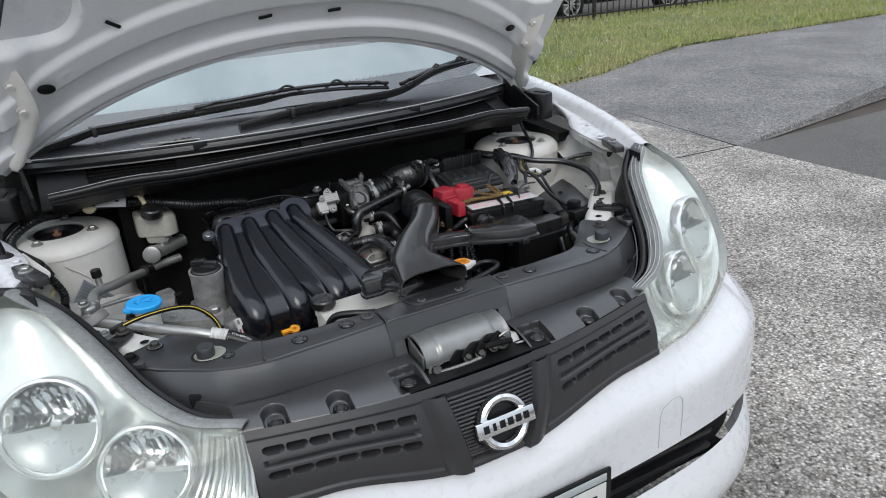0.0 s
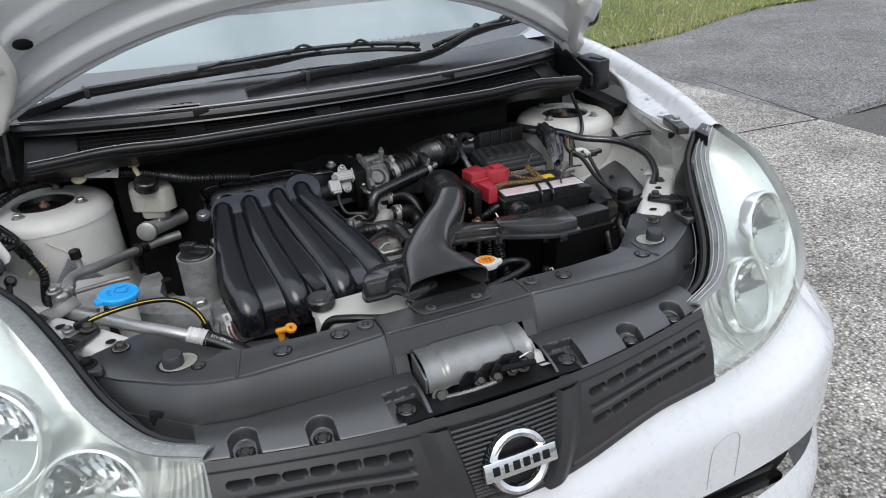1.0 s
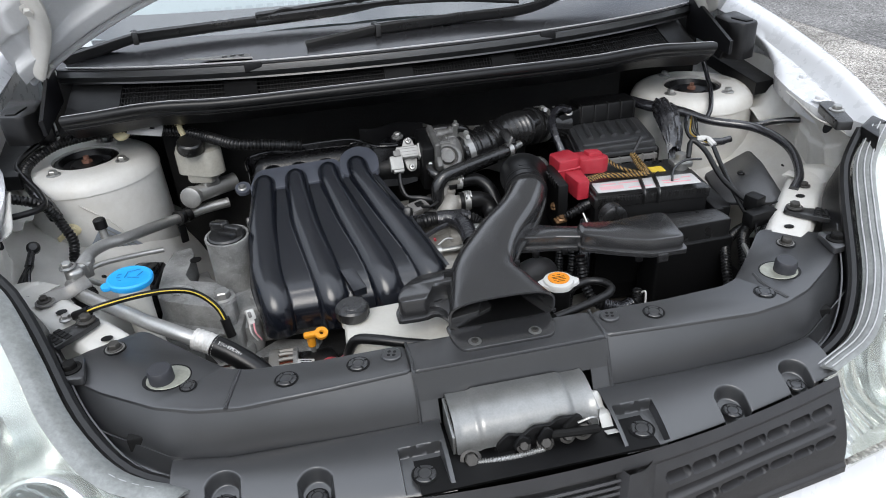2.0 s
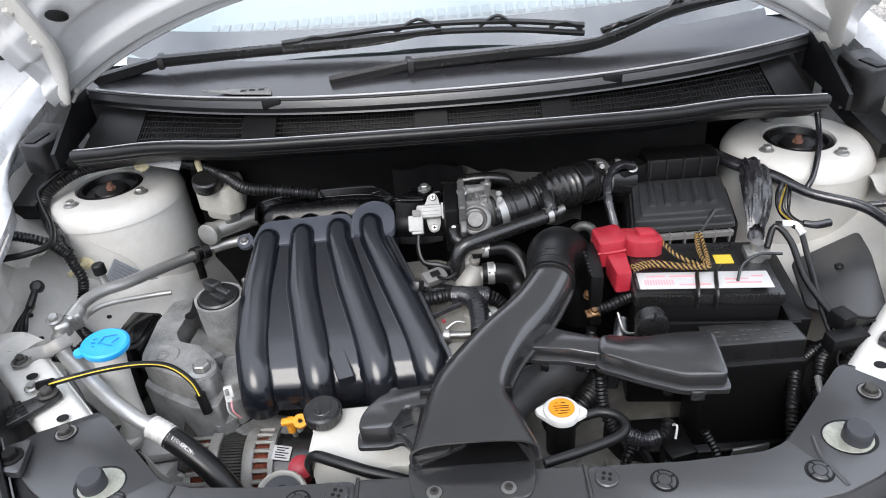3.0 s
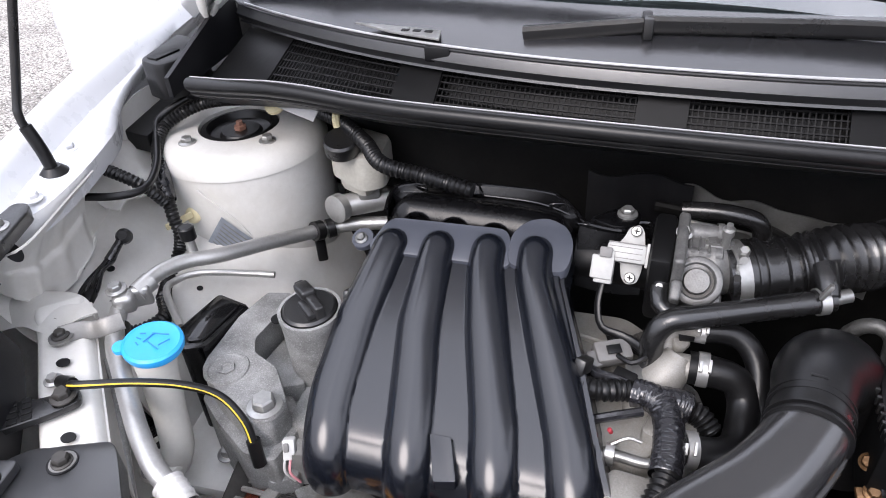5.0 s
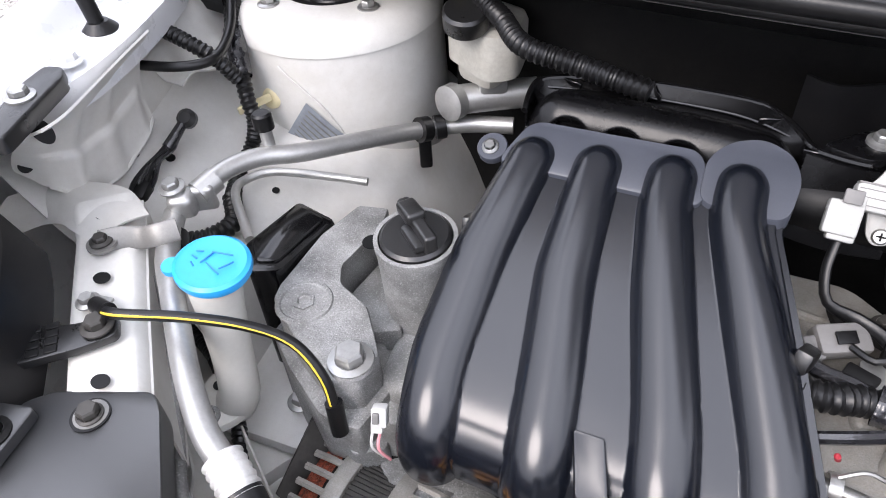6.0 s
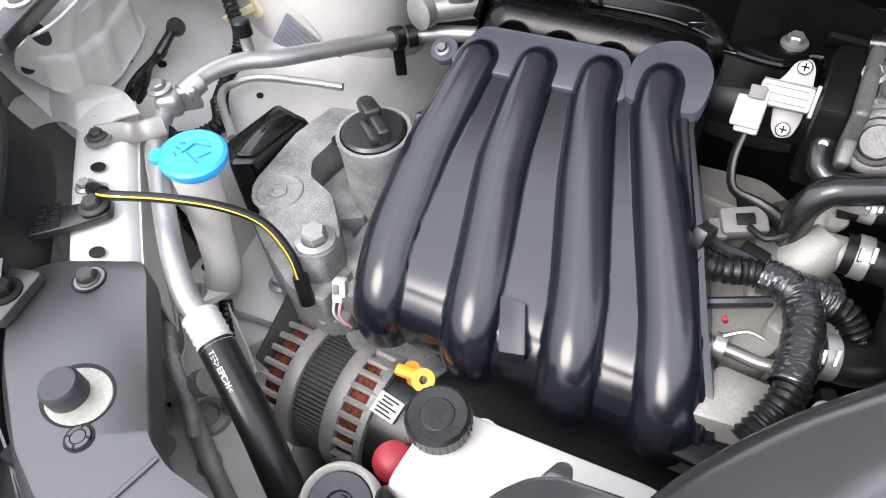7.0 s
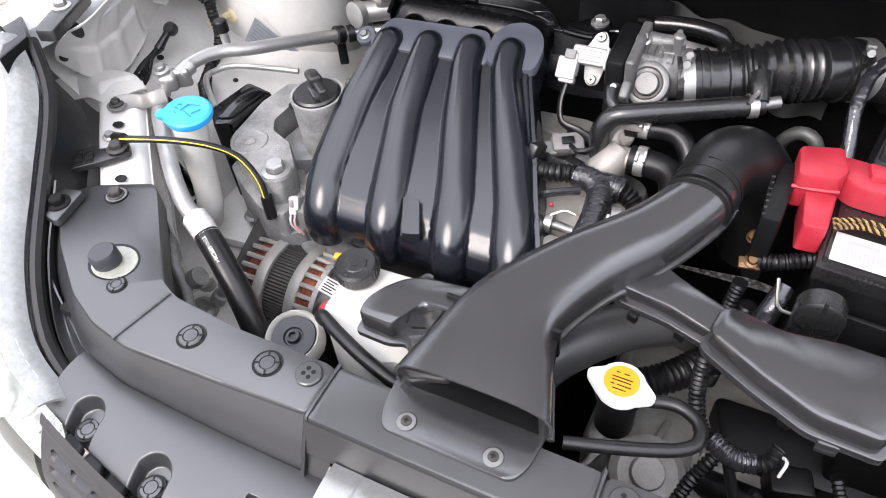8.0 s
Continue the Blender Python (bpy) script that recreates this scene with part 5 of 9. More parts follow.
    for k in range(4):
        part("hole", lathe([(0.0022, 0), (0.0022, 0.0003), (0, 0.0003)], (s * 0.139 + 0.0045 * math.cos(k * math.pi / 2 + 0.5), 1.051 + 0.0045 * math.sin(k * math.pi / 2 + 0.5), 0.8088), (0, 0, 1), 10), INK, plug)
    for x in (0.246, 0.344):
        y = grille_top(x)[0] + 0.022
        c = clip(x, y - 0.003, 0.7300, 0.0105)
    x, y = 0.128, 0.925
    clip(x, y, 0.7345, 0.0125)
    # rubber bonnet stop in an oval hole
    stop = thing("bonnet_stop", (s * 0.407, 1.082, 0.805), "grey-black rubber bonnet stop on a pale steel seat", "bonnet stop", "bonnet stops")
    part("hole_edge", lathe([(0.0285, 0), (0.0285, 0.0003), (0, 0.0003)], (s * 0.402, 1.085, 0.8052), (0, 0, 1), 36, 0.85), INK, stop)
    part("seat", lathe([(0.0255, 0), (0.025, 0.0006), (0, 0.0006)], (s * 0.4005, 1.0845, 0.8056), (0, 0, 1), 32, 0.85), SEATM, stop)
    part("rubber", lathe([(0.0145, 0), (0.0145, 0.014), (0.0125, 0.017), (0, 0.0175)], (s * 0.407, 1.082, 0.806), (0, -0.05, 1), 28), STOPM, stop)
    bx, by = (-0.474, 1.163) if s < 0 else (0.455, 1.147)
    part("bolt_seat", lathe([(0.0135, 0), (0.0135, 0.001), (0, 0.001)], (bx, by, 0.8052), (0, 0, 1), 28), INK, side)
    part("seat_ring", lathe([(0.0118, 0), (0.0118, 0.0009), (0, 0.0009)], (bx, by + 0.0005, 0.8054), (0, 0, 1), 28), STRAP, side)
    bolt("bolt", (bx, by, 0.806), side, (0, 0, 1), 0.0075, LAMIN, 1.25)
    tab = part("side_tab", prism(rounded([(s * 0.495, 1.098), (s * 0.533, 1.105), (s * 0.537, 1.14), (s * 0.505, 1.15)], 0.008), 0.806, 0.815, 0.002), PANEL, side)
    bolt("bolt", (s * 0.515, 1.122, 0.815), tab, (0, 0, 1), 0.0085, DARK)

mid = part("centre_cover", prism(rounded([(-0.119, 1.014), (0.119, 1.014), (0.119, 1.068), (-0.119, 1.068)], 0.004, 3), 0.78, 0.8065, 0.004), PANEL, cover)
part("centre_wall", sheet(lambda u, v: (lerp(-0.119, 0.119, u), lerp(1.0145, 1.003, v), lerp(0.803, 0.770, v)), 20, 4, 0.003), PANEL, mid)
for s in (1, -1):
    part("wall_cheek", sheet(lambda u, v: (s * lerp(0.095, 0.119, u), lerp(1.003, 0.99, v), lerp(0.770, 0.742, v)), 4, 4, 0.003), PANEL, mid)
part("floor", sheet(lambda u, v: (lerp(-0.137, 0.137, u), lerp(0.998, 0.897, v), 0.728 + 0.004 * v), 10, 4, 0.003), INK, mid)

latch = thing("bonnet_latch", (0, 0.95, 0.73), "bare steel latch cover plate with black bonnet latch", "latch")
PLP = [(1.000, 0.772), (0.985, 0.7745), (0.968, 0.772), (0.953, 0.765), (0.944, 0.752), (0.941, 0.738)]


def latch_skin(u, v):
    """A folded plate: nearly flat on top, rolled down at the front, with a raised middle."""
    y, z = track([(0, *p) for p in PLP], v).yz
    lift = 0.0035 * smooth(0.16, 0.20, u) * smooth(0.84, 0.80, u) + 0.0015 * smooth(0.05, 0.0, min(u, 1 - u))
    return Vector((lerp(-0.088, 0.080, u), y - 0.4 * lift, z + lift))


plate_l = part("cover_plate", sheet(latch_skin, 60, 20, 0.003), LATCHM, latch, "brushed zinc-plated steel plate", angle=40)
for sx in (-0.0895, 0.0815):
    part("plate_ear", prism(rounded([(sx - 0.0018, 0.998), (sx + 0.0018, 0.998), (sx + 0.0018, 0.944), (sx - 0.0018, 0.944)], 0.001), 0.735, lambda x, y: 0.772 - 0.012 * smooth(0.962, 0.944, y), 0.0008), LATCHM, plate_l)


def upright(pts, y0, y1, rad=0.004):
    """An outline in x and z, given depth from y0 to y1."""
    bm = prism(rounded(pts, rad), 0, y1 - y0, 0.0008)
    bm.transform(Matrix(((1, 0, 0, 0), (0, 0, -1, y1), (0, 1, 0, 0), (0, 0, 0, 1))))
    return bm


part("base_plate", upright([(-0.040, 0.728), (-0.044, 0.744), (-0.030, 0.758), (-0.012, 0.752), (0.0, 0.762), (0.020, 0.760), (0.030, 0.768), (0.052, 0.765), (0.068, 0.750), (0.070, 0.730)], 0.934, 0.938), INK, latch, "black pressed latch plate")
part("claw", upright([(-0.018, 0.730), (-0.026, 0.744), (-0.016, 0.757), (-0.004, 0.750), (-0.008, 0.741), (0.002, 0.733)], 0.928, 0.933), INK, latch, "black latch claw")
part("pawl", upright([(0.006, 0.732), (0.002, 0.748), (0.012, 0.764), (0.022, 0.758), (0.018, 0.744), (0.026, 0.733)], 0.927, 0.931), INK, latch)
part("striker_arm", upright([(0.030, 0.735), (0.034, 0.756), (0.050, 0.772), (0.058, 0.764), (0.046, 0.750), (0.048, 0.736)], 0.929, 0.934), DARK, latch)
for x, z, r in ((-0.074, 0.733, 0.008), (-0.014, 0.742, 0.0055), (0.012, 0.740, 0.0065), (0.038, 0.744, 0.006), (0.058, 0.745, 0.008)):
    bolt("bolt", (x, 0.930 if abs(x) < 0.05 else 0.934, z), latch, (0, -0.8, 0.6), r, LAMIN)
part("cross_bar", rbox((0.012, 0.945, 0.732), (0.115, 0.016, 0.018), 0.004), DARK, latch)
part("release_wire", tube([(0.050, 0.928, 0.762), (0.064, 0.926, 0.768), (0.074, 0.930, 0.760), (0.078, 0.936, 0.744)], 0.0016, 6, 0.004), STEEL, latch)
part("spring", tube([(-0.07, 0.928, 0.732), (-0.03, 0.924, 0.733), (0.01, 0.926, 0.734)], 0.0045, 8, corr=(0.003, 0.0014)), STEEL, latch)
part("lever", tube([(0.02, 0.93, 0.75), (0.05, 0.925, 0.752), (0.075, 0.93, 0.745)], 0.005, 8, 0.01), DARK, latch)
part("foil", sheet(lambda u, v: (lerp(0.086, 0.10, u), lerp(0.99, 0.925, v), 0.745 - 0.012 * v + 0.004 * math.sin(v * 14)), 3, 12, 0.001), WHITEP, latch)

# ---- engine ----
ZC = lambda y: 0.772 + 0.526 * (y - 1.278)
SPINE = [(1.490, 0.881), (1.44, 0.857), (1.36, 0.815), (1.312, 0.790), (1.284, 0.773), (1.267, 0.754), (1.263, 0.732), (1.270, 0.700)]


def spine(v):
    p = track([(0, y, z) for y, z in SPINE], v)
    q = track([(0, y, z) for y, z in SPINE], min(v + 0.01, 1)) - track([(0, y, z) for y, z in SPINE], max(v - 0.01, 0))
    n = Vector((0, q.z, -q.y)).normalized()
    return p, (n if n.z > 0 or n.y < 0 else -n)


RUN_Y = (1.240, 1.270, 1.316, 1.390, 1.455, 1.520)
RUNNERS = ((-0.276, -0.280, -0.289, -0.2885, -0.2790, -0.272), (-0.194, -0.1965, -0.2055, -0.2225, -0.2265, -0.2265), (-0.110, -0.1140, -0.1250, -0.1520, -0.1720, -0.174), (-0.038, -0.0415, -0.0560, -0.0910, -0.1225, -0.128))
EDGE_L, EDGE_R = (-0.303, -0.310, -0.318, -0.316, -0.302, -0.296), (0.006, 0.0, -0.022, -0.055, -0.087, -0.090)
HALF = (0.0225, 0.0228, 0.0230, 0.0222, 0.0195, 0.0185)


def at_y(table, y):
    """A value of a table over RUN_Y, smoothly joined."""
    return float(np.interp(y, RUN_Y, table))


def cover_skin(u, v):
    p, n = spine(v)
    ym = p.y if v < 0.62 else min(p.y, 1.284 - 0.06 * (v - 0.62))
    x = lerp(at_y(EDGE_L, ym), at_y(EDGE_R, ym), u)
    half, h = at_y(HALF, ym), 0.0
    for k, run in enumerate(RUNNERS):
        xc = (at_y(run, ym - 0.012) + at_y(run, ym) * 2 + at_y(run, ym + 0.012)) / 4
        start = max(0.0, p.y - (1.462 + 0.005 * k)) * 1.0
        d = math.hypot(x - xc, start) / half
        if d < 1:
            h = max(h, (1 - d ** 2.1) ** 0.72)
    wide = smooth(1.47, 1.30, ym)
    hh = lerp(0.0185, 0.0125, wide)
    edge = min(u, 1 - u)
    low = smooth(0.56, 0.60, v) * (1 - smooth(0.0, 0.35, h))
    drop = -0.030 * (1 - smooth(0.0, 0.022, edge)) - 0.0008 * low - 0.02 * smooth(0.93, 1.0, v)
    lip = -0.004 * (1 - smooth(0.040, 0.046, edge)) * (1 - smooth(0.0, 0.1, h))
    return p + n * (h * hh + drop + lip) + Vector((x, 0, 0))


ecover = thing("engine_cover", (-0.16, 1.37, 0.70), "glossy black ribbed intake manifold cover with four runners", "engine cover")
part("shell", sheet(cover_skin, 230, 100, 0.0), GLOSSY, ecover, angle=60)


def plateau(pts, lift, th, bev=0.001, rad=0.012):
    bm = prism(rounded(pts, rad, 5), lambda x, y: ZC(y) + 0.012 + lift - th, lambda x, y: ZC(y) + 0.012 + lift, bev)
    return bm


FLANGE = mat("grey_flange_plastic", (0.055, 0.060, 0.075), 0.36, var=0.1, scale=10, grain=900, bump=0.05)
part("runner_flange", plateau([(-0.304, 1.452), (-0.150, 1.456), (-0.146, 1.464), (-0.156, 1.494), (-0.288, 1.489)], -0.009, 0.012), FLANGE, ecover, "slate-grey scalloped runner flange")
part("runner_flange", plateau([(-0.151, 1.458), (-0.090, 1.458), (-0.088, 1.488), (-0.098, 1.504), (-0.120, 1.511), (-0.141, 1.504), (-0.153, 1.490)], -0.008, 0.012), FLANGE, ecover)
lugp = part("flange_lug", lathe([(0.0125, -0.004), (0.0125, 0.002), (0.0118, 0.003), (0, 0.003)], (-0.312, 1.466, 0.868), (0, -0.46, 0.88), 28), FLANGE, ecover)
bolt("bolt", (-0.313, 1.464, 0.870), lugp, (0, -0.46, 0.88), 0.0045, LATCHM)
part("tab", plateau([(-0.166, 1.262), (-0.146, 1.266), (-0.160, 1.299), (-0.181, 1.298)], -0.006, 0.012, 0.001, 0.002), GLOSSY, ecover)
part("side_clip", rbox((-0.058, 1.388, ZC(1.388) - 0.008), (0.012, 0.022, 0.016), 0.003, (-28, 0, -20)), PLASTIC, ecover)
part("side_clip", rbox((-0.306, 1.41, ZC(1.41) - 0.008), (0.012, 0.02, 0.016), 0.003, (-28, 0, 8)), PLASTIC, ecover)

DUCTB = mat("black_plenum_plastic", (0.004, 0.004, 0.0045), 0.26, spec=0.3, var=0.15, bump=0.02)
plenum = thing("intake_plenum", (-0.18, 1.53, 0.80), "glossy black intake plenum behind the engine cover", "plenum")
DIMPLES = (-0.262, -0.219, -0.174)
SECT = [(1.484, 0.830), (1.491, 0.852), (1.498, 0.870), (1.505, 0.884), (1.515, 0.8925), (1.528, 0.893), (1.542, 0.887), (1.553, 0.879), (1.558, 0.870)]


def chamber(u, v):
    """A long rounded chamber with domed ends and thumbprints over three of the runners."""
    x = lerp(-0.303, -0.090, u)
    end = min(x + 0.303, -0.090 - x)
    shrink = 1 - (1 - min(end / 0.030, 1)) ** 2
    y, z = track([(0, *p) for p in SECT], v).yz
    droop = 0.004 * smooth(-0.16, -0.09, x)
    z = lerp(0.835, z, 0.30 + 0.70 * shrink ** 0.5) - droop
    y = lerp(1.528, y, 0.45 + 0.55 * shrink ** 0.5)
    dip = 0.0
    for xd in DIMPLES:
        q = ((x - xd) / 0.0155) ** 2 + (max(z - 0.868, 0) / 0.0165) ** 2
        dip = max(dip, smooth(1.15, 0.75, q) * smooth(0.40, 0.30, v))
    return Vector((x, y + 0.009 * dip, z - 0.004 * dip))


part("chamber", sheet(chamber, 150, 60), DUCTB, plenum, angle=70)
RIMP = [(-0.302, 1.508, 0.880), (-0.306, 1.534, 0.885), (-0.300, 1.551, 0.887), (-0.262, 1.565, 0.888), (-0.207, 1.574, 0.888), (-0.136, 1.577, 0.887), (-0.113, 1.565, 0.887), (-0.094, 1.543, 0.886), (-0.083, 1.530, 0.885), (-0.045, 1.527, 0.884), (-0.036, 1.543, 0.884), (-0.020, 1.547, 0.884), (-0.016, 1.535, 0.884)]
part("rim", tube(RIMP, 0.0028, 8, 0.006), GLOSSB, plenum)
part("rim_fold", sheet(lambda u, v: track(RIMP, u) + Vector((0, 0.001, -0.030 * v - 0.001)), 80, 3, 0.002), DUCTB, plenum)
part("ledge", sheet(lambda u, v: track(RIMP[1:9], u).lerp(Vector((lerp(-0.297, -0.088, u), 1.540, 0.870)), v) - Vector((0, 0, 0.005 * math.sin(v * math.pi))), 50, 5, 0.002), DUCTB, plenum)
part("inner_line", tube([track(RIMP[2:8], i / 12).lerp(Vector((lerp(-0.29, -0.095, i / 12), 1.540, 0.874)), 0.42) + Vector((0, 0, 0.0005)) for i in range(13)], 0.0013, 6, 0.008), GLOSSB, plenum)
for i in (2.4, 3.9, 6.2, 8.3):
    p = track(RIMP, i / 12)
    d = Vector((-0.19, 1.53, p.z)) - p
    d.z = 0
    part("web", rbox(p + d.normalized() * 0.010 + Vector((0, 0, -0.002)), (0.0024, 0.020, 0.006), 0.0008, (0, 0, math.degrees(math.atan2(d.y, d.x)) + 90), 1), GLOSSB, plenum)
part("outlet", tube([(-0.115, 1.534, 0.838), (-0.05, 1.532, 0.840), (-0.002, 1.528, 0.846)], [0.026, 0.026, 0.028], 24, 0.01), INK, plenum)
part("outlet_box", rbox((-0.004, 1.512, 0.857), (0.022, 0.074, 0.084), 0.006, (8, 0, 0)), INK, plenum)
part("outlet_web", sheet(lambda u, v: (lerp(-0.09, -0.02, u), lerp(1.528, 1.508, v), lerp(0.883, 0.82, v) - 0.004 * math.sin(u * math.pi)), 12, 6, 0.003), DUCTB, plenum)
lug = part("lug", prism(rounded([(-0.082, 1.533), (-0.058, 1.560), (-0.048, 1.567), (-0.036, 1.565), (-0.029, 1.552), (-0.033, 1.532), (-0.05, 1.524)], 0.008), 0.880, 0.8895, 0.002), DUCTB, plenum)
part("lug_washer", lathe([(0.0105, 0), (0.0105, 0.0012), (0, 0.0012)], (-0.044, 1.549, 0.8895), (0, 0, 1), 24), STEEL, lug)
bolt("bolt", (-0.044, 1.549, 0.8905), lug, (0, 0, 1), 0.0068)

block = thing("engine_block", (-0.15, 1.36, 0.32), "grimy aluminium engine block and valve cover", "engine")
part("crankcase", rbox((-0.155, 1.38, 0.51), (0.36, 0.28, 0.34), 0.02), DARK, block)
part("valve_cover", prism(rounded([(-0.345, 1.30), (-0.02, 1.32), (0.055, 1.36), (0.06, 1.47), (-0.02, 1.50), (-0.37, 1.47)], 0.02), 0.66, 0.742, 0.012), CAST, block, "bare cast-aluminium valve cover")
part("head_cover", prism(rounded([(-0.13, 1.50), (-0.03, 1.505), (0.015, 1.475), (0.030, 1.40), (0.012, 1.335), (-0.06, 1.33), (-0.10, 1.40)], 0.012), 0.70, lambda x, y: 0.772 + 0.10 * (y - 1.33), 0.006), CASTL, block, "pale cast cover beside the manifold")
part("timing_case", prism(rounded([(-0.37, 1.285), (-0.31, 1.28), (-0.30, 1.50), (-0.375, 1.50)], 0.015), 0.42, 0.725, 0.01), CAST, block)
part("head_ledge", prism(rounded([(-0.03, 1.272), (0.03, 1.278), (0.045, 1.318), (-0.02, 1.322)], 0.008), 0.66, 0.772, 0.006), CASTL, block)
part("cover_ridge", tube([(-0.115, 1.485, 0.788), (-0.07, 1.465, 0.786), (-0.035, 1.462, 0.786), (-0.01, 1.47, 0.787)], 0.004, 8, 0.006), CASTL, block)
part("side_lug", prism(rounded([(0.0, 1.355), (0.035, 1.345), (0.055, 1.37), (0.045, 1.40), (0.01, 1.395)], 0.008), 0.73, 0.787, 0.006), CASTL, block)
part("front_face", rbox((-0.16, 1.26, 0.60), (0.30, 0.05, 0.12), 0.015), DARK, block)
for x, y, z in ((-0.165, 1.232, 0.69), (-0.25, 1.236, 0.655), (-0.06, 1.236, 0.68)):
    bolt("bolt", (x, y, z), block, (0, -0.6, 0.8), 0.008)
for x, y in ((0.03, 1.34), (0.045, 1.42), (0.0, 1.46)):
    bolt("bolt", (x, y, 0.742), block, (0, 0, 1), 0.007)

# gearbox and lower members below the battery
gear = thing("gearbox", (0.22, 1.25, 0.42), "dusty cast-aluminium gearbox low under the battery tray", "gearbox")
part("case", prism(rounded([(0.07, 1.19), (0.16, 1.15), (0.30, 1.16), (0.36, 1.22), (0.36, 1.42), (0.08, 1.44)], 0.03), 0.36, lambda x, y: 0.585 + 0.02 * math.sin(x * 40) + 0.02 * math.sin(y * 33), 0.02, 0.02), CASTL, gear)
for i in range(5):
    part("rib", rbox((0.10 + i * 0.045, 1.20 + 0.012 * (i % 2), 0.59), (0.008, 0.09, 0.03), 0.003, (0, 0, 12 * (i - 2))), CASTL, gear)
part("drum", lathe([(0.038, 0), (0.038, 0.03), (0.030, 0.036), (0.018, 0.034), (0.016, 0.044), (0, 0.045)], (0.145, 1.185, 0.60), (0.1, -0.4, 0.9), 28), CASTL, gear)
for x, y in ((0.12, 1.17), (0.21, 1.168), (0.30, 1.18), (0.345, 1.25)):
    bolt("bolt", (x, y, 0.60), gear, (0, -0.3, 0.9), 0.009)
brk = thing("radiator_bracket", (0.30, 1.10, 0.66), "bare steel radiator bracket with a bent tab", "bracket")
part("strap", join(rbox((0.27, 1.095, 0.735), (0.16, 0.014, 0.003), 0.001, (0, 0, 4)), rbox((0.235, 1.105, 0.725), (0.022, 0.003, 0.03), 0.001, (0, 0, 10)), rbox((0.345, 1.10, 0.715), (0.03, 0.004, 0.04), 0.001)), STEEL, brk)
part("leg", rbox((0.35, 1.085, 0.60), (0.02, 0.02, 0.25), 0.003), DARK, brk)

# oil filler
filler = thing("oil_filler", (-0.342, 1.39, 0.72), "cast-aluminium oil filler neck with a black twist cap", "oil filler")
part("neck", lathe([(0.043, 0.0), (0.036, 0.015), (0.0325, 0.03), (0.0325, 0.108), (0.0335, 0.112), (0.0335, 0.118), (0.030, 0.118), (0.029, 0.108), (0, 0.106)], (-0.342, 1.39, 0.712), (0, -0.05, 1), 44), CAST, filler)
cap = part("cap", lathe([(0.0285, 0.104), (0.0285, 0.119), (0.026, 0.1215), (0, 0.1215)], (-0.342, 1.39, 0.712), (0, -0.05, 1), 36), PLASTIC, filler, "black plastic oil cap")
part("grip", join(rbox((-0.342, 1.388, 0.838), (0.056, 0.011, 0.018), 0.003, (0, 0, -38), 3), rbox((-0.350, 1.394, 0.845), (0.026, 0.016, 0.010), 0.003, (0, -8, -38), 3), rbox((-0.337, 1.378, 0.836), (0.030, 0.016, 0.008), 0.003, (0, 0, -38))), PLASTIC, cap)
part("lug", join(lathe([(0.011, 0), (0.011, 0.014), (0, 0.014)], (-0.312, 1.335, 0.73), (0, 0, 1), 20), rbox((-0.325, 1.35, 0.728), (0.02, 0.05, 0.018), 0.005, (0, 0, 30))), CAST, filler)
bolt("bolt", (-0.312, 1.335, 0.744), filler, (0, 0, 1), 0.006)
part("base_flange", prism(rounded([(-0.395, 1.36), (-0.36, 1.325), (-0.315, 1.33), (-0.30, 1.38), (-0.33, 1.44), (-0.38, 1.44)], 0.012), 0.700, 0.718, 0.003), CAST, filler)
bolt("bolt", (-0.368, 1.337, 0.718), filler, (0, 0, 1), 0.0075)

# engine mount bracket
mount = thing("engine_mount", (-0.39, 1.34, 0.62), "rough cast-aluminium engine mount bracket", "engine mount")
part("casting", prism(rounded([(-0.449, 1.322), (-0.454, 1.340), (-0.448, 1.398), (-0.438, 1.445), (-0.410, 1.452), (-0.404, 1.425), (-0.415, 1.376), (-0.408, 1.362), (-0.370, 1.345), (-0.338, 1.308), (-0.341, 1.281), (-0.360, 1.271), (-0.413, 1.298)], 0.004), 0.66, lambda x, y: 0.7735 + 0.010 * smooth(1.36, 1.40, y), 0.0025), CAST, mount)
part("lower_body", prism(rounded([(-0.455, 1.315), (-0.456, 1.43), (-0.395, 1.455), (-0.365, 1.35), (-0.328, 1.318), (-0.335, 1.262), (-0.370, 1.262), (-0.42, 1.29)], 0.005), 0.60, 0.735, 0.003), CAST, mount)
part("step", prism(rounded([(-0.408, 1.356), (-0.366, 1.340), (-0.345, 1.352), (-0.375, 1.392), (-0.402, 1.420)], 0.004), 0.70, 0.750, 0.003), CAST, mount)
part("front_leg", prism(rounded([(-0.395, 1.280), (-0.342, 1.258), (-0.320, 1.275), (-0.335, 1.305)], 0.005), 0.56, 0.70, 0.005), CAST, mount)
part("bolt_pad", lathe([(0.019, 0), (0.0175, 0.0035), (0, 0.0035)], (-0.354, 1.293, 0.7725), (0, 0, 1), 26), CAST, mount)
boss = part("boss", lathe([(0.0245, 0.0), (0.0235, 0.0016), (0.0205, 0.0018), (0.0190, 0.0006), (0, 0.0004)], (-0.422, 1.329, 0.7735), (0, 0, 1), 36), CAST, mount)
part("boss_nut", lathe([(0.0095, 0), (0.0095, 0.0016), (0.006, 0.0022), (0.0045, 0.0006), (0, 0.0006)], (-0.422, 1.329, 0.7740), (0, 0, 1), 6), CAST, boss)
bolt("bolt", (-0.354, 1.293, 0.775), mount, (0, 0, 1), 0.0115)
part("hole", lathe([(0.009, 0), (0.009, 0.0008), (0, 0.0008)], (-0.400, 1.405, 0.784), (0, 0, 1), 20), INK, mount)
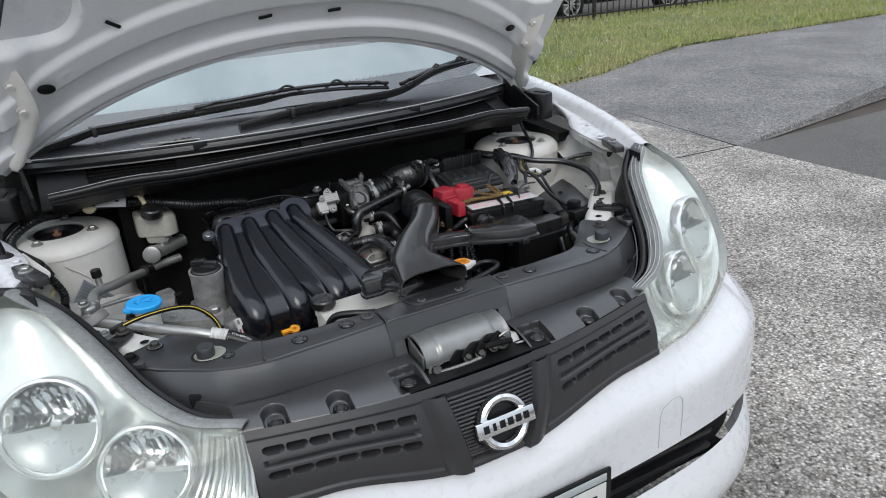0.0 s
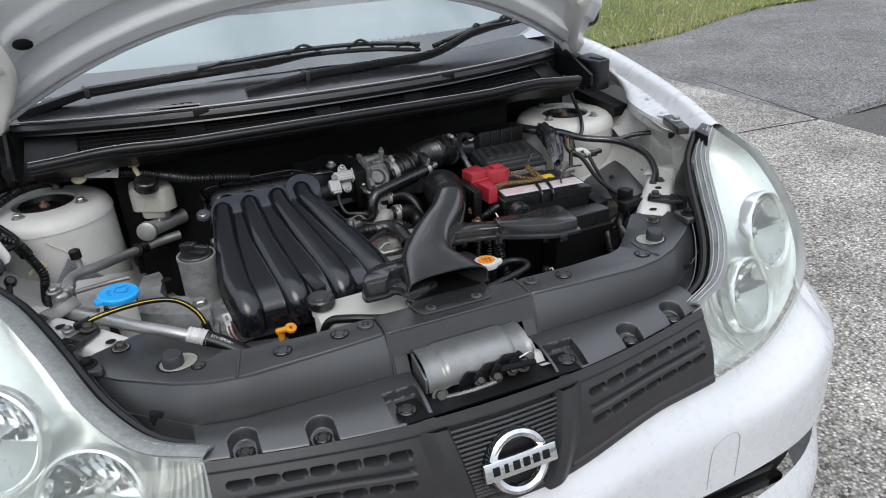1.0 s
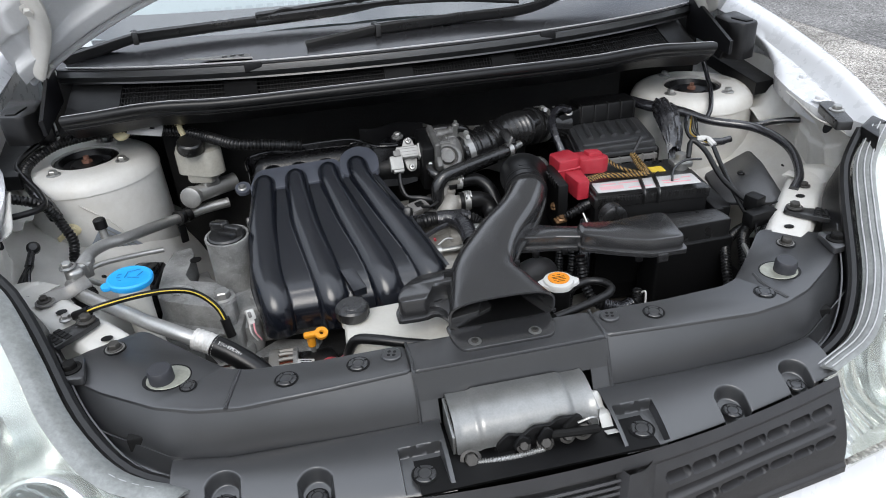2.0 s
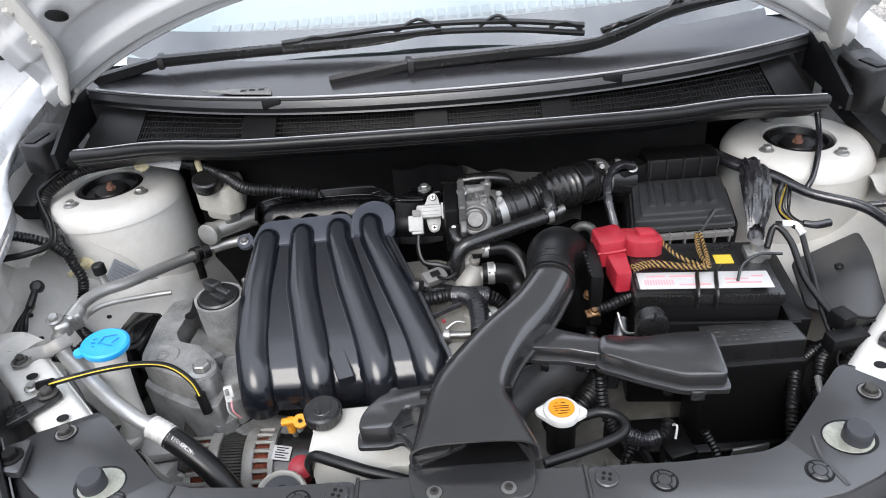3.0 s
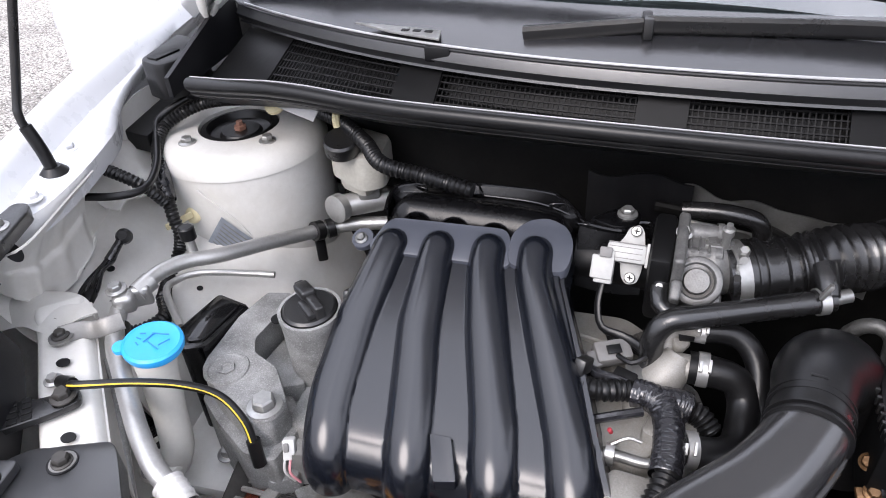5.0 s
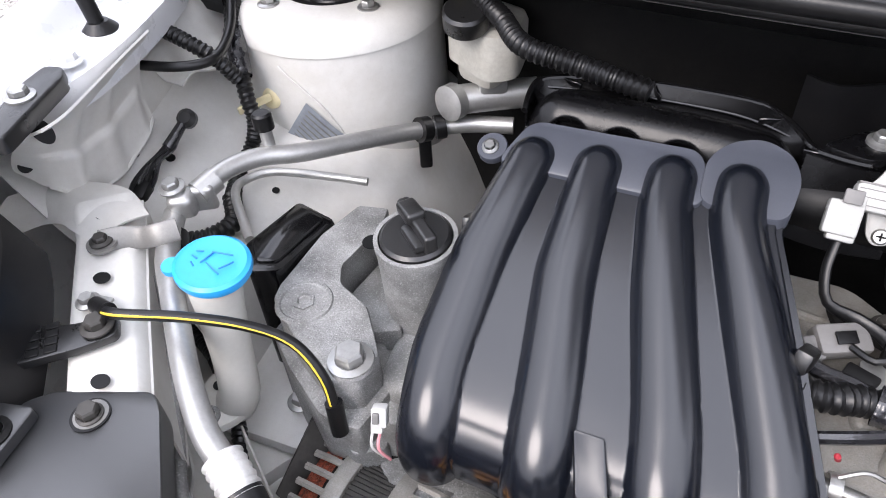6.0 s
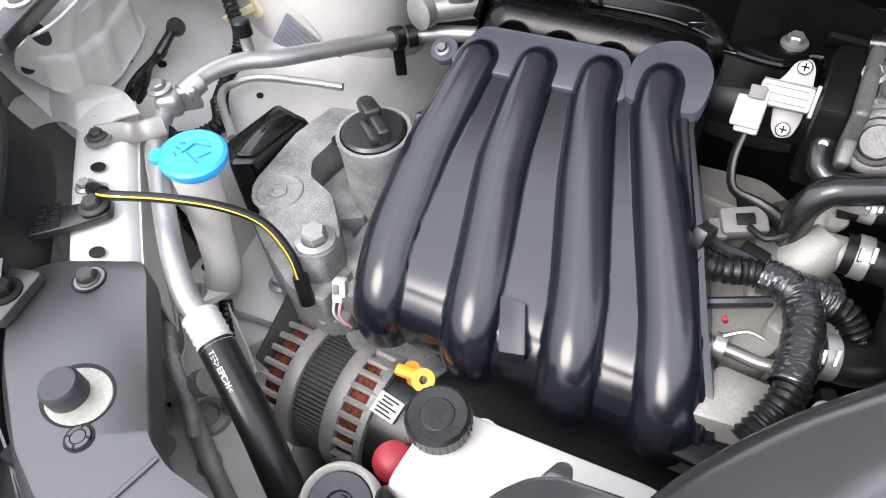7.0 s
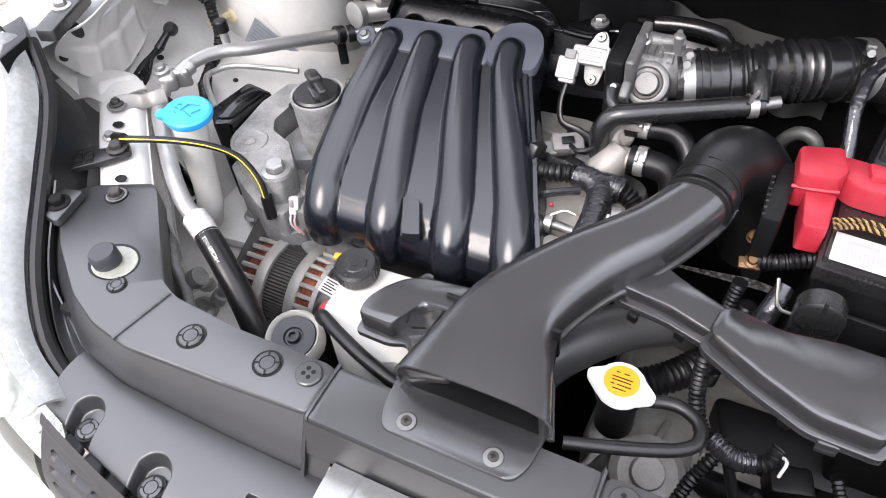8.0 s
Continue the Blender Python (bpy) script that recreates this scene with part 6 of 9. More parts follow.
damper = part("damper", prism(rounded([(-0.506, 1.358), (-0.495, 1.429), (-0.448, 1.420), (-0.456, 1.345), (-0.480, 1.332)], 0.006), 0.60, 0.783, 0.005), GLOSSB, mount, "gloss-black rubber mount box")
part("damper_lid", prism(rounded([(-0.499, 1.364), (-0.490, 1.421), (-0.455, 1.414), (-0.462, 1.350), (-0.479, 1.342)], 0.006), 0.78, 0.7865, 0.002), GLOSSB, damper)
part("foot", prism(rounded([(-0.49, 1.315), (-0.43, 1.305), (-0.395, 1.345), (-0.42, 1.39), (-0.49, 1.39)], 0.01), 0.63, 0.652, 0.003), DARK, mount)
bolt("bolt", (-0.447, 1.338, 0.652), mount, (0, 0, 1), 0.0105)

# pale front member low between the lamp side and the alternator
member = thing("front_member", (-0.43, 1.17, 0.50), "dusty white front chassis member with bosses", "chassis member")
part("body", prism(rounded([(-0.50, 1.095), (-0.36, 1.085), (-0.325, 1.12), (-0.345, 1.20), (-0.40, 1.27), (-0.47, 1.275), (-0.51, 1.20)], 0.02), 0.48, lambda x, y: 0.606 + 0.010 * math.sin(x * 45) + 0.006 * math.sin(y * 60), 0.012), WHITE_IN, member)
part("fold", sheet(lambda u, v: (lerp(-0.475, -0.385, u) - 0.012 * v, lerp(1.265, 1.205, u) - 0.02 * v, 0.655 - 0.05 * v + 0.012 * math.sin(u * 8)), 18, 8, 0.002), WHITE_IN, member)
part("boss", join(lathe([(0.020, 0), (0.018, 0.018), (0.012, 0.022), (0.008, 0.016), (0, 0.016)], (-0.425, 1.165, 0.608), (0.1, -0.2, 1), 24), lathe([(0.012, 0), (0.011, 0.012), (0, 0.013)], (-0.455, 1.205, 0.608), (0, -0.1, 1), 20)), CASTL, member)
part("drain_hole", lathe([(0.009, 0), (0.009, 0.001), (0, 0.001)], (-0.478, 1.150, 0.6165), (0, 0, 1), 20), INK, member)
part("stay", tube([(-0.496, 1.178, 0.64), (-0.455, 1.166, 0.645), (-0.415, 1.142, 0.64), (-0.378, 1.118, 0.63), (-0.350, 1.100, 0.60)], 0.0085, 12, 0.008), CASTL, member)
part("valve", join(lathe([(0.010, 0), (0.010, 0.014), (0.007, 0.016), (0.007, 0.028), (0.0105, 0.030), (0.0105, 0.042), (0, 0.043)], (-0.405, 1.175, 0.635), (0.5, 0.35, 0.8), 18)), CAST, member)
bolt("bolt", (-0.395, 1.125, 0.618), member, (0, 0, 1), 0.008)
part("belt_guard", sheet(lambda u, v: (lerp(-0.395, -0.345, u), lerp(1.285, 1.215, v), lerp(0.700, 0.635, u) - 0.03 * v), 8, 8, 0.003), LAMIN, member)

# alternator
alt = thing("alternator", (-0.305, 1.215, 0.60), "aluminium alternator with copper windings showing through slots", "alternator")
ac, ax = Vector((-0.320, 1.243, 0.622)), Vector((1, -0.03, 0.02)).normalized()
part("stator", lathe([(0.055, -0.022), (0.060, -0.020), (0.060, 0.020), (0.055, 0.022)], ac, ax, 48), LAMIN, alt, "dark laminated stator")
part("drive_end", lathe([(0.0, -0.062), (0.03, -0.062), (0.05, -0.056), (0.064, -0.030), (0.064, -0.022), (0.058, -0.020)], ac, ax, 48), DARK, alt)
part("winding", lathe([(0.056, -0.055), (0.060, -0.04), (0.060, -0.025), (0.05, -0.02)], ac, ax, 40), COPPER, alt, "red copper winding")
part("winding", lathe([(0.05, 0.02), (0.060, 0.025), (0.060, 0.045), (0.056, 0.055)], ac, ax, 40), COPPER, alt, "red copper winding")
up = ax.orthogonal().normalized()
for k in range(30):
    aa = 2 * math.pi * k / 30
    d = Matrix.Rotation(aa, 3, ax) @ up
    for h0, h1 in ((-0.058, -0.022), (0.022, 0.058)):
        part("fin", tube([ac + d * 0.063 + ax * h0, ac + d * 0.0645 + ax * lerp(h0, h1, 0.5), ac + d * 0.063 + ax * h1], 0.0032, 6, 0.02), CASTL, alt)
    for kk in (0, 1, 2):
        dd = Matrix.Rotation(kk * math.pi / 45, 3, ax) @ d
        part("lamination", tube([ac + dd * 0.0605 + ax * -0.02, ac + dd * 0.0605 + ax * 0.02], 0.0016, 4, 0.03), LAMIN, alt)
for h in (-0.025, 0.025):
    part("ring", lathe([(0.058, h - 0.0075), (0.066, h - 0.0075), (0.0675, h - 0.005), (0.0675, h + 0.005), (0.066, h + 0.0075), (0.058, h + 0.0075)], ac, ax, 48), CASTL, alt)
part("rear_cover", lathe([(0.058, 0.056), (0.061, 0.060), (0.059, 0.108), (0.052, 0.116), (0, 0.118)], ac, ax, 40), PLASTIC, alt, "black rear cover with a white label")
part("rear_ring", lathe([(0.052, 0.053), (0.066, 0.053), (0.066, 0.060), (0.052, 0.062)], ac, ax, 48), CAST, alt)
lab = Vector((-0.251, 1.220, 0.684))
alab = part("label", rbox(lab, (0.024, 0.020, 0.002), 0.0005, (18, 8, -6)), LABEL, alt)
for k, w in enumerate((0.016, 0.011, 0.018, 0.013, 0.016)):
    off = Matrix.Rotation(radians(-6), 3, "Z") @ Matrix.Rotation(radians(8), 3, "Y") @ Matrix.Rotation(radians(18), 3, "X") @ Vector((-0.002 * (k % 2), 0.0068 - 0.0034 * k, 0.0012))
    part("bar", rbox(lab + off, (w, 0.0014, 0.0006), 0, (18, 8, -6)), INK, alab)
part("terminal_boot", join(lathe([(0.014, -0.02), (0.017, 0.0), (0.016, 0.012), (0.009, 0.018), (0, 0.019)], (-0.215, 1.175, 0.70), (0.2, -0.3, 0.9), 20), tube([(-0.215, 1.177, 0.69), (-0.190, 1.192, 0.70), (-0.170, 1.197, 0.69)], 0.011, 10, 0.01)), RED, alt, "red rubber terminal boot")
part("bracket", prism(rounded([(-0.285, 1.24), (-0.235, 1.25), (-0.22, 1.28), (-0.29, 1.30), (-0.33, 1.27)], 0.008), 0.665, 0.682, 0.003), CAST, alt)

# idler with a cream shroud
idler = thing("pump_cap", (-0.228, 1.128, 0.70), "black ribbed cap ringed by cream plastic", "pulley")
part("ring", lathe([(0.031, 0), (0.031, 0.018), (0.028, 0.022), (0.025, 0.018), (0.025, 0)], (-0.228, 1.126, 0.706), (0.1, -0.25, 1), 40), MILKY, idler)
part("hub", lathe([(0.025, 0.012), (0.0235, 0.0185), (0.011, 0.0190), (0.0095, 0.0165), (0.008, 0.0165), (0.0068, 0.022), (0.0040, 0.0225), (0.0035, 0.018), (0, 0.018)], (-0.228, 1.126, 0.706), (0.1, -0.25, 1), 36), STOPM, idler)
part("pedestal", lathe([(0.02, -0.2), (0.02, 0.0), (0, 0.0)], (-0.228, 1.126, 0.708), (0.0, 0.0, 1), 16), DARK, idler)

# dipstick, coolant reservoir
dip = thing("dipstick", (-0.232, 1.243, 0.70), "yellow plastic dipstick handle", "dipstick")
part("handle", join(lathe([(0.0035, 0), (0.0098, 0.0), (0.0098, 0.005), (0.0035, 0.005)], (-0.222, 1.239, 0.720), (0.1, -0.35, 0.9), 24), rbox((-0.236, 1.239, 0.722), (0.024, 0.010, 0.008), 0.003, (10, 0, 4)), lathe([(0.006, -0.02), (0.007, 0), (0, 0)], (-0.238, 1.246, 0.718), (0, 0, 1), 12)), YELLOW, dip)
part("tube", tube([(-0.238, 1.246, 0.71), (-0.236, 1.255, 0.66), (-0.23, 1.27, 0.58)], 0.004, 8, 0.02), STEEL, dip)

reserve = thing("coolant_reservoir", (-0.11, 1.16, 0.62), "white translucent coolant reservoir with a black cap", "reservoir")
part("tank", prism(rounded([(-0.190, 1.135), (-0.186, 1.205), (-0.03, 1.212), (0.01, 1.20), (0.01, 1.11), (-0.09, 1.108), (-0.112, 1.096), (-0.155, 1.112)], 0.012), 0.58, 0.776, 0.008), MILKY, reserve)
part("neck", lathe([(0.017, 0), (0.017, 0.03), (0, 0.03)], (-0.174, 1.186, 0.765), (0, 0, 1), 28), MILKY, reserve)
rc = part("cap", lathe([(0.0215, 0), (0.0225, 0.002), (0.0225, 0.014), (0.020, 0.017), (0.012, 0.0165), (0.011, 0.0175), (0, 0.0175)], (-0.174, 1.186, 0.780), (0, -0.05, 1), 36), PLASTIC, reserve, "black ribbed screw cap")
for k in range(30):
    a = 2 * math.pi * k / 30
    part("knurl", rbox((-0.174 + 0.0225 * math.cos(a), 1.186 + 0.0225 * math.sin(a), 0.788), (0.0015, 0.0015, 0.011), 0, (0, 0, math.degrees(a))), PLASTIC, rc)
part("overflow_hose", tube([(-0.190, 1.150, 0.725), (-0.187, 1.132, 0.762), (-0.175, 1.122, 0.785), (-0.150, 1.109, 0.789), (-0.118, 1.097, 0.786), (-0.085, 1.088, 0.782), (-0.055, 1.082, 0.775)], 0.0068, 12, 0.006), RUBBER, reserve)

# ---- intake duct ----
duct = thing("intake_duct", (0.03, 1.15, 0.78), "matt black plastic air intake duct with a wide mouth", "air duct")


def loft(secs, n=50, m=64, p=3.1):
    """secs: centre, half-width, half-height, heading (x, y)."""
    def f(u, v):
        t = v
        c = track([s[0] for s in secs], t)
        w = track([(s[1], s[2], 0) for s in secs], t)
        hd = track([(*s[3], 0) for s in secs], t).normalized()
        side = Vector((hd.y, -hd.x, 0))
        a = u * 2 * math.pi
        ca, sa = math.cos(a), math.sin(a)
        pp = lerp(p, 2.0, smooth(0.45, 0.95, v))
        k = (abs(ca) ** pp + abs(sa) ** pp) ** (-1 / pp)
        return c + side * (w.x * ca * k) + Vector((0, 0, w.y * sa * k))
    return sheet(f, m, n, 0.0026)


DS = [((0.006, 1.072, 0.826), 0.066, 0.021, (0, 1)), ((0.004, 1.115, 0.829), 0.053, 0.022, (0.0, 1)), ((0.008, 1.165, 0.832), 0.0395, 0.024, (0.3, 1)), ((0.043, 1.224, 0.838), 0.0310, 0.026, (0.5, 0.86)), ((0.089, 1.275, 0.848), 0.0275, 0.0265, (0.5, 0.86)), ((0.118, 1.320, 0.858), 0.0265, 0.0260, (0.3, 0.95)), ((0.126, 1.346, 0.860), 0.0260, 0.0258, (0.1, 1))]
part("duct_body", loft(DS), DUCTM, duct, angle=60)
# black sheets added inside the mouth: the duct's deep shade, put in as colour
part("throat_shade_floor", sheet(lambda u, v: (0.001 + lerp(-1, 1, u) * lerp(0.0625, 0.050, v), lerp(1.0745, 1.15, v), 0.8115), 8, 6), INK, duct)
part("throat_shade_roof", sheet(lambda u, v: (0.001 + lerp(-1, 1, u) * lerp(0.0605, 0.050, v), lerp(1.0745, 1.15, v), lerp(0.8445, 0.846, v) - 0.012 * abs(2 * u - 1) ** 6), 16, 6), INK, duct)
part("throat_shade_back", rbox((0.001, 1.150, 0.829), (0.104, 0.004, 0.036), 0.001), INK, duct)
fl = part("mouth_flange", prism(rounded([(-0.066, 1.085), (-0.063, 1.048), (-0.055, 1.030), (0.058, 1.030), (0.066, 1.046), (0.070, 1.085)], 0.008), 0.8065, 0.8105, 0.0015), DUCTM, duct)
for x in (-0.038, 0.038):
    sc = part("screw_seat", lathe([(0.0085, 0), (0.0085, 0.0008), (0.0075, 0.0005), (0, 0.0005)], (x, 1.043, 0.8105), (0, 0, 1), 24), INK, fl)
    part("washer", lathe([(0.0082, 0), (0.0080, 0.0007), (0.0055, 0.0009), (0, 0.0006)], (x, 1.0425, 0.8110), (0, 0, 1), 24), LATCHM, fl)
    part("screw", lathe([(0.0048, 0), (0.0044, 0.0016), (0, 0.0020)], (x, 1.043, 0.8115), (0, 0, 1), 20), LAMIN, fl)
    part("cross_slot", join(rbox((x, 1.043, 0.8135), (0.0052, 0.0011, 0.0006), 0), rbox((x, 1.043, 0.8135), (0.0011, 0.0052, 0.0006), 0)), INK, fl)
part("seam", tube([track([Vector(s[0]) - Vector((s[3][1], -s[3][0], 0)).normalized() * (s[1] + 0.001) + Vector((0, 0, -0.010)) for s in DS], i / 12) for i in range(13)], 0.0028, 6, 0.008), DUCTM, duct)
part("seam", tube([track([Vector(s[0]) + Vector((s[3][1], -s[3][0], 0)).normalized() * (s[1] + 0.002) + Vector((0, 0, -0.012)) for s in DS], i / 12) for i in range(13)], 0.003, 6, 0.008), DUCTM, duct)
reson = part("resonator", prism(rounded([(-0.117, 1.106), (-0.118, 1.122), (-0.110, 1.140), (-0.097, 1.156), (-0.080, 1.165), (-0.050, 1.168), (0.0, 1.172), (0.0, 1.14), (-0.030, 1.136), (-0.062, 1.135), (-0.071, 1.129), (-0.077, 1.116), (-0.083, 1.105)], 0.007), 0.815, 0.842, 0.005), DUCTM, duct, "flat side resonator chamber")
part("resonator_tab", prism(rounded([(-0.086, 1.135), (-0.085, 1.112), (-0.070, 1.111), (-0.061, 1.098), (-0.060, 1.078), (-0.02, 1.085), (0.0, 1.15)], 0.005), 0.815, 0.8245, 0.002), DUCTM, duct)
part("resonator_lip", prism(rounded([(-0.121, 1.102), (-0.122, 1.122), (-0.113, 1.143), (-0.099, 1.160), (-0.081, 1.169), (-0.050, 1.172), (0.0, 1.176), (0.0, 1.10), (-0.055, 1.074), (-0.064, 1.098), (-0.072, 1.107), (-0.086, 1.101)], 0.006), 0.811, 0.8165, 0.001), DUCTM, duct)
part("resonator_ear", prism(rounded([(-0.093, 1.160), (-0.086, 1.176), (-0.078, 1.177), (-0.074, 1.166)], 0.004), 0.820, 0.832, 0.002), DUCTM, duct)
part("slot", rbox((-0.066, 1.121, 0.8247), (0.012, 0.002, 0.001), 0, (0, 0, 20)), INK, duct)
arm = part("side_arm", prism(rounded([(0.070, 1.230), (0.090, 1.262), (0.102, 1.268), (0.130, 1.253), (0.172, 1.234), (0.168, 1.203), (0.126, 1.218), (0.088, 1.224)], 0.005), 0.820, 0.836, 0.003), DUCTM, duct)
part("arm_lip", prism(rounded([(0.066, 1.226), (0.088, 1.266), (0.102, 1.272), (0.132, 1.257), (0.174, 1.238), (0.170, 1.199), (0.126, 1.213), (0.086, 1.219)], 0.005), 0.814, 0.8205, 0.001), DUCTM, duct)
for x, y in ((0.098, 1.214), (0.140, 1.210), (0.232, 1.160)):
    part("edge_clip", rbox((x, y, 0.812), (0.010, 0.006, 0.010), 0.002, (0, 0, -20)), INK, duct)
box = part("side_chamber", prism(rounded([(0.166, 1.233), (0.215, 1.224), (0.258, 1.229), (0.302, 1.226), (0.295, 1.150), (0.247, 1.153), (0.205, 1.173), (0.160, 1.200)], 0.009), 0.822, 0.844, 0.005), DUCTM, duct, "flared side chamber of the duct")
part("chamber_lip", prism(rounded([(0.162, 1.236), (0.215, 1.228), (0.258, 1.233), (0.306, 1.230), (0.299, 1.146), (0.245, 1.149), (0.203, 1.169), (0.156, 1.196)], 0.008), 0.817, 0.824, 0.001), DUCTM, duct)
part("latch_tab", rbox((0.262, 1.149, 0.815), (0.016, 0.006, 0.014), 0.002), DUCTM, duct)

boot = thing("intake_boot", (0.13, 1.40, 0.82), "black rubber elbow boot on the intake duct", "hose")
part("elbow", tube([(0.1195, 1.322, 0.858), (0.125, 1.352, 0.861), (0.132, 1.388, 0.857), (0.147, 1.414, 0.842), (0.165, 1.428, 0.812), (0.178, 1.432, 0.775), (0.184, 1.432, 0.720)], [0.0292, 0.0300, 0.0350, 0.0395, 0.0400, 0.0380, 0.0380], 32, 0.005), RUBBER, boot)
for y in (1.323, 1.330, 1.345, 1.352):
    part("ridge", lathe([(0.0285, -0.002), (0.0325, -0.001), (0.0325, 0.001), (0.0285, 0.002)], (0.1195 + (y - 1.322) * 0.18, y, 0.8585), (0.18, 1, 0.05), 36), RUBBER, boot)
for y, z in ((1.338, 0.8885), (1.356, 0.891)):
    part("mould_mark", rbox((0.124, y, z), (0.012, 0.003, 0.0012), 0.0004, (3, 0, -10)), RUBBER, boot)

# ---- battery side ----
batt = thing("battery", (0.325, 1.36, 0.65), "black car battery with a white printed label strip", "battery")
BR = -5.0


def bat(x, y, z):
    """Battery coordinates: x along, y back, from its front corner on top."""
    c, s = math.cos(radians(BR)), math.sin(radians(BR))
    return Vector((0.229 + x * c - y * s, 1.313 + x * s + y * c, 0.838 + z))


def bbox(x0, x1, y0, y1, z0, z1, bev=0.003):
    c = bat((x0 + x1) / 2, (y0 + y1) / 2, (z0 + z1) / 2)
    return rbox(c, (x1 - x0, y1 - y0, z1 - z0), bev, (0, 0, BR))


part("case", bbox(0.002, 0.190, 0.002, 0.125, -0.20, -0.012, 0.004), INK, batt)
part("lid", bbox(0.0, 0.192, 0.0, 0.127, -0.022, -0.004, 0.003), PLASTIC, batt)
part("lid_top", bbox(0.004, 0.150, 0.008, 0.095, -0.006, 0.003, 0.002), PLASTIC, batt)
part("edge_ribs", join(*[bbox(0.006 + i * 0.0045, 0.0085 + i * 0.0045, -0.001, 0.004, -0.012, -0.004, 0) for i in range(40)]), PLASTIC, batt)
labl = part("label", bbox(0.008, 0.178, 0.006, 0.043, 0.0028, 0.0036, 0.0003), LABEL, batt, "white paper label with faint print")
for i in range(11):
    part("bar", bbox(0.016 + i * 0.0035, 0.018 + i * 0.0035, 0.014, 0.026, 0.0035, 0.0038, 0), PINK, labl)
for i, (x0, x1, y) in enumerate(((0.05, 0.085, 0.032), (0.02, 0.045, 0.032), (0.12, 0.165, 0.016), (0.12, 0.15, 0.024), (0.155, 0.17, 0.030), (0.06, 0.1, 0.013))):
    part("bar", bbox(x0, x1, y, y + 0.003, 0.0035, 0.0038, 0), PINK, labl)
part("warning_label", bbox(0.118, 0.142, 0.062, 0.083, 0.0028, 0.0036, 0), LEMON, batt, "small yellow warning sticker")
part("vent_ring", lathe([(0.012, 0), (0.012, 0.002), (0.009, 0.003), (0, 0.003)], bat(0.105, 0.07, 0.002), (0, 0, 1), 20), PLASTIC, batt)
neg = part("terminal", lathe([(0.014, 0), (0.014, 0.012), (0.009, 0.014), (0.009, 0.026), (0, 0.027)], bat(0.176, 0.085, -0.004), (0, 0, 1), 20), STEEL, batt, "dull metal negative terminal clamp")
part("clamp", bbox(0.160, 0.194, 0.072, 0.098, 0.000, 0.011, 0.003), STEEL, neg)
CORD = mat("gold_braid", (0.30, 0.18, 0.05), 0.45, var=0.5, scale=350, grain=900, bump=0.4)
for path in ([bat(0.002, 0.045, 0.012), bat(0.03, 0.058, 0.010), bat(0.07, 0.050, 0.010), bat(0.10, 0.042, 0.012), bat(0.098, 0.07, 0.012), bat(0.10, 0.10, 0.014), bat(0.105, 0.125, 0.012)],
             [bat(0.004, 0.040, 0.011), bat(0.03, 0.051, 0.010), bat(0.07, 0.045, 0.010), bat(0.102, 0.040, 0.012)],
             [bat(0.05, 0.095, 0.02), bat(0.065, 0.07, 0.014), bat(0.09, 0.048, 0.012), bat(0.105, 0.045, 0.012)],
             [bat(0.103, 0.042, 0.012), bat(0.106, 0.07, 0.013), bat(0.110, 0.125, 0.012)]):
    rope = part("rope", join(*[strand(path, 0.0017, 0.0016, 0.012, k * 1.57) for k in (0, 2)]), CORD, batt, "braided gold and black lifting rope")
    part("dark_strand", join(*[strand(path, 0.0017, 0.0016, 0.012, k * 1.57) for k in (1, 3)]), INK, rope)
for x in (0.088, 0.112):
    part("strap", tube([bat(x + 0.01, 0.05, 0.008), bat(x, 0.04, 0.007), bat(x - 0.006, 0.012, 0.006), bat(x - 0.008, -0.003, 0.0), bat(x - 0.008, -0.004, -0.02)], 0.0035, 8, 0.005, flat=0.5), PLASTIC, batt, "thin black strap")
part("loose_tie", tube([bat(0.135, 0.02, 0.004), bat(0.145, 0.04, 0.016), bat(0.17, 0.055, 0.022), bat(0.20, 0.058, 0.020)], 0.0022, 6, 0.005), PLASTIC, batt)

redc = thing("terminal_cover", (0.235, 1.40, 0.84), "red plastic cover over the positive terminal", "terminal cover")
part("cap", prism(rounded([(0.192, 1.426), (0.230, 1.436), (0.238, 1.404), (0.232, 1.388), (0.196, 1.382)], 0.006), 0.835, 0.874, 0.004), RED, redc)
part("arm", prism(rounded([(0.232, 1.432), (0.282, 1.426), (0.288, 1.396), (0.276, 1.388), (0.246, 1.392), (0.235, 1.400)], 0.005), 0.842, 0.868, 0.004), RED, redc)
part("skirt", prism(rounded([(0.206, 1.386), (0.234, 1.388), (0.231, 1.338), (0.210, 1.336)], 0.005), 0.825, 0.856, 0.004), RED, redc)
part("step", prism(rounded([(0.252, 1.422), (0.276, 1.419), (0.279, 1.402), (0.255, 1.402)], 0.004), 0.860, 0.874, 0.003), RED, redc)
part("seam", tube([(0.194, 1.384, 0.857), (0.214, 1.3855, 0.857), (0.234, 1.3895, 0.857)], 0.0022, 6, 0.005), RED, redc)
fusel = thing("fusible_link", (0.205, 1.37, 0.78), "black fusible-link holder beside the battery", "fuse holder")
hold = part("holder", rbox((0.187, 1.375, 0.815), (0.018, 0.085, 0.085), 0.004, (0, 0, -4)), INK, fusel)
for i in range(9):
    part("edge_rib", rbox((0.1775, 1.338 + i * 0.009, 0.852), (0.004, 0.0035, 0.010), 0.0008), PLASTIC, hold)
part("terminal_plate", join(rbox((0.182, 1.350, 0.802), (0.006, 0.030, 0.020), 0.001, (30, 0, 10)), rbox((0.180, 1.332, 0.796), (0.020, 0.012, 0.004), 0.001, (20, 0, 10))), BRASSY, fusel, "tarnished brass terminal plate")
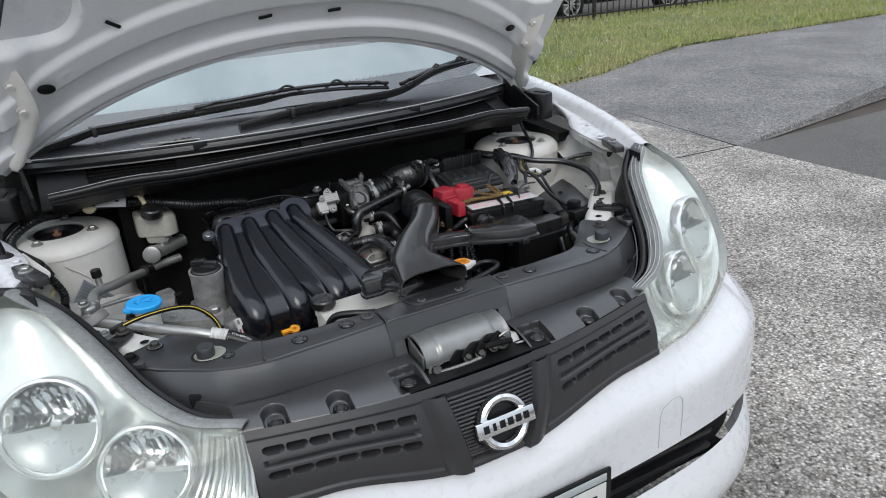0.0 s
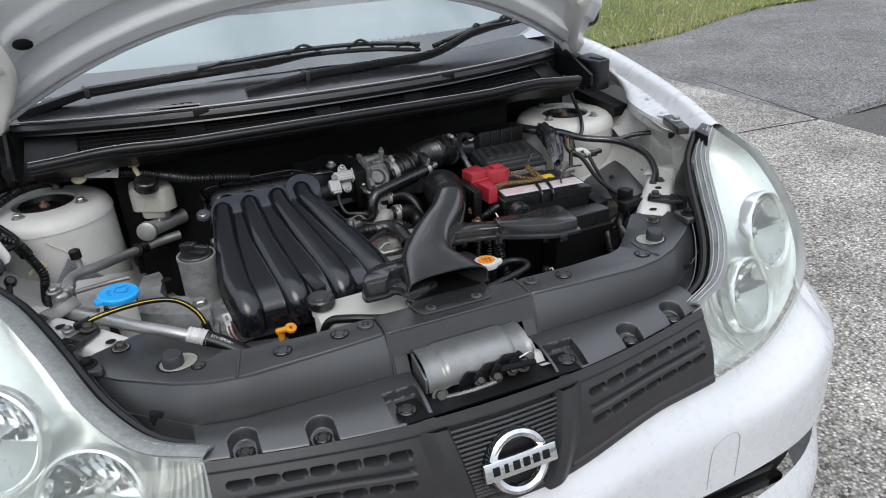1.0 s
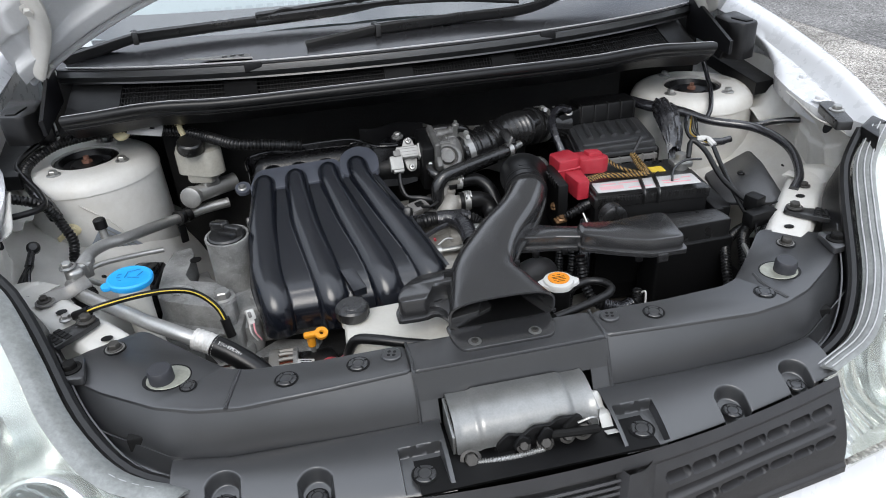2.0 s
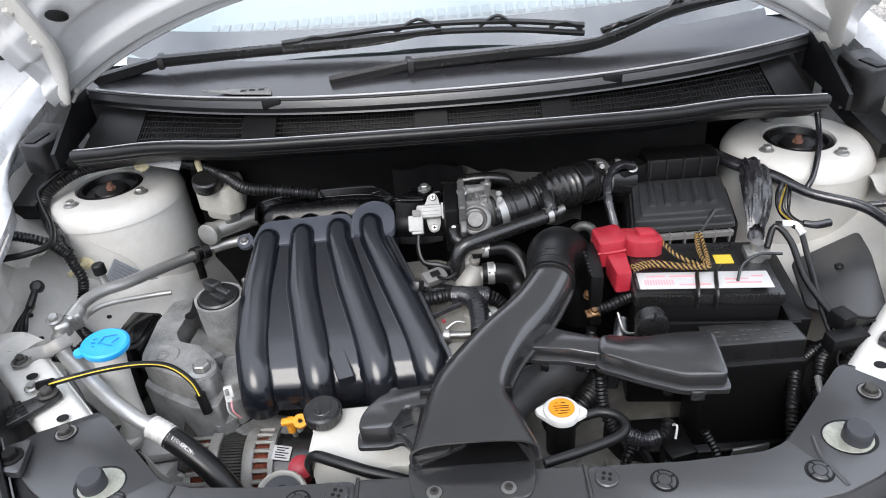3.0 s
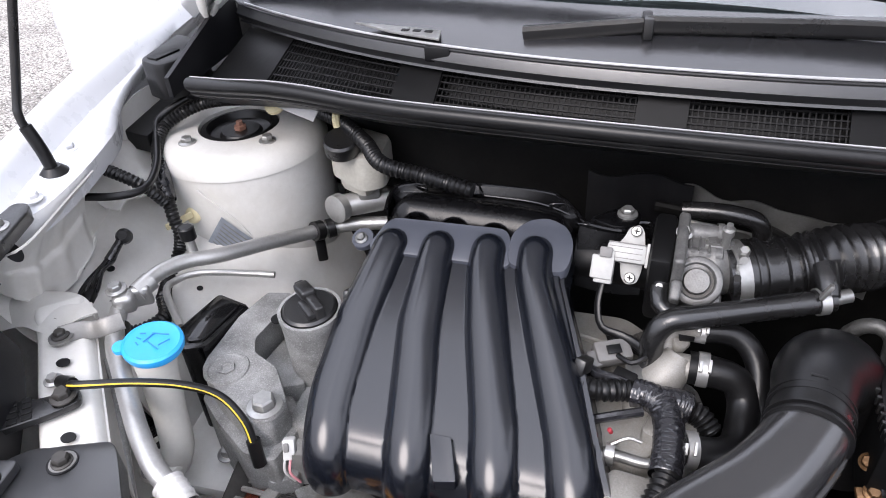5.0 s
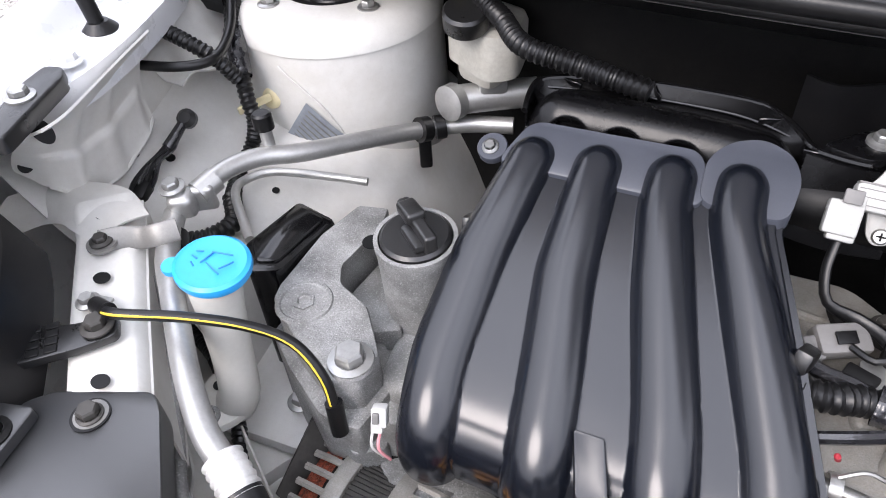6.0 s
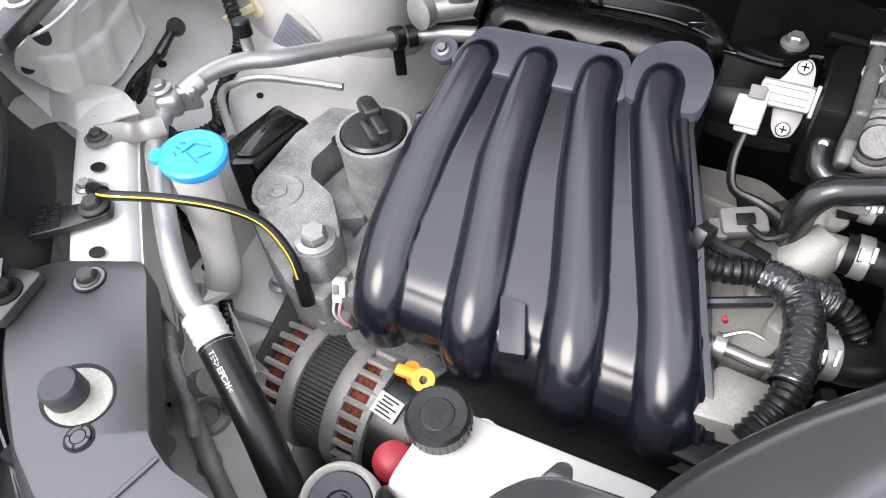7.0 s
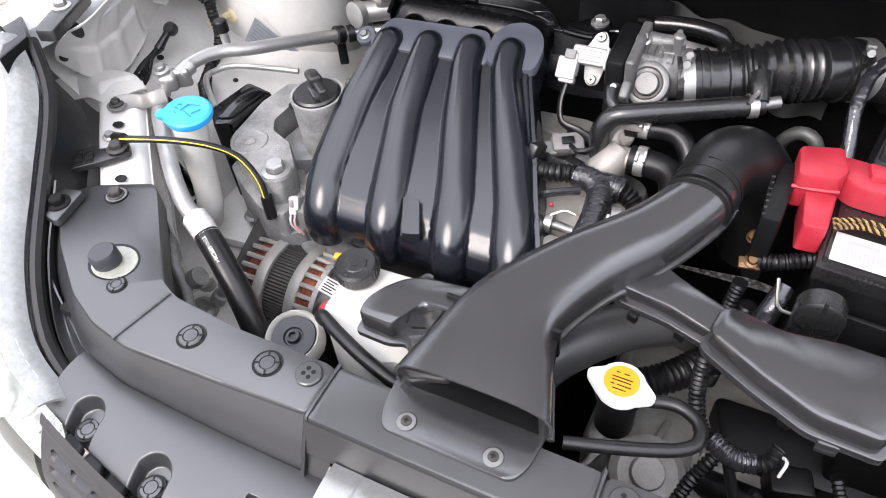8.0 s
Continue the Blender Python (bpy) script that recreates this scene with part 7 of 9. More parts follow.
bolt("nut", (0.178, 1.352, 0.812), fusel, (-0.4, -0.5, 0.8), 0.0050, BRASSY)
bolt("nut", (0.182, 1.333, 0.799), fusel, (0, -0.4, 0.9), 0.0050, BRASSY)
part("cable", tube([(0.190, 1.335, 0.800), (0.205, 1.332, 0.808), (0.220, 1.337, 0.812), (0.235, 1.345, 0.812)], 0.0085, 14, corr=(0.0045, 0.002)), RUBBER, fusel)

# fuse box and the tray round the battery
fuse = thing("fuse_box", (0.37, 1.22, 0.55), "large black fuse box with a printed lid", "fuse box")
part("body", prism(rounded([(0.19, 1.29), (0.30, 1.292), (0.436, 1.284), (0.438, 1.235), (0.40, 1.225), (0.30, 1.222), (0.21, 1.235)], 0.012), 0.50, 0.630, 0.006), INK, fuse)
part("collar", prism(rounded([(0.300, 1.288), (0.430, 1.282), (0.436, 1.238), (0.305, 1.236)], 0.005), 0.60, 0.772, 0.003), INK, fuse)
part("battery_tray", prism(rounded([(0.425, 1.285), (0.455, 1.285), (0.47, 1.44), (0.44, 1.44)], 0.004), 0.6, 0.80, 0.002), INK, fuse)
lidf = part("lid", prism(rounded([(0.305, 1.285), (0.428, 1.280), (0.432, 1.245), (0.31, 1.243)], 0.005), 0.77, 0.802, 0.003), PLASTIC, fuse)
for i in range(9):
    for j in range(3):
        if (i * 7 + j * 5) % 4:
            part("bar", rbox((0.325 + i * 0.0105, 1.252 + j * 0.008, 0.8024), (0.006, 0.0014, 0.0005), 0), PRINT, lidf)
part("relay_cover", join(rbox((0.242, 1.272, 0.80), (0.040, 0.018, 0.055), 0.004), lathe([(0.020, -0.009), (0.020, 0.009), (0.017, 0.011), (0, 0.011)], (0.242, 1.272, 0.822), (0, -1, 0), 28)), PLASTIC, fuse)
part("relay_rib", rbox((0.242, 1.262, 0.822), (0.003, 0.004, 0.05), 0.001), PLASTIC, fuse)
part("tray_wall", rbox((0.335, 1.292, 0.74), (0.21, 0.006, 0.12), 0.002, (0, 0, BR)), INK, fuse)
part("wire_bracket", tube([(0.205, 1.30, 0.82), (0.212, 1.285, 0.80), (0.228, 1.285, 0.795)], 0.0016, 6, 0.004), STEEL, fuse)

skirt = thing("battery_skirt", (0.47, 1.22, 0.55), "black plastic skirt beside the fuse box with clipped conduits", "panel")
part("panel", prism(rounded([(0.436, 1.14), (0.470, 1.15), (0.515, 1.285), (0.520, 1.40), (0.445, 1.40), (0.438, 1.27)], 0.01), 0.50, lambda x, y: 0.70 + 0.03 * math.sin(y * 30), 0.004), INK, skirt)
for x0, dz, r in ((0.0, 0.0, 0.0095), (-0.03, -0.012, 0.0085)):
    part("conduit", tube([(0.545 + x0, 1.298, 0.765 + dz), (0.500 + x0, 1.278, 0.768 + dz), (0.462 + x0, 1.252, 0.765 + dz), (0.445 + x0, 1.222, 0.755 + dz), (0.432 + x0, 1.188, 0.735 + dz), (0.425 + x0, 1.15, 0.70 + dz)], r, 14, corr=(0.0052, 0.002)), RUBBER, skirt)
part("wire", tube([(0.545, 1.272, 0.80), (0.515, 1.265, 0.805), (0.475, 1.240, 0.80), (0.455, 1.215, 0.79), (0.462, 1.20, 0.785), (0.48, 1.21, 0.79)], 0.0014, 6, 0.004), INK, skirt)
part("earth_tag", join(prism(rounded([(0.418, 1.172), (0.430, 1.172), (0.438, 1.135), (0.410, 1.135)], 0.003), 0.765, 0.7675, 0.0006), tube([(0.424, 1.172, 0.766), (0.425, 1.19, 0.775), (0.430, 1.205, 0.775)], 0.004, 8, 0.004)), STRAP, skirt, "bare steel earth tag")

flap = thing("splash_panel", (0.53, 1.38, 0.78), "flat dark rubber splash panel beside the battery", "panel")
part("panel", prism(rounded([(0.468, 1.325), (0.492, 1.432), (0.61, 1.478), (0.60, 1.42), (0.56, 1.30), (0.535, 1.285)], 0.012), lambda x, y: 0.785 + 0.12 * (x - 0.5), lambda x, y: 0.790 + 0.12 * (x - 0.5), 0.002), PANEL, flap)
bolt("stud", (0.545, 1.40, 0.796), flap, (0, 0, 1), 0.004, RUBBER)

low = thing("lower_hose", (0.30, 1.17, 0.55), "black hoses and cables in the well before the battery", "hose")
part("hose", tube([(0.20, 1.20, 0.60), (0.25, 1.185, 0.625), (0.31, 1.18, 0.63), (0.37, 1.175, 0.61), (0.42, 1.15, 0.57)], 0.016, 14, 0.01), RUBBER, low)
part("cable", tube([(0.235, 1.155, 0.70), (0.27, 1.15, 0.675), (0.315, 1.135, 0.655), (0.36, 1.13, 0.645), (0.41, 1.12, 0.66)], 0.0042, 8, 0.008), RUBBER, low)
part("cable", tube([(0.30, 1.20, 0.70), (0.315, 1.18, 0.67), (0.318, 1.15, 0.63), (0.33, 1.12, 0.58)], 0.006, 10, 0.008, corr=(0.005, 0.0015)), RUBBER, low)
part("bracket", join(rbox((0.36, 1.19, 0.64), (0.05, 0.004, 0.07), 0.001, (0, 0, 8)), rbox((0.342, 1.178, 0.612), (0.012, 0.03, 0.004), 0.001)), LATCHM, low, "dull steel bracket")
part("plug", rbox((0.27, 1.195, 0.66), (0.04, 0.03, 0.035), 0.005, (0, 0, 15)), INK, low)

# air filter box
air = thing("air_filter_box", (0.345, 1.53, 0.70), "black ribbed air filter housing", "air filter box")
part("lower_box", prism(rounded([(0.258, 1.475), (0.425, 1.472), (0.448, 1.60), (0.28, 1.60)], 0.012), 0.62, 0.832, 0.004), INK, air)
AF = lambda u, v: (lerp(lerp(0.266, 0.414, u), lerp(0.291, 0.437, u), v), lerp(1.470, 1.596, v))
part("lid", prism(rounded([AF(0, 0), AF(1, 0), AF(1, 1), AF(0, 1)], 0.010), 0.836, 0.852, 0.005), PANEL, air)
part("lid_rim", prism(rounded([AF(-0.02, -0.04), AF(1.02, -0.04), AF(1.02, 1.02), AF(-0.02, 1.02)], 0.010), 0.833, 0.840, 0.002), PANEL, air)
part("lid_pad", prism(rounded([AF(0.07, 0.10), AF(0.93, 0.10), AF(0.93, 0.90), AF(0.07, 0.90)], 0.008), 0.848, 0.8555, 0.003), AIRL, air)
part("front_strip", prism(rounded([AF(0.0, -0.09), AF(1.0, -0.09), AF(1.0, -0.03), AF(0.0, -0.03)], 0.002), 0.822, 0.830, 0.001), GREYP, air)
for i in range(5):
    u = 0.2 + i * 0.155
    a, b = AF(u, 0.28), AF(u, 0.80)
    part("rib", tube([(*a, 0.8560), (*AF(u, 0.54), 0.8565), (*b, 0.8560)], 0.0050, 12, 0.01), AIRL, air)
out_h = part("outlet_housing", rbox((0.283, 1.607, 0.852), (0.058, 0.050, 0.062), 0.008, (0, 0, 25)), INK, air)
for x, y, z in ((0.288, 1.584, 0.882), (0.268, 1.600, 0.884)):
    bolt("bolt", (x, y, z), out_h, (0, -0.5, 0.85), 0.0055)
part("rear_housing", rbox((0.375, 1.625, 0.84), (0.12, 0.05, 0.09), 0.006), INK, air)
for i in range(5):
    part("rear_fin", rbox((0.322 + i * 0.027, 1.604, 0.845), (0.003, 0.014, 0.08), 0.001), PLASTIC, air)
for i in range(7):
    part("edge_rib", rbox((0.275 + i * 0.022, 1.462, 0.822), (0.003, 0.008, 0.02), 0.001), GREYP, air)
part("clip_arm", tube([(0.355, 1.46, 0.80), (0.365, 1.465, 0.83), (0.385, 1.475, 0.86)], 0.003, 6, 0.006), PLASTIC, air)

# throttle body and intake hose
thr = thing("throttle_body", (0.035, 1.50, 0.80), "cast-aluminium throttle body with a round motor cap", "throttle")
part("flange", rbox((0.0125, 1.510, 0.861), (0.011, 0.074, 0.086), 0.004, (8, 0, 0), 3), THROT, thr)
part("barrel", lathe([(0.030, 0.0), (0.030, 0.026), (0.0315, 0.028), (0.0315, 0.036), (0.0305, 0.038), (0.0305, 0.050)], (0.012, 1.512, 0.862), (1, 0.2, 0.08), 40), THROT, thr)
part("lower_body", rbox((0.034, 1.499, 0.842), (0.036, 0.034, 0.044), 0.006, (35, 0, 0), 3), THROT, thr)
for y, z, r in ((1.528, 0.893, 0.0095), (1.503, 0.885, 0.0070)):
    part("boss", join(tube([(0.014, y, z), (0.034, y, z), (0.056, y + 0.003, z)], [r, r * 0.92, r * 0.86], 18, 0.006), lathe([(r + 0.0016, -0.003), (r + 0.0016, 0.003), (r, 0.0045)], (0.047, y + 0.002, z), (1, 0.1, 0), 22)), THROT, thr)
part("cable_post", join(lathe([(0.004, 0), (0.004, 0.016), (0.0058, 0.017), (0.0058, 0.024), (0.003, 0.025), (0.003, 0.030), (0, 0.030)], (0.052, 1.510, 0.893), (0, -0.2, 1), 16), rbox((0.044, 1.512, 0.892), (0.020, 0.012, 0.006), 0.001)), STEEL, thr)
part("hose_screw", join(lathe([(0.0055, 0), (0.0055, 0.008), (0.004, 0.010), (0, 0.010)], (0.068, 1.498, 0.896), (0, -0.5, 0.85), 6), tube([(0.067, 1.500, 0.893), (0.066, 1.492, 0.886), (0.066, 1.486, 0.880)], 0.0030, 8, corr=(0.0022, 0.0008))), STEEL, thr)
motor = part("motor_cap", lathe([(0.0245, -0.014), (0.0245, 0.004), (0.0235, 0.0075), (0.0220, 0.0085), (0.0180, 0.0085), (0.0165, 0.0065), (0.0160, 0.0005), (0.0130, 0.0005), (0.0125, 0.0070), (0.0115, 0.0085), (0, 0.0090)], (0.031, 1.484, 0.866), (0, -0.75, 0.66), 44), THROT, thr, "round cast motor cap")
part("motor_ring", lathe([(0.0155, 0.0008), (0.0155, 0.0022), (0.0133, 0.0022), (0.0133, 0.0008)], (0.031, 1.484, 0.866), (0, -0.75, 0.66), 40), LAMIN, thr)
for x, y, z in ((0.014, 1.530, 0.898), (0.014, 1.478, 0.832)):
    bolt("bolt", (x, y - 0.012, z), thr, (0, -0.5, 0.85), 0.0055)
for x in (0.021, 0.029, 0.038):
    part("web", rbox((x, 1.515, 0.8905), (0.0022, 0.03, 0.009), 0.0008), THROT, thr)
for x in (0.024, 0.031, 0.038):
    part("mark", rbox((x, 1.496, 0.8915), (0.0042, 0.0030, 0.0010), 0.0003, (-25, 0, 0)), THROT, thr)
part("lug", join(rbox((0.013, 1.476, 0.850), (0.010, 0.020, 0.056), 0.003, (38, 0, 0), 3), rbox((0.050, 1.484, 0.842), (0.012, 0.018, 0.030), 0.004, (38, 0, 0), 3)), THROT, thr)

hose = thing("intake_hose", (0.15, 1.55, 0.86), "black corrugated rubber air intake hose with steel clamps", "hose")
part("bellows", tube([(0.118, 1.529, 0.866), (0.143, 1.537, 0.871), (0.168, 1.549, 0.873), (0.194, 1.564, 0.871)], 0.0345, 36, corr=(0.0098, 0.0062)), HOSEM, hose)
part("cuff", tube([(0.056, 1.509, 0.860), (0.075, 1.515, 0.862), (0.100, 1.523, 0.864), (0.122, 1.530, 0.866)], [0.0325, 0.0325, 0.029, 0.030], 36, 0.004), HOSEM, hose)
part("cuff", tube([(0.190, 1.562, 0.871), (0.212, 1.576, 0.868), (0.240, 1.594, 0.861), (0.285, 1.610, 0.850)], [0.031, 0.0325, 0.033, 0.033], 36, 0.005), HOSEM, hose)
for x, y, z in ((0.079, 1.5165, 0.8625), (0.087, 1.5190, 0.8632), (0.106, 1.5245, 0.865)):
    part("ridge", lathe([(0.0285, -0.0022), (0.0335, -0.001), (0.0335, 0.001), (0.0285, 0.0022)], (x, y, z), (1, 0.38, 0.1), 36), HOSEM, hose)
for x, y, z in ((0.208, 1.5735, 0.8685), (0.214, 1.5775, 0.8675)):
    part("ridge", lathe([(0.030, -0.0022), (0.0352, -0.001), (0.0352, 0.001), (0.030, 0.0022)], (x, y, z), (1, 0.62, -0.12), 36), HOSEM, hose)
for c, a in (((0.066, 1.512, 0.861), (1, 0.38, 0.1)), ((0.232, 1.589, 0.8635), (1, 0.62, -0.22))):
    cl = part("clamp", lathe([(0.0327, -0.006), (0.0342, -0.006), (0.0342, 0.006), (0.0327, 0.006)], c, a, 40), STEEL, hose, "steel hose clamp")
    part("clamp_screw", join(rbox(Vector(c) + Vector((0.002, -0.012, 0.036)), (0.010, 0.010, 0.008), 0.002), lathe([(0.004, 0), (0.004, 0.008), (0, 0.008)], Vector(c) + Vector((0.002, -0.022, 0.036)), (0, -1, 0.3), 12)), STEEL, cl)
    part("clamp_hole", lathe([(0.0035, 0), (0.0035, 0.0006), (0, 0.0006)], Vector(c) + Vector((0, -0.030, 0.0175)), (0, -0.87, 0.5), 12), INK, cl)

part("spigot", tube([(0.140, 1.510, 0.885), (0.143, 1.495, 0.880), (0.146, 1.482, 0.872)], [0.012, 0.0105, 0.009], 16, 0.004), HOSEM, hose)

wlead = thing("wiring_lead", (0.24, 1.50, 0.82), "black taped sensor lead hanging beside the air hose", "wiring")
part("lead", crinkle([(0.288, 1.580, 0.888), (0.262, 1.566, 0.898), (0.242, 1.545, 0.893), (0.235, 1.520, 0.882), (0.234, 1.500, 0.868), (0.238, 1.478, 0.846), (0.240, 1.462, 0.830)], 0.0066, 0.11, 3, 16, 90), TAPE, wlead, angle=70)
part("plug", join(rbox((0.238, 1.464, 0.826), (0.018, 0.016, 0.020), 0.002, (20, 0, 10)), rbox((0.240, 1.458, 0.812), (0.012, 0.012, 0.018), 0.002, (20, 0, 10))), INK, wlead)

vloop = thing("breather_hose", (0.06, 1.60, 0.80), "black breather hose looping behind the throttle body", "hose")
part("hose", tube([(0.010, 1.600, 0.872), (0.040, 1.600, 0.875), (0.068, 1.600, 0.874), (0.088, 1.600, 0.868), (0.095, 1.600, 0.850), (0.094, 1.600, 0.82), (0.092, 1.602, 0.76)], 0.010, 16, 0.005), HOSEM, vloop)

hpipe = thing("heater_pipe", (0.20, 1.51, 0.70), "dull metal heater pipe behind the battery", "pipe")
part("pipe", tube([(0.178, 1.520, 0.70), (0.178, 1.518, 0.790), (0.184, 1.514, 0.815), (0.194, 1.510, 0.826), (0.205, 1.506, 0.827), (0.214, 1.502, 0.818), (0.217, 1.500, 0.79)], 0.0075, 16, 0.005), CASTD, hpipe)

sensor = thing("solenoid_valve", (-0.032, 1.50, 0.84), "white plastic solenoid valve with its connector", "solenoid")
SX, SU, SN = Vector((1, 0, 0)), Vector((0, 0.62, 0.785)), Vector((0, -0.785, 0.62))
SO = Vector((-0.032, 1.5025, 0.873))


def facing(bm):
    """Turns a part drawn flat into the solenoid's tilted plane."""
    bm.transform(Matrix(((1, 0, 0, SO.x), (0, SU.y, SN.y, SO.y), (0, SU.z, SN.z, SO.z), (0, 0, 0, 1))))
    return bm


part("mounting_plate", facing(prism(rounded([(-0.016, 0.008), (-0.010, 0.016), (-0.006, 0.027), (0.004, 0.031), (0.009, 0.024), (0.012, 0.006), (0.011, -0.016), (0.008, -0.028), (-0.002, -0.031), (-0.008, -0.024), (-0.011, -0.008)], 0.004), 0.0, 0.003, 0.0008)), SOLW, sensor)
part("body", facing(rbox((-0.005, 0.0, 0.012), (0.038, 0.019, 0.018), 0.003)), SOLW, sensor)
for v in (-0.0055, 0.0, 0.0055):
    part("coil_line", facing(rbox((-0.006, v, 0.0212), (0.032, 0.0007, 0.0006), 0)), GREYP, sensor)
part("coil_band", facing(rbox((-0.005, 0.0096, 0.012), (0.036, 0.0012, 0.015), 0.0003)), GREYP, sensor)
part("side_rib", facing(rbox((0.015, 0.0, 0.012), (0.003, 0.024, 0.020), 0.001)), SOLW, sensor)
for u in (0.0235, -0.0235):
    sc = part("screw", facing(lathe([(0.0055, 0.003), (0.0055, 0.006), (0.0045, 0.0075), (0, 0.008)], (0.001, u, 0), (0, 0, 1), 20)), STEEL, sensor)
    part("cross_slot", facing(join(rbox((0.001, u, 0.0079), (0.006, 0.0012, 0.001), 0), rbox((0.001, u, 0.0079), (0.0012, 0.006, 0.001), 0))), DARK, sc)
part("connector", facing(join(rbox((-0.026, -0.017, 0.014), (0.022, 0.024, 0.017), 0.002), rbox((-0.024, -0.027, 0.013), (0.018, 0.012, 0.014), 0.002), rbox((-0.022, -0.004, 0.016), (0.013, 0.008, 0.013), 0.001))), SOLW, sensor, "bright white plug")
part("plug_latch", facing(rbox((-0.024, -0.002, 0.024), (0.012, 0.010, 0.004), 0.001)), GREYP, sensor)
part("nozzle", facing(lathe([(0.0055, 0), (0.0055, 0.014), (0.007, 0.015), (0.007, 0.019), (0, 0.019)], (0.014, 0.002, 0.010), (1, 0, 0), 14)), INK, sensor)
part("lead", tube([(-0.056, 1.474, 0.856), (-0.057, 1.458, 0.838), (-0.050, 1.445, 0.822), (-0.030, 1.442, 0.817), (-0.012, 1.434, 0.815), (0.000, 1.420, 0.812)], [0.0035, 0.0038, 0.0040, 0.0055, 0.0055, 0.005], 10, 0.006, flat=0.7), RUBBER, sensor)

purge = thing("vacuum_hose", (0.03, 1.45, 0.84), "black rubber vacuum hoses with spring clips", "hose")
part("hose", tube([(-0.002, 1.507, 0.878), (0.000, 1.490, 0.868), (-0.002, 1.468, 0.855), (0.006, 1.456, 0.848), (0.030, 1.458, 0.846), (0.07, 1.475, 0.845), (0.12, 1.50, 0.845)], 0.0085, 14, 0.006), HOSEM, purge)
part("paint_dot", lathe([(0.0035, 0), (0.0030, 0.0008), (0, 0.001)], (-0.002, 1.4695, 0.8645), (0, -0.75, 0.66), 12), WHITEP, purge)
part("pipe", tube([(0.002, 1.425, 0.79), (0.000, 1.428, 0.815), (0.000, 1.429, 0.836), (0.010, 1.434, 0.852), (0.030, 1.440, 0.857), (0.09, 1.463, 0.862), (0.150, 1.488, 0.866)], 0.0112, 18, 0.006), HOSEM, purge)
part("clip_tail", rbox((0.140, 1.474, 0.884), (0.004, 0.006, 0.018), 0.001, (0, 20, 0)), STEEL, purge)
part("pipe_stub", tube([(0.148, 1.487, 0.866), (0.158, 1.492, 0.868), (0.165, 1.495, 0.869)], 0.0065, 12, 0.006), LATCHM, purge)
for c in ((0.140, 1.4835, 0.8655), (-0.001, 1.492, 0.869)):
    part("spring_clip", lathe([(0.0115 if c[0] > 0.1 else 0.0088, -0.0045), (0.0128 if c[0] > 0.1 else 0.0102, -0.0045), (0.0128 if c[0] > 0.1 else 0.0102, 0.0045), (0.0115 if c[0] > 0.1 else 0.0088, 0.0045)], c, (0.9, 0.37, 0.06) if c[0] > 0.1 else (0.1, 0.8, 0.5), 24), WHITEP if c[0] < 0.1 else STEEL, purge)

# coolant outlet and hoses behind the duct
out = thing("water_outlet", (0.03, 1.42, 0.74), "cast-aluminium coolant outlet with clipped hoses", "coolant outlet")
part("casting", join(tube([(0.004, 1.405, 0.775), (0.012, 1.415, 0.792), (0.020, 1.424, 0.806), (0.026, 1.432, 0.816)], [0.024, 0.021, 0.0185, 0.013], 24, 0.004), rbox((0.006, 1.408, 0.778), (0.058, 0.046, 0.022), 0.006, (12, 0, 15), 3), lathe([(0.0135, -0.004), (0.0135, 0.022), (0.0155, 0.024), (0.0155, 0.027), (0, 0.028)], (0.024, 1.426, 0.806), (1, 0.0, 0.02), 22), lathe([(0.009, 0), (0.009, 0.012), (0.0075, 0.014), (0, 0.014)], (0.022, 1.448, 0.812), (0.3, -0.3, 0.9), 18), rbox((0.000, 1.425, 0.800), (0.006, 0.040, 0.026), 0.002, (30, 0, 20)), rbox((0.018, 1.405, 0.795), (0.005, 0.034, 0.022), 0.002, (35, 0, -10))), CASTL, out)
for x, y, z in ((-0.014, 1.398, 0.788), (0.022, 1.392, 0.786)):
    bolt("bolt", (x, y, z), out, (0, -0.2, 1), 0.0055)
part("black_bracket", prism(rounded([(-0.048, 1.462), (0.010, 1.452), (0.030, 1.430), (0.012, 1.418), (-0.012, 1.436), (-0.04, 1.44)], 0.006), 0.802, 0.808, 0.002), DARK, out, "black painted bracket")
bolt("bolt", (-0.010, 1.452, 0.808), out, (0, 0, 1), 0.0060, LAMIN)
part("coil_plug", join(rbox((-0.020, 1.405, 0.798), (0.022, 0.014, 0.014), 0.002, (15, 0, -20)), rbox((-0.008, 1.399, 0.797), (0.012, 0.010, 0.010), 0.002, (15, 0, -20))), INK, out)
part("sense_wire", tube([(-0.030, 1.420, 0.812), (-0.016, 1.410, 0.815), (-0.004, 1.418, 0.818), (0.004, 1.430, 0.815)], 0.0025, 6, 0.004), RUBBER, out)
part("blue_band", lathe([(0.0062, -0.0015), (0.0065, -0.0015), (0.0065, 0.0015), (0.0062, 0.0015)], (0.002, 1.436, 0.816), (0.5, -0.6, -0.4), 14), DBLUEB, out)
part("bracket", prism(rounded([(-0.022, 1.420), (0.008, 1.425), (0.010, 1.405), (-0.004, 1.392), (-0.020, 1.402)], 0.004), 0.800, 0.803, 0.0008), STEEL, out)
part("hose", tube([(0.038, 1.4265, 0.808), (0.056, 1.426, 0.808), (0.078, 1.425, 0.803), (0.088, 1.416, 0.788), (0.088, 1.395, 0.778), (0.082, 1.368, 0.776), (0.064, 1.350, 0.782), (0.036, 1.344, 0.788)], 0.0150, 20, 0.006), RUBBER, out)
part("hose", tube([(0.022, 1.452, 0.828), (0.045, 1.454, 0.832), (0.075, 1.456, 0.830), (0.094, 1.444, 0.815), (0.100, 1.42, 0.79), (0.100, 1.39, 0.755)], 0.0108, 16, 0.006), RUBBER, out)
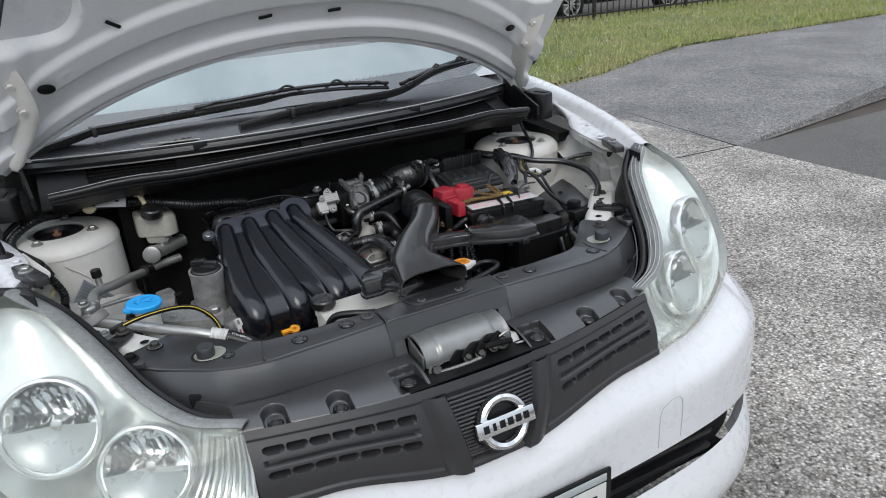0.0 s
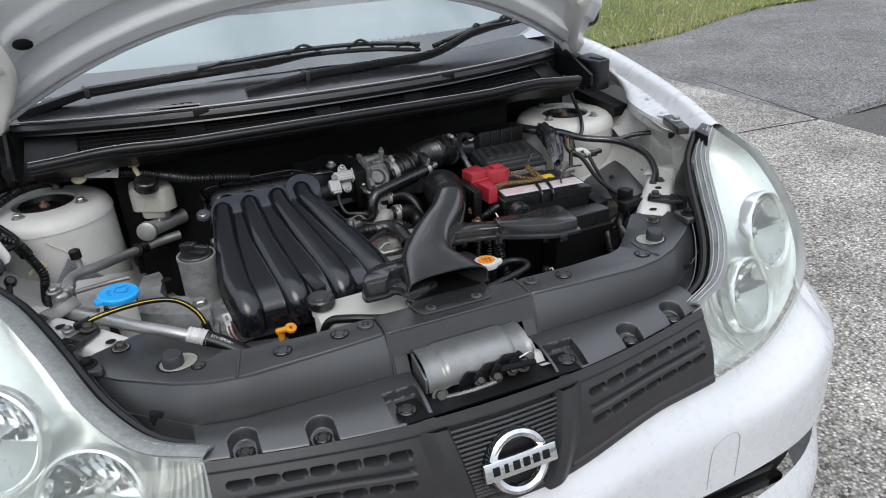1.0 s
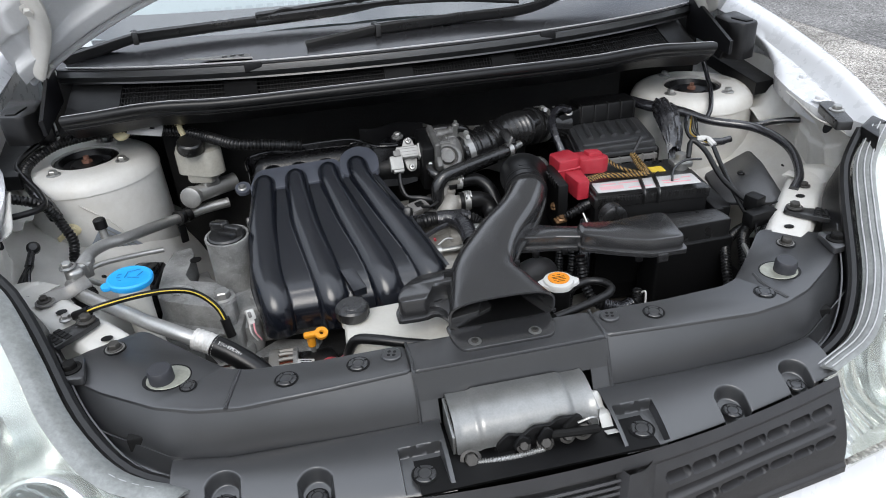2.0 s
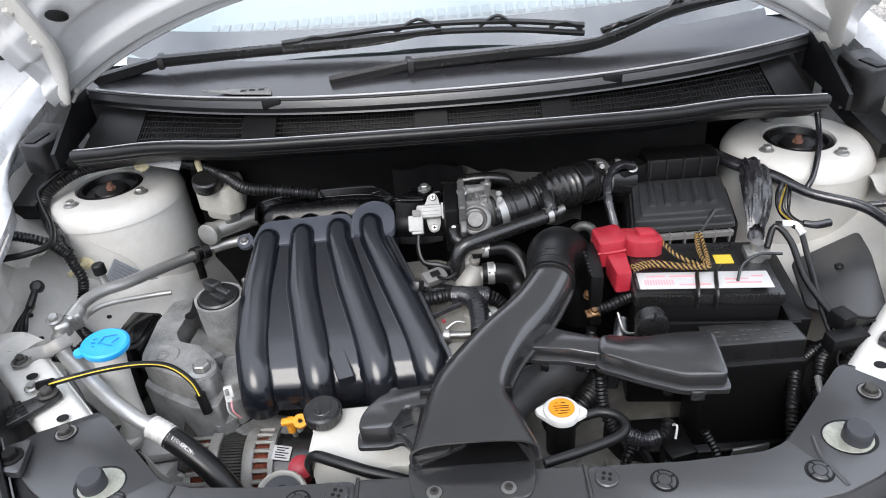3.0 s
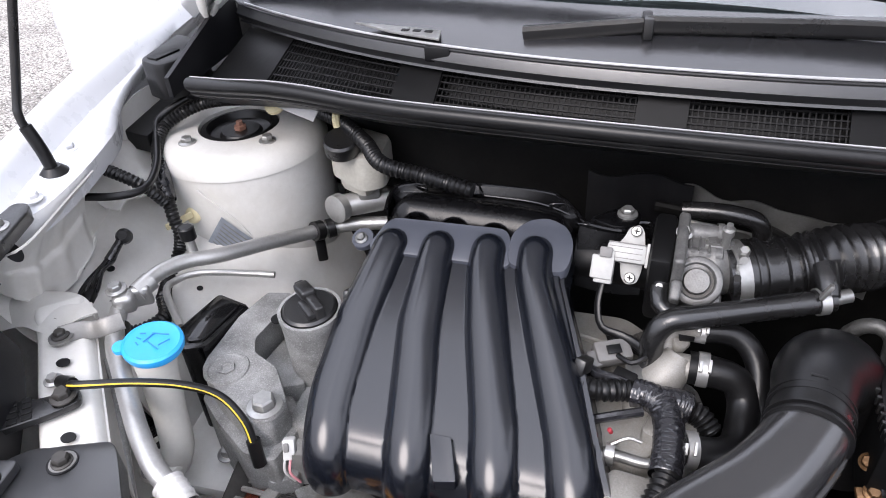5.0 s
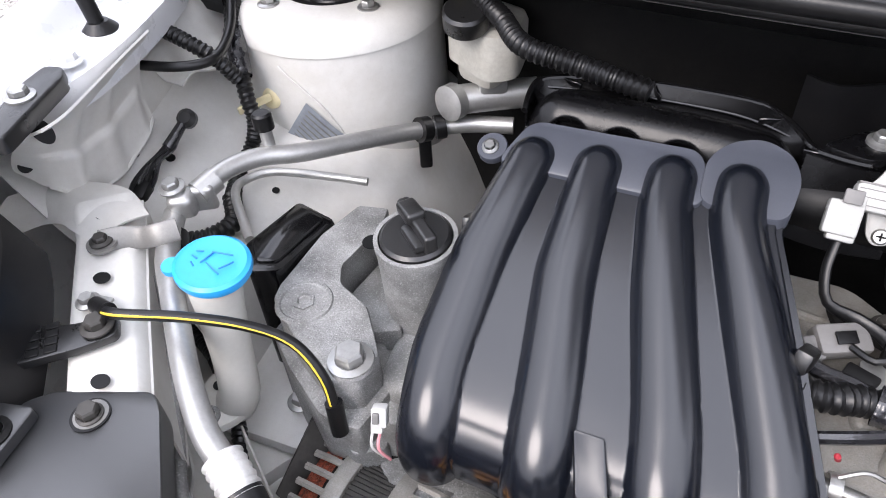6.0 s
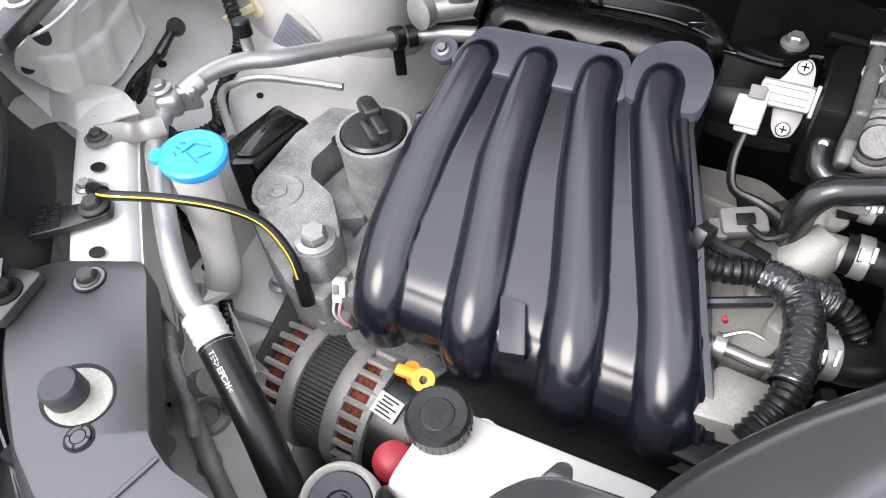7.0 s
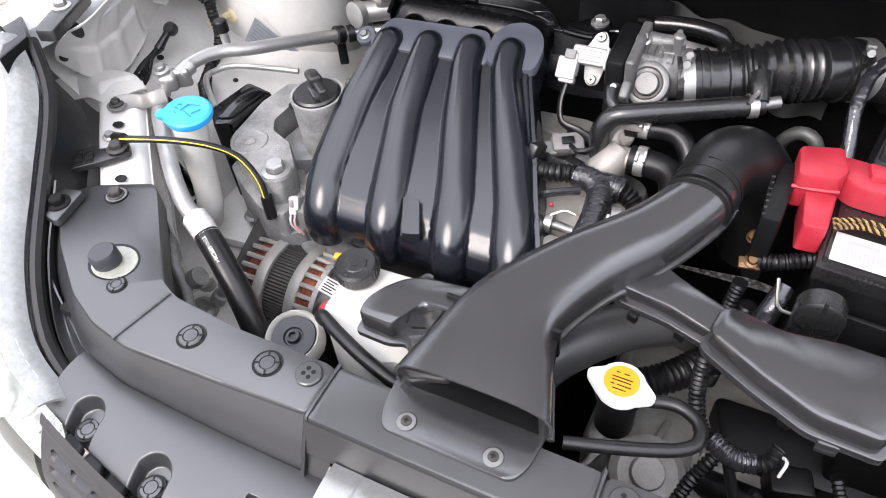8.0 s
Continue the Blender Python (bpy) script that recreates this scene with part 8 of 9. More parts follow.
part("nipple", join(tube([(0.014, 1.437, 0.808), (0.013, 1.447, 0.820), (0.020, 1.452, 0.828), (0.034, 1.453, 0.830)], 0.0085, 14, 0.005), rbox((0.030, 1.447, 0.838), (0.024, 0.014, 0.010), 0.003)), CASTL, out)
for c, r in (((0.048, 1.4262, 0.8083), 0.0152), ((0.043, 1.3455, 0.787), 0.0152), ((0.042, 1.454, 0.832), 0.0110)):
    part("spring_clip", join(lathe([(r, -0.005), (r + 0.0014, -0.005), (r + 0.0014, 0.005), (r, 0.005)], c, (1, 0.0, 0.0) if c[1] > 1.4 else (0.95, 0.25, -0.15), 26), rbox(Vector(c) + Vector((-0.003, -0.6 * r - 0.002, 0.85 * r)), (0.003, 0.010, 0.012), 0.0006, (35, 0, 0)), rbox(Vector(c) + Vector((0.005, -0.5 * r - 0.002, 0.9 * r)), (0.003, 0.012, 0.010), 0.0006, (35, 0, 0))), ALU, out, "bright spring clip")
part("print_band", lathe([(0.0152, -0.004), (0.0155, -0.004), (0.0155, 0.004), (0.0152, 0.004)], (0.0395, 1.4264, 0.808), (1, 0, 0), 26), INK, out)
part("outlet_pipe", tube([(-0.03, 1.335, 0.770), (-0.0145, 1.333, 0.773), (0.010, 1.330, 0.775), (0.030, 1.335, 0.778)], [0.0066, 0.0052, 0.0050, 0.0050], 14, 0.004), LATCHM, out)
part("hose_clip", join(tube([(-0.022, 1.337, 0.782), (-0.008, 1.343, 0.788), (0.004, 1.343, 0.786)], 0.0016, 6, 0.004), lathe([(0.0095, -0.004), (0.0105, -0.004), (0.0105, 0.004), (0.0095, 0.004)], (-0.022, 1.334, 0.772), (1, 0, 0), 18)), STEEL, out)
part("red_tip", lathe([(0.0022, 0), (0.0022, 0.005), (0.001, 0.006), (0, 0.006)], (-0.024, 1.348, 0.785), (-0.3, -0.3, 1), 10), RED, out)
part("bracket_leg", rbox((0.055, 1.318, 0.772), (0.012, 0.022, 0.014), 0.003, (10, 0, 30)), DARK, out)
bolt("bolt", (0.052, 1.308, 0.776), out, (0.2, -0.5, 0.8), 0.0055)
plugc = part("connector", join(rbox((-0.036, 1.428, 0.806), (0.036, 0.022, 0.018), 0.003, (22, 0, 28)), rbox((-0.052, 1.416, 0.802), (0.014, 0.018, 0.015), 0.003, (22, 0, 28))), GREYP, out, "grey wiring connector")
part("latch_slot", rbox((-0.034, 1.423, 0.8165), (0.014, 0.009, 0.002), 0.0005, (22, 0, 28)), INK, plugc)
part("lead", tube([(-0.056, 1.412, 0.800), (-0.046, 1.400, 0.802), (-0.026, 1.394, 0.805), (-0.010, 1.390, 0.803)], 0.0055, 8, 0.006), TAPE, out)

loom = thing("wiring_loom", (0.0, 1.37, 0.75), "corrugated wiring loom bound in shiny black tape", "wiring")
part("conduit", tube([(-0.058, 1.376, 0.806), (-0.040, 1.374, 0.808), (-0.018, 1.384, 0.804), (-0.002, 1.386, 0.802)], 0.0110, 18, corr=(0.0058, 0.0026)), RUBBER, loom)
part("wrap", crinkle([(-0.010, 1.386, 0.802), (0.006, 1.383, 0.803), (0.018, 1.373, 0.803), (0.024, 1.352, 0.803), (0.026, 1.325, 0.800), (0.025, 1.303, 0.797)], 0.0132, 0.065, 1, 26, 150), TAPE, loom, "shiny creased black tape", angle=70)
part("conduit", tube([(0.028, 1.306, 0.797), (0.022, 1.285, 0.792), (0.010, 1.262, 0.780)], 0.0122, 18, corr=(0.0058, 0.0024)), RUBBER, loom)
part("wrap", crinkle([(0.012, 1.380, 0.803), (0.028, 1.384, 0.800), (0.040, 1.384, 0.797)], 0.0138, 0.065, 2, 24, 60), TAPE, loom, angle=70)
part("conduit", tube([(0.036, 1.384, 0.798), (0.050, 1.382, 0.792), (0.062, 1.374, 0.782)], 0.0118, 16, corr=(0.005, 0.0022)), RUBBER, loom)
part("loose_wire", tube([(-0.045, 1.352, 0.790), (-0.02, 1.356, 0.800), (0.0, 1.366, 0.800)], 0.0045, 8, 0.006), TAPE, loom)

lowloom = thing("wiring_loom", (-0.10, 1.225, 0.70), "black corrugated loom along the front of the engine", "wiring")
part("conduit", tube([(-0.145, 1.228, 0.70), (-0.115, 1.226, 0.705), (-0.085, 1.222, 0.70), (-0.06, 1.22, 0.70)], 0.009, 12, corr=(0.005, 0.002)), RUBBER, lowloom)
part("trunk", tube([(-0.075, 1.222, 0.70), (-0.04, 1.222, 0.695), (0.0, 1.235, 0.69), (0.01, 1.26, 0.70)], 0.013, 12, 0.01), TAPE, lowloom)

part("loom_guard", prism(rounded([(-0.040, 1.318), (0.004, 1.312), (0.018, 1.280), (-0.004, 1.252), (-0.060, 1.255)], 0.008), 0.738, lambda x, y: 0.746 + 0.004 * math.sin(60 * x), 0.002), INK, lowloom)

# radiator cap, neck and hoses
rad = thing("radiator_filler", (0.108, 1.148, 0.74), "radiator filler neck closed by a silver cap with orange label", "radiator filler")
part("pressure_cap", lathe([(0.017, -0.008), (0.0205, -0.006), (0.0212, 0.0), (0.020, 0.003), (0.015, 0.0045), (0, 0.005)], (0.108, 1.148, 0.805), (0, 0, 1), 40), WHITEP, rad)
part("cap_plate", prism(rounded([(0.078, 1.154), (0.079, 1.147), (0.094, 1.132), (0.122, 1.133), (0.136, 1.141), (0.138, 1.148), (0.124, 1.162), (0.095, 1.164)], 0.006), 0.800, 0.8055, 0.002), WHITEP, rad)
part("warning_label", lathe([(0.0148, 0), (0.0148, 0.0008), (0, 0.0008)], (0.108, 1.148, 0.8098), (0, 0, 1), 36), ORANGE, rad, "round orange warning label with small dark print")
for x, y, w in ((-0.006, 0.009, 0.004), (0.003, 0.009, 0.006), (0.0, 0.003, 0.022), (0.0, -0.001, 0.020), (-0.008, -0.006, 0.004), (0.004, -0.006, 0.014), (0.0, -0.011, 0.014)):
    part("bar", rbox((0.108 + 0.8 * x, 1.148 + 0.8 * y, 0.8108), (w * 0.8, 0.0009, 0.0004), 0), INK, rad)
part("neck", lathe([(0.017, -0.06), (0.017, -0.012), (0.021, -0.010), (0.021, -0.004), (0, -0.004)], (0.108, 1.148, 0.803), (0, 0, 1), 28), INK, rad)
rh = thing("radiator_hose", (0.1, 1.25, 0.7), "thick black rubber radiator hoses", "hose")
part("upper_hose", tube([(0.02, 1.165, 0.74), (0.045, 1.205, 0.745), (0.085, 1.25, 0.745), (0.13, 1.285, 0.735), (0.15, 1.31, 0.70)], 0.0245, 22, 0.008), HOSE, rh)
part("ribbed_hose", tube([(0.105, 1.212, 0.705), (0.14, 1.235, 0.71), (0.17, 1.27, 0.71), (0.185, 1.30, 0.70)], 0.0165, 20, corr=(0.006, 0.0025)), RUBBER, rh)
ov = thing("overflow_hose", (0.13, 1.12, 0.78), "thin looped rubber overflow hose", "hose")
part("hose", tube([(0.128, 1.150, 0.790), (0.155, 1.155, 0.792), (0.174, 1.146, 0.792), (0.178, 1.130, 0.792), (0.165, 1.116, 0.792), (0.125, 1.100, 0.792), (0.080, 1.086, 0.792)], 0.0058, 12, 0.006), RUBBER, ov)

# looms and clutter in front of the battery
fl2 = thing("wiring_loom", (0.2, 1.18, 0.68), "corrugated looms tied below the fuse box", "wiring")
part("conduit", tube([(0.165, 1.21, 0.80), (0.168, 1.195, 0.76), (0.18, 1.178, 0.735), (0.205, 1.165, 0.73), (0.235, 1.165, 0.735), (0.245, 1.18, 0.745)], 0.008, 12, corr=(0.005, 0.002)), RUBBER, fl2)
part("wrap", tube([(0.19, 1.172, 0.733), (0.212, 1.163, 0.73), (0.23, 1.164, 0.734)], 0.0105, 12, corr=(0.004, 0.0012)), TAPE, fl2)
part("conduit", tube([(0.20, 1.165, 0.728), (0.185, 1.145, 0.70), (0.175, 1.12, 0.66), (0.17, 1.10, 0.58)], 0.007, 12, corr=(0.005, 0.002)), RUBBER, fl2)
part("lead", tube([(0.21, 1.16, 0.72), (0.235, 1.13, 0.67), (0.255, 1.10, 0.60)], 0.005, 10, 0.02), RUBBER, fl2)
part("tie", tube([(0.245, 1.175, 0.74), (0.25, 1.165, 0.75), (0.248, 1.158, 0.735)], 0.0015, 6, 0.004), WHITEP, fl2)
for x, y in ((0.178, 1.325), (0.190, 1.300)):
    part("upright", tube([(x, y, 0.775), (x - 0.004, y - 0.01, 0.73), (x - 0.01, y - 0.012, 0.65)], 0.0078, 12, corr=(0.005, 0.0020)), RUBBER, fl2)
part("metal_wrap", tube([(0.214, 1.312, 0.800), (0.208, 1.292, 0.785), (0.200, 1.278, 0.755), (0.195, 1.27, 0.72)], [0.008, 0.0105, 0.0115, 0.010], 14, 0.004), TAPE, fl2)

rl = thing("wiring_harness", (0.55, 1.5, 0.85), "black taped wiring harness on the strut tower", "wiring")
part("trunk", tube([(0.43, 1.635, 0.875), (0.457, 1.59, 0.872), (0.50, 1.543, 0.870), (0.535, 1.50, 0.862), (0.60, 1.455, 0.855), (0.615, 1.38, 0.845), (0.59, 1.31, 0.828), (0.56, 1.28, 0.815)], [0.009, 0.0105, 0.009, 0.0075, 0.008, 0.0075, 0.0075, 0.0075], 12, 0.006), TAPE, rl)
part("branch", tube([(0.605, 1.665, 0.93), (0.60, 1.63, 0.90), (0.575, 1.575, 0.895), (0.545, 1.52, 0.88), (0.53, 1.505, 0.865)], 0.0045, 10, 0.006), TAPE, rl)
part("branch", tube([(0.60, 1.46, 0.858), (0.64, 1.45, 0.865), (0.67, 1.43, 0.87)], 0.0055, 10, 0.01), TAPE, rl)
def crumple(u, v):
    """Loose, creased wrapping about the loom's bend."""
    c = track([(0.466, 1.590, 0.872), (0.470, 1.555, 0.872), (0.462, 1.515, 0.862), (0.452, 1.478, 0.842), (0.446, 1.458, 0.822)], v)
    a = u * 2 * math.pi
    r = (0.008 + 0.0125 * smooth(0, 0.25, v) * (1 - 0.55 * smooth(0.50, 0.90, v))) * (1 + 0.32 * noise.noise((3.4 * math.cos(a), 3.4 * math.sin(a), v * 4)) + 0.10 * noise.noise((9 * math.cos(a), 9 * math.sin(a), v * 13 + 7)))
    return c + Vector((r * math.cos(a), 0.35 * r * math.sin(a), r * math.sin(a)))


part("tape_wrap", sheet(crumple, 44, 44), FILM, rl, "crumpled shiny grey-black wrapping", angle=24)
for i in range(9):
    k = (i % 5 - 2) * 0.0022
    part("wire", tube([(0.508, 1.520, 0.868), (0.500 + k, 1.500, 0.868 + 0.5 * k), (0.486 + 2 * k, 1.472 + k, 0.862 + k), (0.484 + k, 1.450 + 2 * k, 0.856), (0.492, 1.436 + k, 0.852 + 0.5 * k), (0.505, 1.432, 0.850)], 0.0013, 6, 0.005), (LEMON, RUBBER, GREYP, RUBBER, RUBBER, LEMON, RUBBER, GREYP, RUBBER)[i], rl)
part("stub", tube([(0.498, 1.434, 0.852), (0.515, 1.430, 0.850), (0.536, 1.434, 0.850)], [0.0050, 0.0058, 0.0060], 10, 0.005), TAPE, rl)
part("wire", tube([bat(0.19, 0.085, 0.012), (0.44, 1.40, 0.872), (0.455, 1.38, 0.86), (0.46, 1.33, 0.83), (0.475, 1.28, 0.81), (0.485, 1.25, 0.80)], 0.0045, 10, 0.008), RUBBER, rl)
part("wire", tube([(0.445, 1.41, 0.87), (0.47, 1.395, 0.87), (0.475, 1.36, 0.84), (0.47, 1.30, 0.81), (0.47, 1.26, 0.79)], 0.004, 8, 0.008), RUBBER, rl)
part("branch", tube([(0.51, 1.535, 0.868), (0.495, 1.515, 0.860), (0.488, 1.492, 0.846), (0.495, 1.472, 0.836), (0.520, 1.462, 0.832), (0.545, 1.462, 0.832)], 0.0042, 8, 0.006), TAPE, rl)
part("wire_sleeve", tube([(0.452, 1.405, 0.872), (0.468, 1.40, 0.872), (0.474, 1.385, 0.865)], 0.0055, 8, 0.005), WHITEP, rl)
part("plug", join(rbox((0.478, 1.262, 0.815), (0.022, 0.026, 0.024), 0.003, (0, 0, 20)), rbox((0.475, 1.24, 0.80), (0.05, 0.022, 0.024), 0.003, (0, 0, 10))), INK, rl)
part("conduit", tube([(0.52, 1.25, 0.79), (0.49, 1.235, 0.785), (0.46, 1.20, 0.76), (0.455, 1.17, 0.73), (0.46, 1.14, 0.70)], 0.010, 12, corr=(0.005, 0.002)), RUBBER, rl)
part("conduit", tube([(0.50, 1.22, 0.78), (0.47, 1.17, 0.76), (0.44, 1.13, 0.74), (0.42, 1.11, 0.70)], 0.008, 12, corr=(0.005, 0.002)), RUBBER, rl)

# ---- washer and pipe side ----
wash = thing("washer_filler", (-0.465, 1.28, 0.62), "translucent washer filler neck with a bright blue cap", "washer filler")
bc, bn = Vector((-0.470, 1.294, 0.830)), Vector((0.05, -0.07, 1)).normalized()
wcap = part("cap", join(lathe([(0.0300, -0.006), (0.0315, -0.002), (0.031, 0.002), (0.028, 0.004), (0.025, 0.003), (0, 0.0045)], bc, bn, 44, 0.92), lathe([(0.008, -0.003), (0.0085, 0.0), (0.008, 0.002), (0, 0.002)], bc + Vector((-0.028, -0.014, 0.0)), bn, 18)), BLUE, wash, "bright blue flip cap with a washer symbol")
DBLUE = mat("moulded_blue_line", (0.01, 0.20, 0.50), 0.4)
for dx, dy, w, rz in ((0.006, 0.008, 0.018, 10), (0.006, -0.006, 0.018, -20), (-0.004, 0.001, 0.014, 80), (0.015, 0.0, 0.012, 60), (-0.013, 0.004, 0.006, 20), (-0.014, -0.002, 0.006, -10), (-0.012, -0.008, 0.006, -30)):
    part("symbol_line", rbox(bc + Vector((dx, dy, 0.0055 + 0.22 * dy)), (w, 0.0013, 0.0010), 0.0003, (12, 0, rz)), DBLUE, wcap)
part("neck", tube([(-0.468, 1.29, 0.826), (-0.467, 1.285, 0.80), (-0.462, 1.275, 0.75), (-0.456, 1.264, 0.715), (-0.463, 1.262, 0.698), (-0.480, 1.272, 0.67)], [0.023, 0.0195, 0.0170, 0.0170, 0.0175, 0.018], 24, 0.01), MILKY, wash)
tabw = part("neck_tab", prism(rounded([(-0.500, 1.275), (-0.480, 1.287), (-0.455, 1.278), (-0.445, 1.250), (-0.462, 1.224), (-0.484, 1.226), (-0.497, 1.255)], 0.012), 0.694, 0.702, 0.002), MILKY, wash)
part("tab_hole", lathe([(0.0055, 0), (0.0055, 0.0008), (0, 0.0008)], (-0.484, 1.266, 0.7022), (0, 0, 1), 20), INK, tabw)
bolt("bolt", (-0.472, 1.236, 0.702), tabw, (0, 0, 1), 0.007, CAST)

pipe = thing("refrigerant_pipe", (-0.5, 1.35, 0.75), "bare aluminium air-conditioning pipes with a black rubber hose", "pipe")
part("block", join(rbox((-0.560, 1.355, 0.815), (0.024, 0.022, 0.026), 0.007, (10, 0, 35), 3), rbox((-0.553, 1.368, 0.813), (0.030, 0.010, 0.028), 0.004, (10, 0, 35), 3), tube([(-0.553, 1.368, 0.818), (-0.548, 1.388, 0.822)], 0.0115, 18, 0.004)), ALU, pipe)
bolt("bolt", (-0.566, 1.355, 0.830), pipe, (0, -0.1, 1), 0.0075)
part("upper_pipe", tube([(-0.553, 1.372, 0.820), (-0.547, 1.405, 0.822), (-0.532, 1.435, 0.819), (-0.508, 1.462, 0.812), (-0.476, 1.520, 0.797), (-0.440, 1.590, 0.776), (-0.405, 1.615, 0.775), (-0.36, 1.630, 0.775)], 0.0092, 18, 0.008), ALU, pipe)
part("service_valve", join(lathe([(0.006, 0), (0.006, 0.02), (0.009, 0.022), (0.009, 0.028), (0, 0.028)], (-0.532, 1.447, 0.820), (-0.05, 0.05, 1), 20)), ALU, pipe)
part("valve_cap", lathe([(0.0095, 0), (0.0095, 0.014), (0.0075, 0.016), (0, 0.016)], (-0.533, 1.448, 0.842), (-0.05, 0.05, 1), 24), RUBBER, pipe, "black valve cap")
part("clamp", join(tube([(-0.446, 1.578, 0.780), (-0.441, 1.588, 0.777)], 0.0135, 18, 0.006), tube([(-0.436, 1.595, 0.775), (-0.428, 1.602, 0.775)], 0.0130, 18, 0.006)), RUBBER, pipe, "black rubber pipe clamp")
part("clamp_leg", rbox((-0.444, 1.585, 0.750), (0.014, 0.006, 0.045), 0.003, (0, 0, 30)), RUBBER, pipe)
part("lower_pipe", tube([(-0.566, 1.348, 0.806), (-0.552, 1.325, 0.804), (-0.530, 1.298, 0.805), (-0.502, 1.273, 0.804), (-0.471, 1.245, 0.802), (-0.4365, 1.215, 0.799), (-0.407, 1.193, 0.796), (-0.392, 1.1845, 0.792), (-0.378, 1.179, 0.787)], 0.0098, 18, 0.008), ALU, pipe)
part("thin_pipe", tube([(-0.515, 1.375, 0.77), (-0.572, 1.425, 0.770), (-0.576, 1.452, 0.768), (-0.555, 1.472, 0.768), (-0.50, 1.490, 0.765), (-0.465, 1.500, 0.762)], 0.0045, 12, 0.006), ALU, pipe)
part("drop_pipe", tube([(-0.545, 1.296, 0.785), (-0.520, 1.270, 0.765), (-0.490, 1.232, 0.745), (-0.460, 1.195, 0.722), (-0.440, 1.168, 0.70), (-0.415, 1.150, 0.68), (-0.40, 1.13, 0.66)], 0.0062, 12, 0.01), CAST, pipe)
part("grommet", tube([(-0.556, 1.332, 0.798), (-0.546, 1.318, 0.794)], 0.0125, 16, 0.004), RUBBER, pipe)
part("ferrule", tube([(-0.381, 1.1805, 0.788), (-0.368, 1.174, 0.785), (-0.355, 1.167, 0.7805)], 0.0148, 22, corr=(0.0062, 0.0016)), FERR, pipe, "pale crimped aluminium ferrule")
hosep = part("rubber_hose", tube([(-0.358, 1.1685, 0.782), (-0.332, 1.154, 0.770), (-0.302, 1.136, 0.748), (-0.272, 1.115, 0.71), (-0.25, 1.10, 0.64)], 0.0142, 20, 0.008), RUBBER, pipe, "black rubber hose with white lettering")
HP = [(-0.358, 1.1685, 0.782), (-0.332, 1.154, 0.770), (-0.302, 1.136, 0.748), (-0.272, 1.115, 0.71), (-0.25, 1.10, 0.64)]


def hose_text(words, path, r, t0, size, face):
    """Letters laid round a hose, running along it from t0."""
    cu = bpy.data.curves.new("words", "FONT")
    cu.body, cu.size = words, size
    tmp = new("words", cu)
    bpy.context.view_layer.update()
    me = bpy.data.meshes.new_from_object(tmp.evaluated_get(bpy.context.evaluated_depsgraph_get()))
    bpy.data.objects.remove(tmp)
    bm = bmesh.new()
    bm.from_mesh(me)
    bmesh.ops.subdivide_edges(bm, edges=[e for e in bm.edges if e.calc_length() > size * 0.3], cuts=2)
    C, at = spline(path, 0.001)
    for v in bm.verts:
        k = min(int(t0 / 0.001 + v.co.x / 0.001), len(C) - 2)
        tan = (C[k + 1] - C[k]).normalized()
        out = (Vector(face) - tan * Vector(face).dot(tan)).normalized()
        w = out.cross(tan)
        a = (v.co.y - size * 0.35) / r
        v.co = C[k] + (out * math.cos(a) + w * math.sin(a)) * (r + 0.0004)
    return bm


part("lettering", hose_text("TER>EPDM<", HP, 0.0142, 0.008, 0.0062, (0.25, -0.55, 0.8)), WHITEP, hosep, "white printed letters")
part("return_pipe", tube([(-0.61, 1.335, 0.76), (-0.572, 1.293, 0.70), (-0.519, 1.243, 0.698), (-0.460, 1.184, 0.696), (-0.444, 1.166, 0.69), (-0.432, 1.158, 0.675)], 0.0055, 12, 0.008), CASTL, pipe, "dull beige return pipe")
part("fitting", join(lathe([(0.012, 0), (0.012, 0.016), (0.009, 0.018), (0.009, 0.03), (0.0125, 0.032), (0.0125, 0.045), (0, 0.046)], (-0.44, 1.155, 0.665), (0.7, 0.3, 0.5), 18)), CAST, pipe)

crank = thing("sensor_connector", (-0.318, 1.275, 0.74), "pale grey sensor connector beside the engine cover", "connector")
part("shell", join(rbox((-0.319, 1.272, 0.752), (0.012, 0.012, 0.016), 0.002, (-30, 0, 20)), rbox((-0.319, 1.266, 0.745), (0.009, 0.005, 0.009), 0.001, (-30, 0, 20))), WHITEP, crank)
part("latch", rbox((-0.319, 1.266, 0.756), (0.005, 0.003, 0.009), 0.001, (-30, 0, 20)), GREYP, crank)
for dx in (-0.003, 0.003):
    part("wire", tube([(-0.319 + dx, 1.266, 0.744), (-0.318 + dx, 1.258, 0.730), (-0.312 + dx, 1.262, 0.712)], 0.0013, 6, 0.004), PINK if dx > 0 else WHITEP, crank)

# yellow and black earth lead
lead = thing("earth_lead", (-0.42, 1.25, 0.8), "black earth lead with a yellow stripe", "cable")
LP = [(-0.526, 1.229, 0.822), (-0.498, 1.2245, 0.833), (-0.455, 1.244, 0.829), (-0.415, 1.262, 0.819), (-0.385, 1.272, 0.803), (-0.362, 1.269, 0.778), (-0.352, 1.262, 0.752)]
part("lead", tube(LP, 0.0042, 12, 0.006), RUBBER, lead)
part("stripe", tube([Vector(p) + Vector((0, -0.0030, 0.0020)) for p in LP], 0.0012, 8, 0.006), LEMON, lead, "yellow stripe")
part("boot", tube([(-0.532, 1.231, 0.821), (-0.510, 1.226, 0.829)], 0.0065, 12, 0.004), RUBBER, lead)
part("lug", join(rbox((-0.536, 1.234, 0.818), (0.022, 0.014, 0.003), 0.001, (0, 0, 10)), hexbolt((-0.543, 1.232, 0.818), (0, 0, 1), 0.006)), STEEL, lead)
